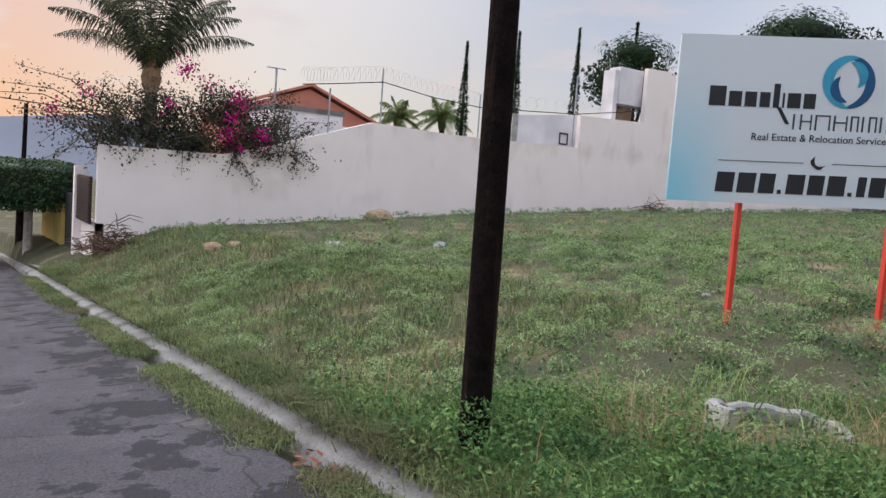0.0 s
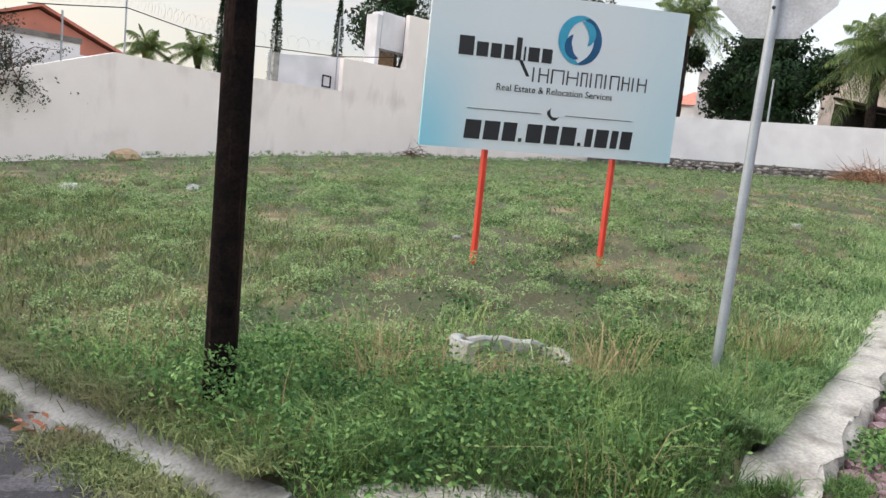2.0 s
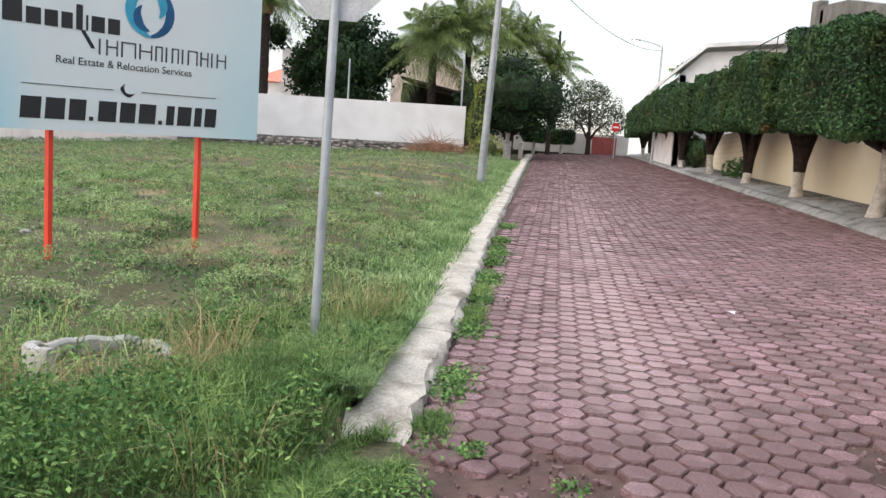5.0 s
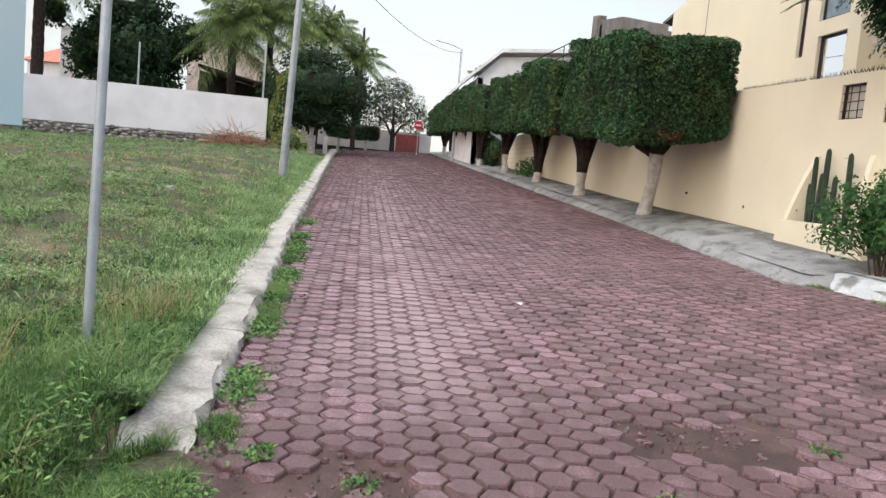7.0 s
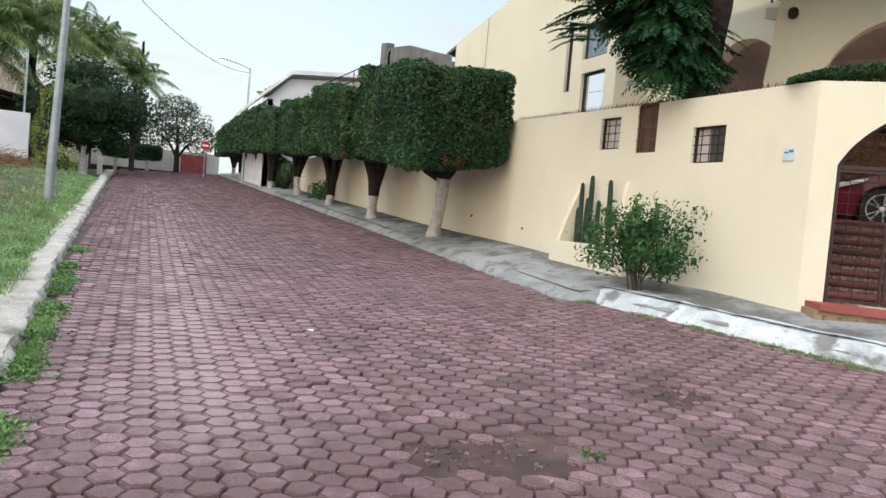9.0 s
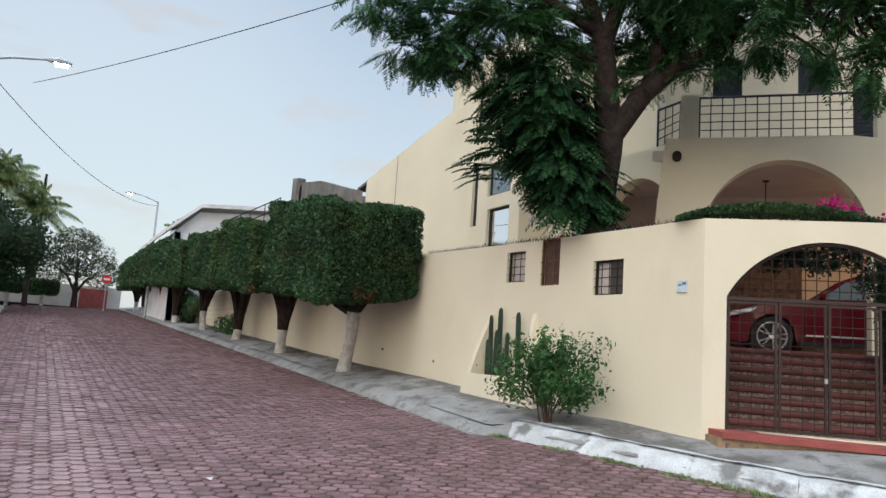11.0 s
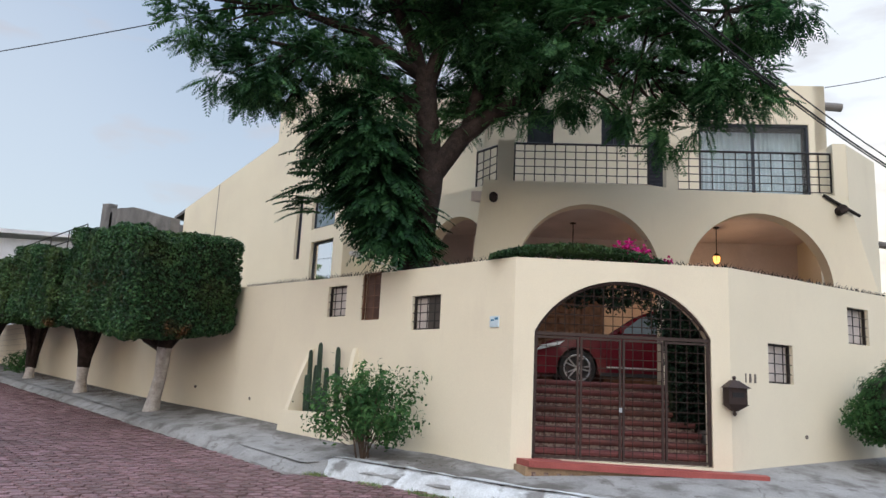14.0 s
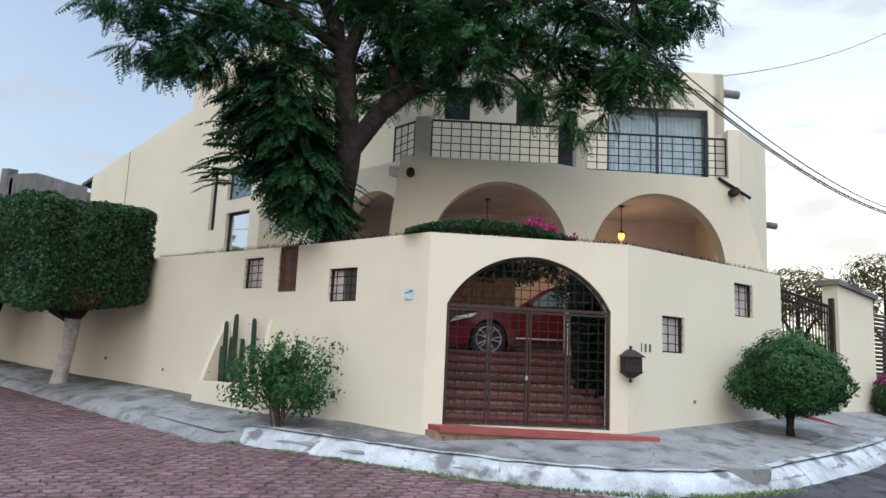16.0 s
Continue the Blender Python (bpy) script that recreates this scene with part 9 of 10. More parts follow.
for yy in (29.0, 32.2):
    part("trunk", MB(og).tube([(2.5, yy, street(2.5, yy) - 0.1), (2.5, yy, 0.3)], [0.16, 0.13], 8), M["whitewash"] if yy < 30 else M["bark"], t, smooth=True)
tapered_pole("utility_pole", (3.5, 44.9, -3.2), (3.62, 44.8, 4.4), 0.14, 0.10, M["pole_wood"], "dark wooden utility pole down the asphalt street", "utility pole", 8)
mb = MB()
slab(mb, [(2.3, 23.0), (3.4, 23.0), (3.4, 60), (2.5, 60)], 0, -0.1)
V = [(x, y, street(x, y) + 0.14) for y in steps(22.3, 60, 2.0) for x in (2.32, 3.42)]
mb = MB().add(V, [(2 * k, 2 * k + 1, 2 * k + 3, 2 * k + 2) for k in range(len(V) // 2 - 1)])
solid("pavement_north", mb, M["pavement"], "grey concrete pavement down the asphalt street", "pavement", kind="structure")

# neighbour up the paved street: bare concrete roof, white gable, block wall
t = thing("house", (27.0, -10.5, 1.5), "unfinished grey concrete house beside the cream house", "house")
og = t.location
mb = MB(og)
panel(mb, [(23.75, 1.2), (34.0, 1.6), (34.0, 6.9), (31.3, 7.0), (31.3, 8.75), (30.4, 8.62), (30.4, 8.40), (27.5, 8.0), (25.0, 7.35), (23.75, 7.05)], [], Vector((0, -9.2, 0)), (1, 0, 0), (0, 1, 0), 0.3)
fix_normals(part("parapet_wall", mb, M["concrete"], t))
mb = MB(og)
panel(mb, rect(0, 1.2, 6.0, 8.2), [], Vector((30.2, -9.2, 0)), (0, -1, 0), (1, 0, 0), 0.3)
part("end_wall", mb, M["concrete"], t)
t = thing("block_wall", (31.2, -7.25, 1.6), "cream painted block garden wall behind the clipped trees", "wall")
og = t.location
for i in range(16):
    for j in range(11):
        x0 = 31.0 + i * 0.62 + (0.31 if j % 2 else 0)
        z0 = 1.5 + j * 0.21
        part("block", MB(og).box((x0, -7.42, z0), (x0 + 0.605, -7.22, z0 + 0.197)), M["cream"], t)
part("mortar_core", MB(og).box((31.0, -7.40, 1.2), (41.2, -7.235, 3.8)), M["kerb"], t)
t = thing("house", (42.5, -9.0, 2.0), "white gabled house with an outside stair", "house")
og = t.location
mb = MB(og)
panel(mb, [(-13.0, 2.0), (-6.0, 2.0), (-6.0, 7.1), (-7.2, 8.3), (-13.0, 8.9)], [], Vector((41.3, 0, 0)), (0, 1, 0), (-1, 0, 0), 0.3)
fix_normals(part("wall", mb, M["white_house"], t))
mb = MB(og)
panel(mb, rect(0, 2.0, 9.0, 7.1), [], Vector((41.3, -6.05, 0)), (1, 0, 0), (0, 1, 0), 0.3)
part("wall", mb, M["white_house"], t)
mb = MB(og)
roofl = [(-5.5, 6.95), (-7.2, 8.5), (-13.4, 9.1)]
mb.add([(x, y, z + d) for x in (40.8, 51.0) for d in (0, 0.2) for y, z in roofl], [(0, 1, 4, 3), (1, 2, 5, 4), (6, 9, 10, 7), (7, 10, 11, 8), (3, 4, 10, 9), (4, 5, 11, 10), (0, 6, 7, 1), (1, 7, 8, 2), (0, 3, 9, 6), (2, 8, 11, 5)])
fix_normals(part("roof", mb, M["white_house"], t))
t = thing("stair_rail", (35.0, -8.3, 5.0), "thin dark metal stair rail above the clipped trees", "railing")
og = t.location
a, b = Vector((37.1, -7.6, 7.3)), Vector((32.2, -9.0, 8.0))
for dz in (0.0, -0.45):
    part("rail", MB(og).tube([a + Vector((0, 0, dz)), b + Vector((0, 0, dz))], 0.025, 6), M["dark_metal"], t)
for k in range(5):
    p = a.lerp(b, k / 4)
    part("post", MB(og).tube([p, p - Vector((0, 0, 1.6))], 0.022, 6), M["dark_metal"], t)
leafy_bush("agave_clump", (29.5, -6.75, walk_z(29.5, -6.75)), [((0, 0, 0.35), (0.9, 0.35, 0.45)), ((1.2, 0, 0.3), (0.6, 0.3, 0.35))], 0.3, 420, M["bush"], "spiky green plants at the foot of the clipped trees", "plant", 97, 2, aspect=7)
leafy_bush("shrub", (38.3, -6.8, walk_z(38.3, -6.8)), [((0, 0, 0.7), (0.8, 0.4, 0.8)), ((1.5, 0, 0.8), (0.8, 0.4, 0.9))], 0.12, 2500, M["hedge"], "dark shrubs under the far clipped trees", "shrub", 98, 3, core=0.8)
# tall yellowish plant beside the white wall
leafy_bush("tall_bush", (41.0, 4.3, 2.0), [((0, 0, 1.6), (0.6, 0.55, 1.7)), ((0.2, -0.1, 3.2), (0.45, 0.4, 1.2)), ((-0.6, -0.6, 0.6), (1.2, 0.9, 0.8))], 0.2, 2600, M["lime"] if "lime" in M else M["weed"], "tall yellowish green bush at the wall's end", "bush", 99, 4, aspect=4.5, core=0.7)
# posts behind the east wall
for y, z0, z1 in ((11.9, 4.9, 7.2), (5.4, 4.9, 7.6)):
    ob = solid("fence_post", MB().tube([(42.1, y, z0 - 1.0), (42.1, y, z1)], 0.05, 8), M["galv"], "thin grey post behind the white wall", "post", "posts on the wall")

# far hills, distance haze painted into their blue-grey colour
mb = MB()
V, F = [], []
n = 60
for k in range(n + 1):
    a = -1.1 + 2.9 * k / n
    for r, h in ((1250, -60.0), (1500, 20 + 40 * (noise.noise(Vector((a * 3.0, 0, 0))) + 0.5 * noise.noise(Vector((a * 9.0, 2, 0)))) + 12), (1900, -60)):
        V.append((r * math.sin(a), r * math.cos(a), h + (28 if r == 1500 and a < 0.6 else 0)))
for k in range(n):
    for j in range(2):
        F.append((3 * k + j, 3 * k + 3 + j, 3 * k + 4 + j, 3 * k + 1 + j))
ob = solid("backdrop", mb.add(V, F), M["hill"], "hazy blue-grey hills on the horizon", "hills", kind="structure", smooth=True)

# ---- the billboard's face ----
def board_material():
    m = mat("billboard_print", (0.66, 0.72, 0.745), 0.45, col2=(0.645, 0.705, 0.74), scale=0.6, fine_amt=0, bump=0)
    nt = m.node_tree
    N, L = nt.nodes.new, nt.links.new
    geo = N("ShaderNodeNewGeometry")
    sub = N("ShaderNodeVectorMath")
    sub.operation = "SUBTRACT"
    sub.inputs[1].default_value = tuple(SA)
    L(geo.outputs["Position"], sub.inputs[0])
    dot = N("ShaderNodeVectorMath")
    dot.operation = "DOT_PRODUCT"
    dot.inputs[1].default_value = tuple(SU)
    L(sub.outputs[0], dot.inputs[0])
    sep = N("ShaderNodeSeparateXYZ")
    L(geo.outputs["Position"], sep.inputs[0])

    def rng(v, a, b, c, d):
        r = N("ShaderNodeMapRange")
        r.interpolation_type = "SMOOTHSTEP"
        for k, x in (("From Min", a), ("From Max", b), ("To Min", c), ("To Max", d)):
            r.inputs[k].default_value = x
        L(v, r.inputs["Value"])
        return r.outputs[0]

    def mul(a, b):
        q = N("ShaderNodeMath")
        q.operation = "MULTIPLY"
        L(a, q.inputs[0])
        L(b, q.inputs[1])
        return q.outputs[0]

    def mixc(f, a, col):
        x = N("ShaderNodeMix")
        x.data_type = "RGBA"
        L(f, x.inputs["Factor"])
        L(a, x.inputs["A"])
        x.inputs["B"].default_value = (*col, 1)
        return x.outputs["Result"]
    b = nt.nodes["Principled BSDF"]
    c = b.inputs["Base Color"].links[0].from_socket
    left = mul(rng(dot.outputs["Value"], 0.0, 0.75, 1.0, 0.0), rng(sep.outputs["Z"], 1.6, 3.1, 1.0, 0.05))
    c = mixc(left, c, (0.26, 0.60, 0.74))
    right = mul(rng(dot.outputs["Value"], SW - 1.0, SW, 0.0, 0.8), rng(sep.outputs["Z"], 1.7, 3.3, 0.7, 0.35))
    c = mixc(right, c, (0.36, 0.64, 0.74))
    L(c, b.inputs["Base Color"])
    return m


M["board"] = board_material()
for ch in sign.children:
    if ch.name.startswith("board"):
        ch.data.materials[0] = M["board"]
M["logo_teal"] = mat("logo_teal", (0.05, 0.36, 0.55), 0.45, fine_amt=0, bump=0)
M["logo_blue"] = mat("logo_blue", (0.012, 0.10, 0.24), 0.45, fine_amt=0, bump=0)
M["ink_grey"] = mat("grey_ink", (0.06, 0.065, 0.075), 0.5, fine_amt=0, bump=0)


def spb(u, z, d=0.0):
    return SA + SU * u + SN * (d + 0.0) + Vector((0, 0, z))


def skew(u):
    """The board hangs slightly out of level."""
    return 0.033 * u


def mark(name, u0, z0, u1, z1, m, lean=0.0, th=0.004):
    mb = MB(so)
    q = [(u0, z0), (u1, z0), (u1 + lean, z1), (u0 + lean, z1)]
    mb.add([spb(u, z + skew(u), d) for d in (0.001, th) for u, z in q], [(4, 5, 6, 7), (0, 1, 5, 4), (1, 2, 6, 5), (2, 3, 7, 6), (3, 0, 4, 7)])
    return part(name, mb, m, sign)


# first word as plain dark blocks
u = 0.32
for k, (w, h) in enumerate(((0.19, 0.19), (0.155, 0.145), (0.145, 0.145), (0.13, 0.145), (0.09, 0.23), (0.05, 0.145), (0.155, 0.145), (0.145, 0.145))):
    mark("word_block", u, 2.635, u + w - 0.03, 2.635 + h, M["ink"])
    u += w
mark("word_block", 1.08, 2.48, 1.12, 2.64, M["ink"], -0.10)
# second word as thin strokes
u = 1.15
for k, w in enumerate((0.07, 0.145, 0.18, 0.165, 0.11, 0.065, 0.11, 0.065, 0.145, 0.125, 0.065, 0.145)):
    mark("thin_stroke", u, 2.43, u + 0.018, 2.58, M["ink_grey"])
    if w > 0.09:
        mark("thin_stroke", u + w - 0.045, 2.43, u + w - 0.03, 2.58, M["ink_grey"])
        mark("thin_stroke", u + 0.018, 2.505 if k % 2 else 2.565, u + w - 0.045, 2.52 if k % 2 else 2.58, M["ink_grey"])
    u += w
# rule and receiver mark
mark("rule", 0.47, 2.105, 1.30, 2.112, M["ink_grey"])
mark("rule", 1.58, 2.105, 2.40, 2.112, M["ink_grey"])
mb = MB(so)
arc = [(1.43 + 0.075 * math.cos(a) + 0.03, 2.12 + 0.075 * math.sin(a) + 0.02) for a in [math.radians(165 + 11 * k) for k in range(13)]]
V = []
for k, (a, b) in enumerate(arc):
    w = 0.010 + 0.012 * abs(k - 6) / 6
    V += [spb(a - w, b - w + skew(a), 0.004), spb(a + w, b + w + skew(a), 0.004)]
part("receiver_mark", mb.add(V, [(2 * k, 2 * k + 1, 2 * k + 3, 2 * k + 2) for k in range(12)]), M["ink"], sign)
# telephone number as plain bars
u = 0.45
for k, w in enumerate((0.21, 0.21, 0.19, 0.08, 0.21, 0.19, 0.21, 0.08, 0.12, 0.19, 0.12, 0.17)):
    if w == 0.08:
        mark("number_dot", u + 0.01, 1.80, u + 0.05, 1.84, M["ink"])
    else:
        mark("number_bar", u + 0.012, 1.80, u + w - 0.025, 1.995, M["ink"], 0.012)
    u += w


# round emblem as plain crescents
def crescent(name, c, r0, r1, a0, a1, m, shift, d):
    mb = MB(so)
    n = 40
    V = []
    for k in range(n + 1):
        a = math.radians(a0 + (a1 - a0) * k / n)
        f = math.sin(math.pi * k / n) ** 0.6
        ri = r1 + (r0 - r1) * (1 - f)
        for r in (r0, ri):
            V.append(spb(c[0] + r * math.cos(a), c[1] + r * math.sin(a) + skew(c[0]), d))
    part(name, mb.add(V, [(2 * k, 2 * k + 1, 2 * k + 3, 2 * k + 2) for k in range(n)]), m, sign)


LC_ = (1.65, 2.905)
crescent("emblem_crescent", LC_, 0.255, 0.16, -95, 100, M["logo_blue"], 0, 0.004)
crescent("emblem_crescent", LC_, 0.255, 0.15, 70, 275, M["logo_teal"], 0, 0.006)
crescent("emblem_crescent", (1.695, 2.975), 0.13, 0.04, -70, 110, M["logo_teal"], 0, 0.008)
crescent("emblem_crescent", (1.605, 2.835), 0.13, 0.04, 110, 290, M["logo_blue"], 0, 0.010)


def lettering(text, u, z, size, width, m, parent, name="lettering"):
    cu = bpy.data.curves.new(name, "FONT")
    cu.body, cu.size, cu.extrude, cu.resolution_u = text, size, 0.0015, 3
    tmp = bpy.data.objects.new(name, cu)
    scene.collection.objects.link(tmp)
    dg = bpy.context.evaluated_depsgraph_get()
    me = bpy.data.meshes.new_from_object(tmp.evaluated_get(dg))
    bpy.data.objects.remove(tmp)
    me.materials.clear()
    me.materials.append(m)
    wd = max(v.co.x for v in me.vertices)
    k = width / wd
    for v in me.vertices:
        a, b = v.co.x * k, v.co.y * k
        v.co = spb(u + a, z + b + skew(u + a), 0.003 + v.co.z) - Vector(so)
    ob = new(name, me)
    ob.parent = parent
    return wd


lettering("Real Estate & Relocation Services", 0.76, 2.315, 0.08, 1.35, M["ink"], sign)
for u in (0.06, SW - 0.06):
    part("stiffener", MB(so).bar(spb(u, 1.78, -0.06), spb(u, 3.3, -0.06), 0.04), M["galv"], sign)

# octagonal sign seen from behind
t = stop
e = Vector((5.115, 1.442, 2.92)) - Vector((5.03, 1.45, 0.25))
d = Vector((0.98, 0.18, 0)).normalized()
s = Vector((-d.y, d.x, 0))
mb = MB()
R8 = 0.385
V = []
for q in (0.035, 0.041):
    V += [e + d * q + s * R8 * math.cos(math.pi / 8 + k * math.pi / 4) + Vector((0, 0, R8 * math.sin(math.pi / 8 + k * math.pi / 4))) for k in range(8)]
mb.add(V, [tuple(range(8)), tuple(15 - k for k in range(8))] + [(k, (k + 1) % 8, (k + 1) % 8 + 8, k + 8) for k in range(8)])
fix_normals(part("plate", mb, M["galv_dark"], t, "unpainted back of the octagonal plate"))
for dz in (-0.18, 0.18):
    part("bolt", MB().tube([e + Vector((0, 0, dz)) - d * 0.04, e + Vector((0, 0, dz)) + d * 0.05], 0.012, 8), M["dark_metal"], t)

# pole details
for k, (z, w) in enumerate(((7.6, 1.8),)):
    part("crossarm", MB().box((0.10 - 0.05, -w / 2, z), (0.20, w / 2, z + 0.11)), M["pole_wood"], pole)

# service cables overhead
M["cable"] = M["black_wire"]


def cable(a, b, sag, r, label, n=24):
    a, b = Vector(a), Vector(b)
    pts = [a.lerp(b, k / n) - Vector((0, 0, sag * 4 * (k / n) * (1 - k / n))) for k in range(n + 1)]
    mb = MB().tube(pts, r, 5)
    return solid("overhead_cable", mb, M["cable"], label, "cable", "overhead cables")


cable((30.0, 0.9, 10.3), (3.3, -9.5, 8.6), 0.35, 0.012, "thin black service cable across the street")
cable((4.5, -6.5, 6.62), (4.05, -26.0, 6.9), 0.75, 0.015, "thick black overhead cable beside the house")
cable((4.5, -6.5, 6.75), (4.05, -26.0, 7.0), 0.72, 0.011, "black overhead cable beside the house")
cable((4.5, -6.5, 6.57), (4.05, -26.0, 6.86), 0.75, 0.012, "black overhead cable beside the house")
cable((6.4, -16.9, 8.98), (5.05, -30.0, 15.0), 0.3, 0.010, "thin cable from the house roof")
cable((22.33, 1.86, 8.4), (47.4, -5.75, 9.3), 0.9, 0.012, "thin black cable between the street lamps")
cable((-2.0, 44.0, 4.9), (9.0, 44.0, 4.4), 0.2, 0.03, "thin distant cable over the asphalt street")

# ---- the house's side street: drive gate, wall, ramp, round manhole ----
UE = UC


def ep(u, z, out=0.0):
    return v3(C2) + UC * u + NC * out + Vector((0, 0, z))


t = thing("drive_gate", ep(5.0, 1.3), "sloping brown metal bar gate beside the garden wall", "gate")
og = t.location
part("top_bar", MB(og).bar(ep(4.15, 3.50, -0.1), ep(6.05, 3.32, -0.1), 0.06), M["rust_metal"], t)
part("middle_bar", MB(og).bar(ep(4.15, 3.36, -0.1), ep(6.05, 3.18, -0.1), 0.035), M["rust_metal"], t)
part("lower_bar", MB(og).bar(ep(4.15, 1.7, -0.1), ep(6.05, 1.6, -0.1), 0.05), M["rust_metal"], t)
for k in range(17):
    u = 4.2 + k * 0.113
    z1 = 3.50 - 0.095 * (u - 4.15)
    part("bar", MB(og).bar(ep(u, 1.45, -0.1), ep(u, z1, -0.1), 0.018), M["rust_metal"], t)
for z in (2.85, 3.0, 3.1):
    part("cross_bar", MB(og).bar(ep(4.15, z, -0.1), ep(6.05, z - 0.16, -0.1), 0.014), M["rust_metal"], t)
part("end_post", MB(og).bar(ep(6.06, 1.3, -0.1), ep(6.06, 3.5, -0.1), 0.08), M["rust_metal"], t)
mb = MB()
panel(mb, [(6.12, 0.8), (7.55, 0.8), (7.55, 3.60), (6.12, 3.76)], [], v3(C2), UC, NC, 0.3)
fix_normals(solid("garden_wall", mb, M["cream"], "short cream wall beside the drive gate", "wall", kind="structure"))
mb = MB()
mb.add([ep(u, z + d, o_) for o_ in (0.08, -0.4) for d in (0, 0.10) for u, z in ((6.05, 3.77), (7.62, 3.60))], [(0, 1, 3, 2), (4, 6, 7, 5), (2, 3, 7, 6), (0, 4, 5, 1), (0, 2, 6, 4), (1, 5, 7, 3)])
fix_normals(solid("wall_coping", mb, M["concrete"], "grey concrete coping on the garden wall", "coping"))
t = thing("slatted_gate", ep(8.6, 1.3), "brown slatted gate further along the side street", "gate")
og = t.location
for k in range(22):
    z = 1.5 + k * 0.085
    part("slat", bx(MB(og), ep, 7.6, z, 10.5, z + 0.06, -0.12, -0.10), M["rust_metal"], t)
part("post", MB(og).bar(ep(7.6, 1.3, -0.14), ep(7.6, 3.5, -0.14), 0.08), M["rust_metal"], t)
mb = MB()
panel(mb, rect(10.5, 0.8, 26, 3.3), [], v3(C2), UC, NC, 0.3)
solid("garden_wall_far", mb, M["cream"], "cream wall further along the side street", "wall", kind="structure")
mb = MB()
slab(mb, [ep(4.4, 0, -0.3), ep(26, 0, -0.3), ep(26, 0, -8), ep(4.4, 0, -8)], 1.35, 0.6)
fix_normals(solid("drive_floor", mb, M["pavement"], "concrete drive behind the bar gate", "floor", kind="structure"))
mb = MB()
A0, B0 = ep(4.75, 0, -0.2), ep(8.3, 0, -0.2)
A1, B1 = ep(4.75, 0, 1.35), ep(8.3, 0, 1.35)
pts = [(A0, 1.36), (B0, 1.42), (B1, 1.12), (A1, 0.98)]
mb.add([Vector((p.x, p.y, z)) for p, z in pts] + [Vector((p.x, p.y, 0.6)) for p, z in pts], [(0, 1, 2, 3), (0, 3, 7, 4), (3, 2, 6, 7), (2, 1, 5, 6), (1, 0, 4, 5)])
t = thing("drive_ramp", (A0.x, A0.y, 0.9), "concrete drive ramp with a dark red painted side", "ramp")
mb.v = [tuple(Vector(v) - t.location) for v in mb.v]
fix_normals(part("ramp_slab", mb, M["pavement"], t))
mb = MB(t.location)
E0 = UC * -0.004
mb.add([Vector((p.x, p.y, z)) + E0 for p, z in ((A0, 1.362), (A1, 0.985))] + [Vector((A1.x, A1.y, 0.7)) + E0, Vector((A0.x, A0.y, 0.7)) + E0] + [Vector((p.x, p.y, z)) + E0 * 4 for p, z in ((A0, 1.362), (A1, 0.985))] + [Vector((A1.x, A1.y, 0.7)) + E0 * 4, Vector((A0.x, A0.y, 0.7)) + E0 * 4], [(0, 1, 2, 3), (7, 6, 5, 4), (0, 4, 5, 1)])
fix_normals(part("painted_side", mb, M["red_sill"], t, "dark red painted ramp side"))
leafy_bush("flowering_bush", tuple(ep(7.45, 1.25, 0.35)), [((0, 0, 0.40), (0.42, 0.5, 0.42))], 0.05, 3200, M["hedge"], "low clipped bougainvillea hedge with pink top", "bush", 111, 3, core=0.85)
P = []
rg = np.random.default_rng(112)
b0 = np.array(ep(7.45, 1.25, 0.35))
for k in range(260):
    a, r = rg.uniform(0, 6.28), rg.random() ** 0.5
    P.append(b0 + np.array((0.36 * r * math.cos(a), 0.42 * r * math.sin(a), 0.84 - 0.2 * r * r)))
ob = leaf_cloud("flower_top", np.array(P), 0.045, M["magenta"], None, 113, 1.2)
ob.parent = bpy.data.objects["flowering_bush"]
ob.matrix_parent_inverse = bpy.data.objects["flowering_bush"].matrix_basis.inverted()

mh = (3.46, -9.62)
t = thing("manhole_cover", (*mh, street(*mh) + 0.18), "round grey concrete manhole cover by the kerb", "manhole cover")
part("rim", MB().lathe([(0.40, -0.15), (0.40, 0.015), (0.38, 0.028), (0.33, 0.028), (0.33, 0.012)], 36), M["pavement"], t, smooth=True)
part("lid", MB().lathe([(0.325, 0.0), (0.32, 0.018), (0.12, 0.022), (0.0, 0.022)], 36), M["pavement"], t, smooth=True)
# far side of the asphalt street
mb = MB()
V = [(x, y, street(-8.6, y) + z) for y in steps(-40, 60, 4.0) for x, z in ((-8.7, -0.1), (-8.7, 0.14), (-11.0, 0.16))]
mb.add(V, [(3 * k + j, 3 * k + 3 + j, 3 * k + 4 + j, 3 * k + 1 + j) for k in range(len(V) // 3 - 1) for j in range(2)])
solid("pavement_west", mb, M["pavement"], "concrete pavement across the asphalt street", "pavement", kind="structure")
mb = MB().box((-11.6, -40, -2.5), (-11.2, 60, 3.0))
solid("wall_west", mb, M["white_wall"], "plain pale wall across the asphalt street", "wall", kind="structure")


def pit_depth(x, y):
    """Under 1 inside the broken spots of the paving."""
    w = 0.45 * noise.noise(Vector((x * 5.0, y * 5.0, 1.5)))
    best = 9.0
    for ax, ay, bx_, by_, r in PITS:
        a, b = Vector((ax, ay)), Vector((bx_, by_))
        f = max(0.0, min(1.0, (Vector((x, y)) - a).dot(b - a) / max(1e-6, (b - a).length_squared)))
        best = min(best, (Vector((x, y)) - a.lerp(b, f)).length / r + w)
    return best


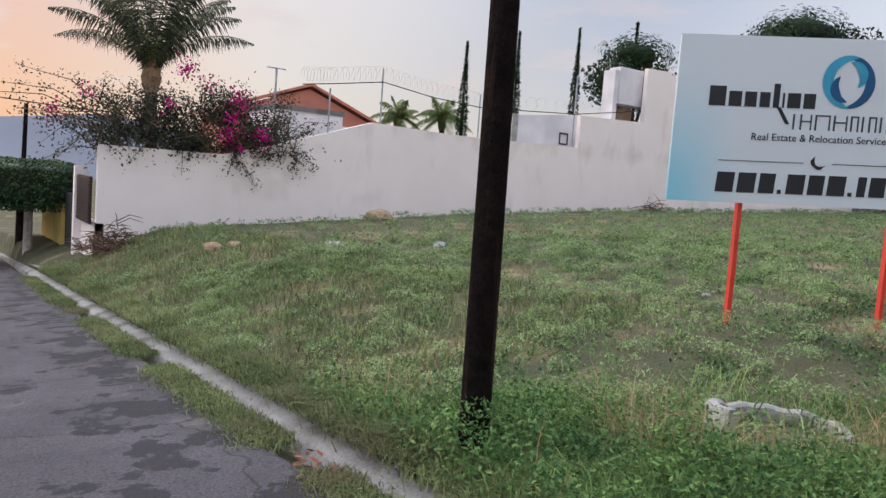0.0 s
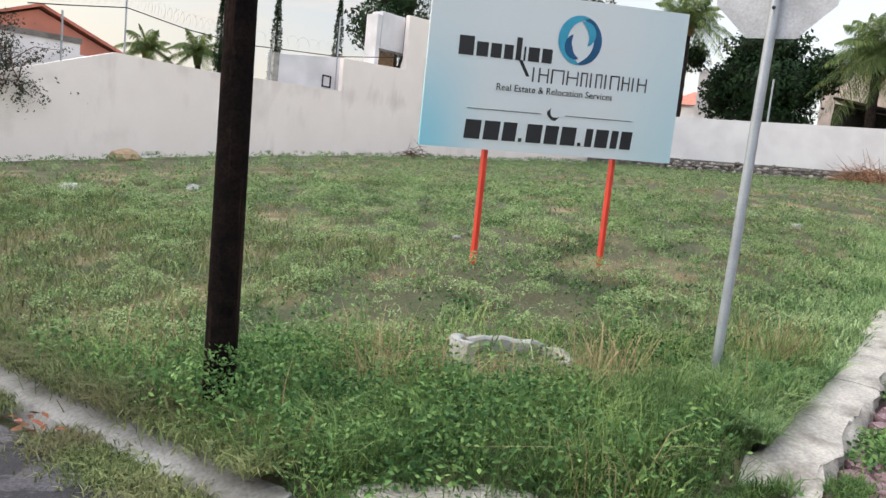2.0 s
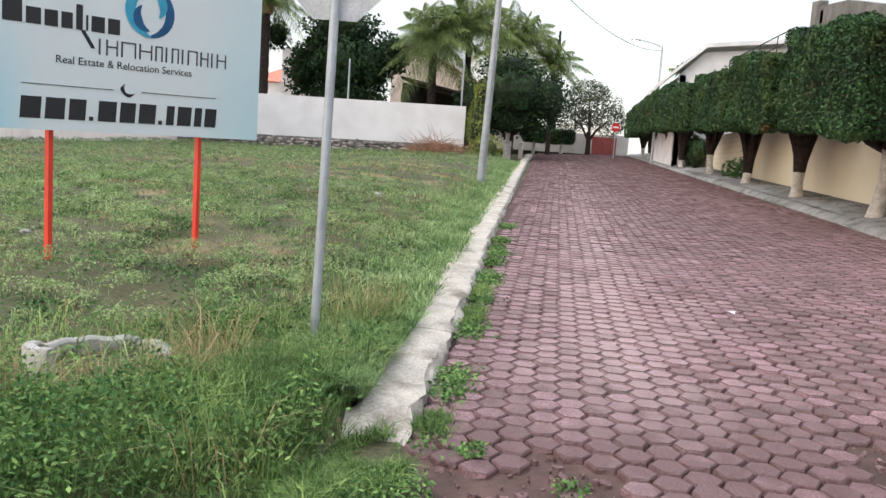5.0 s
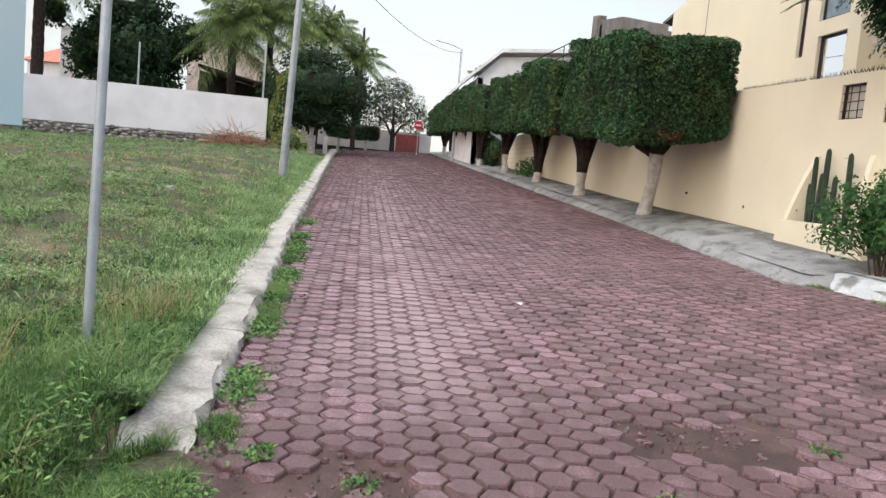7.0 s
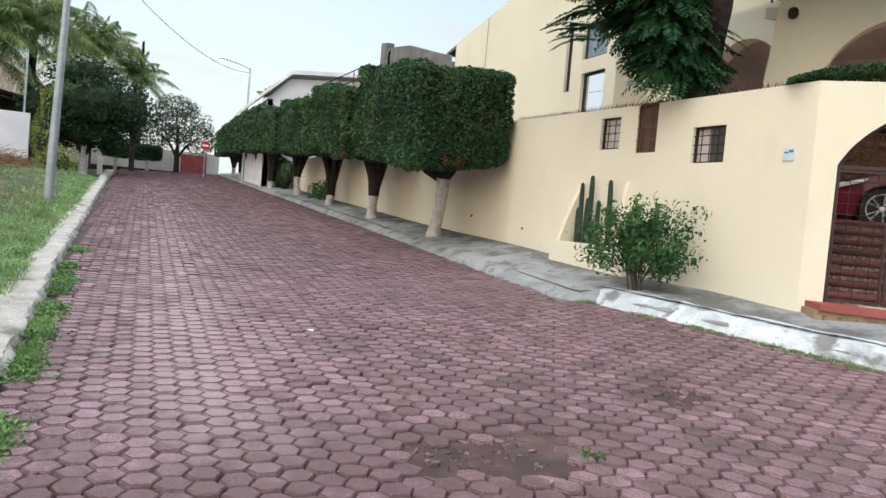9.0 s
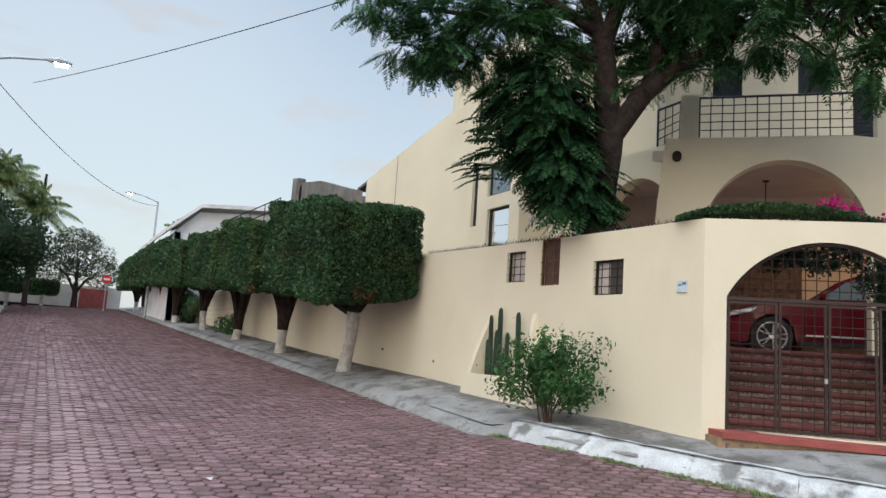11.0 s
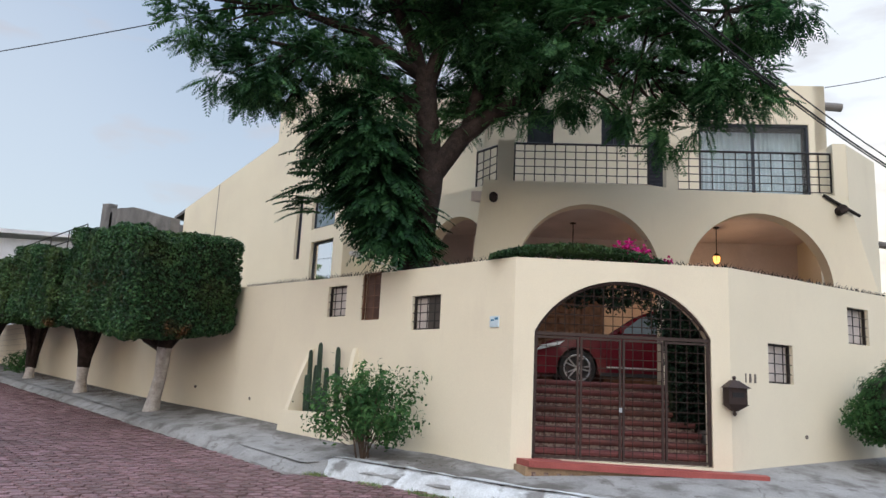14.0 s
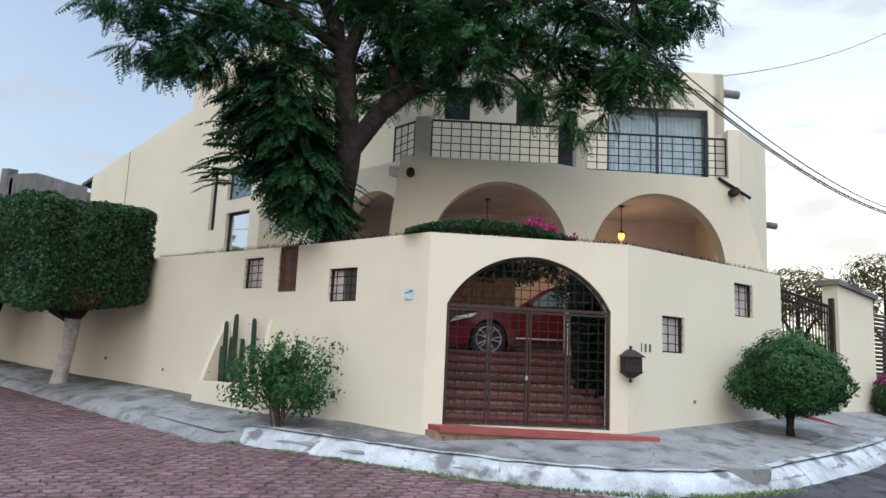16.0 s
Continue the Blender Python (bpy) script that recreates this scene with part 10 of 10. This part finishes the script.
PITS = ((4.20, -2.0, 4.24, -2.5, 0.19), (4.9, -4.3, 5.2, -4.5, 0.16), (3.45, 0.25, 3.68, -0.25, 0.22), (3.50, -0.50, 3.60, -0.45, 0.14), (3.15, 0.20, 3.5, 0.30, 0.22), (2.75, -0.2, 2.6, 0.3, 0.3), (2.9, -2.5, 2.8, -2.9, 0.25))


def dirty_edges(me, mb):
    """Dirt sits on the worn edges of the blocks."""
    me.materials.append(M["paver_edge"])
    ids = np.zeros(len(me.polygons), np.int32)
    ids[mb.edge] = 1
    me.polygons.foreach_set("material_index", ids)


def pavers():
    af = 0.182
    R = af / math.sqrt(3) - 0.0042
    rg = random.Random(4)
    near, rest = [], MB()
    hexv = [(math.cos(math.pi / 3 * k + math.pi / 6), math.sin(math.pi / 3 * k + math.pi / 6)) for k in range(6)]

    def block(mb, x, y, z, tilt, chip=None):
        n = len(mb.v)
        rings = ((R, -0.05), (R, -0.016), (R - 0.003, -0.006), (R - 0.010, 0.0)) if chip else ((R, -0.03), (R - 0.008, 0.0))
        m = len(rings) - 1
        for r, h in rings:
            for k, (c, s) in enumerate(hexv):
                q = r * (1 - (chip[k] if chip and h > -0.02 else 0.0))
                mb.v.append((x + q * c, y + q * s, z + h + tilt[0] * q * c + tilt[1] * q * s))
        for ring in range(m):
            for k in range(6):
                k2 = (k + 1) % 6
                mb.f.append((n + ring * 6 + k, n + ring * 6 + k2, n + ring * 6 + 6 + k2, n + ring * 6 + 6 + k))
        mb.edge += list(range(len(mb.f) - 6, len(mb.f)))
        mb.f.append(tuple(n + 6 * m + k for k in range(6)))

    def chips():
        return [max(0.0, rg.gauss(0.0, 0.08)) for k in range(6)]

    def lean():
        return (0.012 + rg.gauss(0, 0.020), -0.008 + rg.gauss(0, 0.020))
    shared = []
    for k in range(10):
        mb = MB()
        block(mb, 0, 0, 0, lean(), chips())
        me = mesh_of("paving_block", mb, M["paver"])
        dirty_edges(me, mb)
        shared.append(me)
    bed = bpy.data.objects["road_bed"]
    i = -48
    while i < 10:
        y = i * af * 0.8660254
        for j in range(int((ASPHALT_X + 0.1) / af), int(64 / af)):
            x = (j + (i % 2) * 0.5) * af
            lim = 0.62 + max(0.0, (x - 5) * 0.021)
            if y > lim - 0.10 or y < (-5.83 if x > 9.2 else -6.1 - (9.2 - x) * 0.30):
                continue
            if x < 3.9 and y > 0.30 + 0.5 * noise.noise(Vector((x * 2, y * 2, 3))):
                continue
            edge = x - (2.35 + 0.5 * noise.noise(Vector((0.3, y * 1.3, 9.0))))
            if edge < 0:
                continue
            wear = noise.noise(Vector((x * 0.9 + 3.0, y * 0.9, 7.7))) + max(0.0, 0.5 - 0.3 * edge)
            z = street(x, y) + rg.gauss(0, 0.0035) + 0.014 * noise.noise(Vector((x * 0.9, y * 0.9, 0)))
            pit = pit_depth(x, y) if x < 6 else 9.0
            if pit < 1.0:
                # broken pieces lie in the soil
                for k in range(rg.randint(3, 8)):
                    px, py, s = x + rg.uniform(-0.09, 0.09), y + rg.uniform(-0.09, 0.09), rg.choice((0.08, 0.12, 0.16, 0.22, 0.4))
                    n0 = len(rest.v)
                    m = rg.randint(4, 6)
                    for h in (-0.05, 0.0):
                        for q in range(m):
                            an = 6.283 * q / m + rg.uniform(-0.35, 0.35)
                            rr_ = R * s * rg.uniform(0.6, 1.1)
                            rest.v.append((px + rr_ * math.cos(an), py + rr_ * math.sin(an), z - 0.022 + h + rg.uniform(-0.012, 0.012)))
                    rest.f += [(n0 + q, n0 + (q + 1) % m, n0 + m + (q + 1) % m, n0 + m + q) for q in range(m)]
                    rest.f.append(tuple(n0 + m + q for q in range(m)))
                continue
            if pit < 2.2:
                wear += 0.30 + 0.25 * rg.random()
                z -= 0.008
            if x < 6.0 and wear > 0.5:
                z -= 0.012 + 0.03 * min(1.0, wear - 0.5) + rg.uniform(0, 0.012)
                if wear > 0.72 and rg.random() < 0.55:
                    continue
            if 2.6 < x < 5.2 and -2.75 < y < 0.45 and len(near) < 298:
                near.append((x, y, z))
            else:
                block(rest, x + rg.uniform(-0.004, 0.004), y + rg.uniform(-0.004, 0.004), z, lean(), chips() if x < 11 else None)
        i += 1
    for x, y, z in near:
        ob = new("paving_block", rg.choice(shared))
        ob.location = (x, y, z)
        ob.rotation_euler[2] = rg.uniform(-0.03, 0.03)
        ob.parent = bed
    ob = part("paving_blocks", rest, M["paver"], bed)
    dirty_edges(ob.data, rest)
    ob["kind"] = "stuff"


pavers()
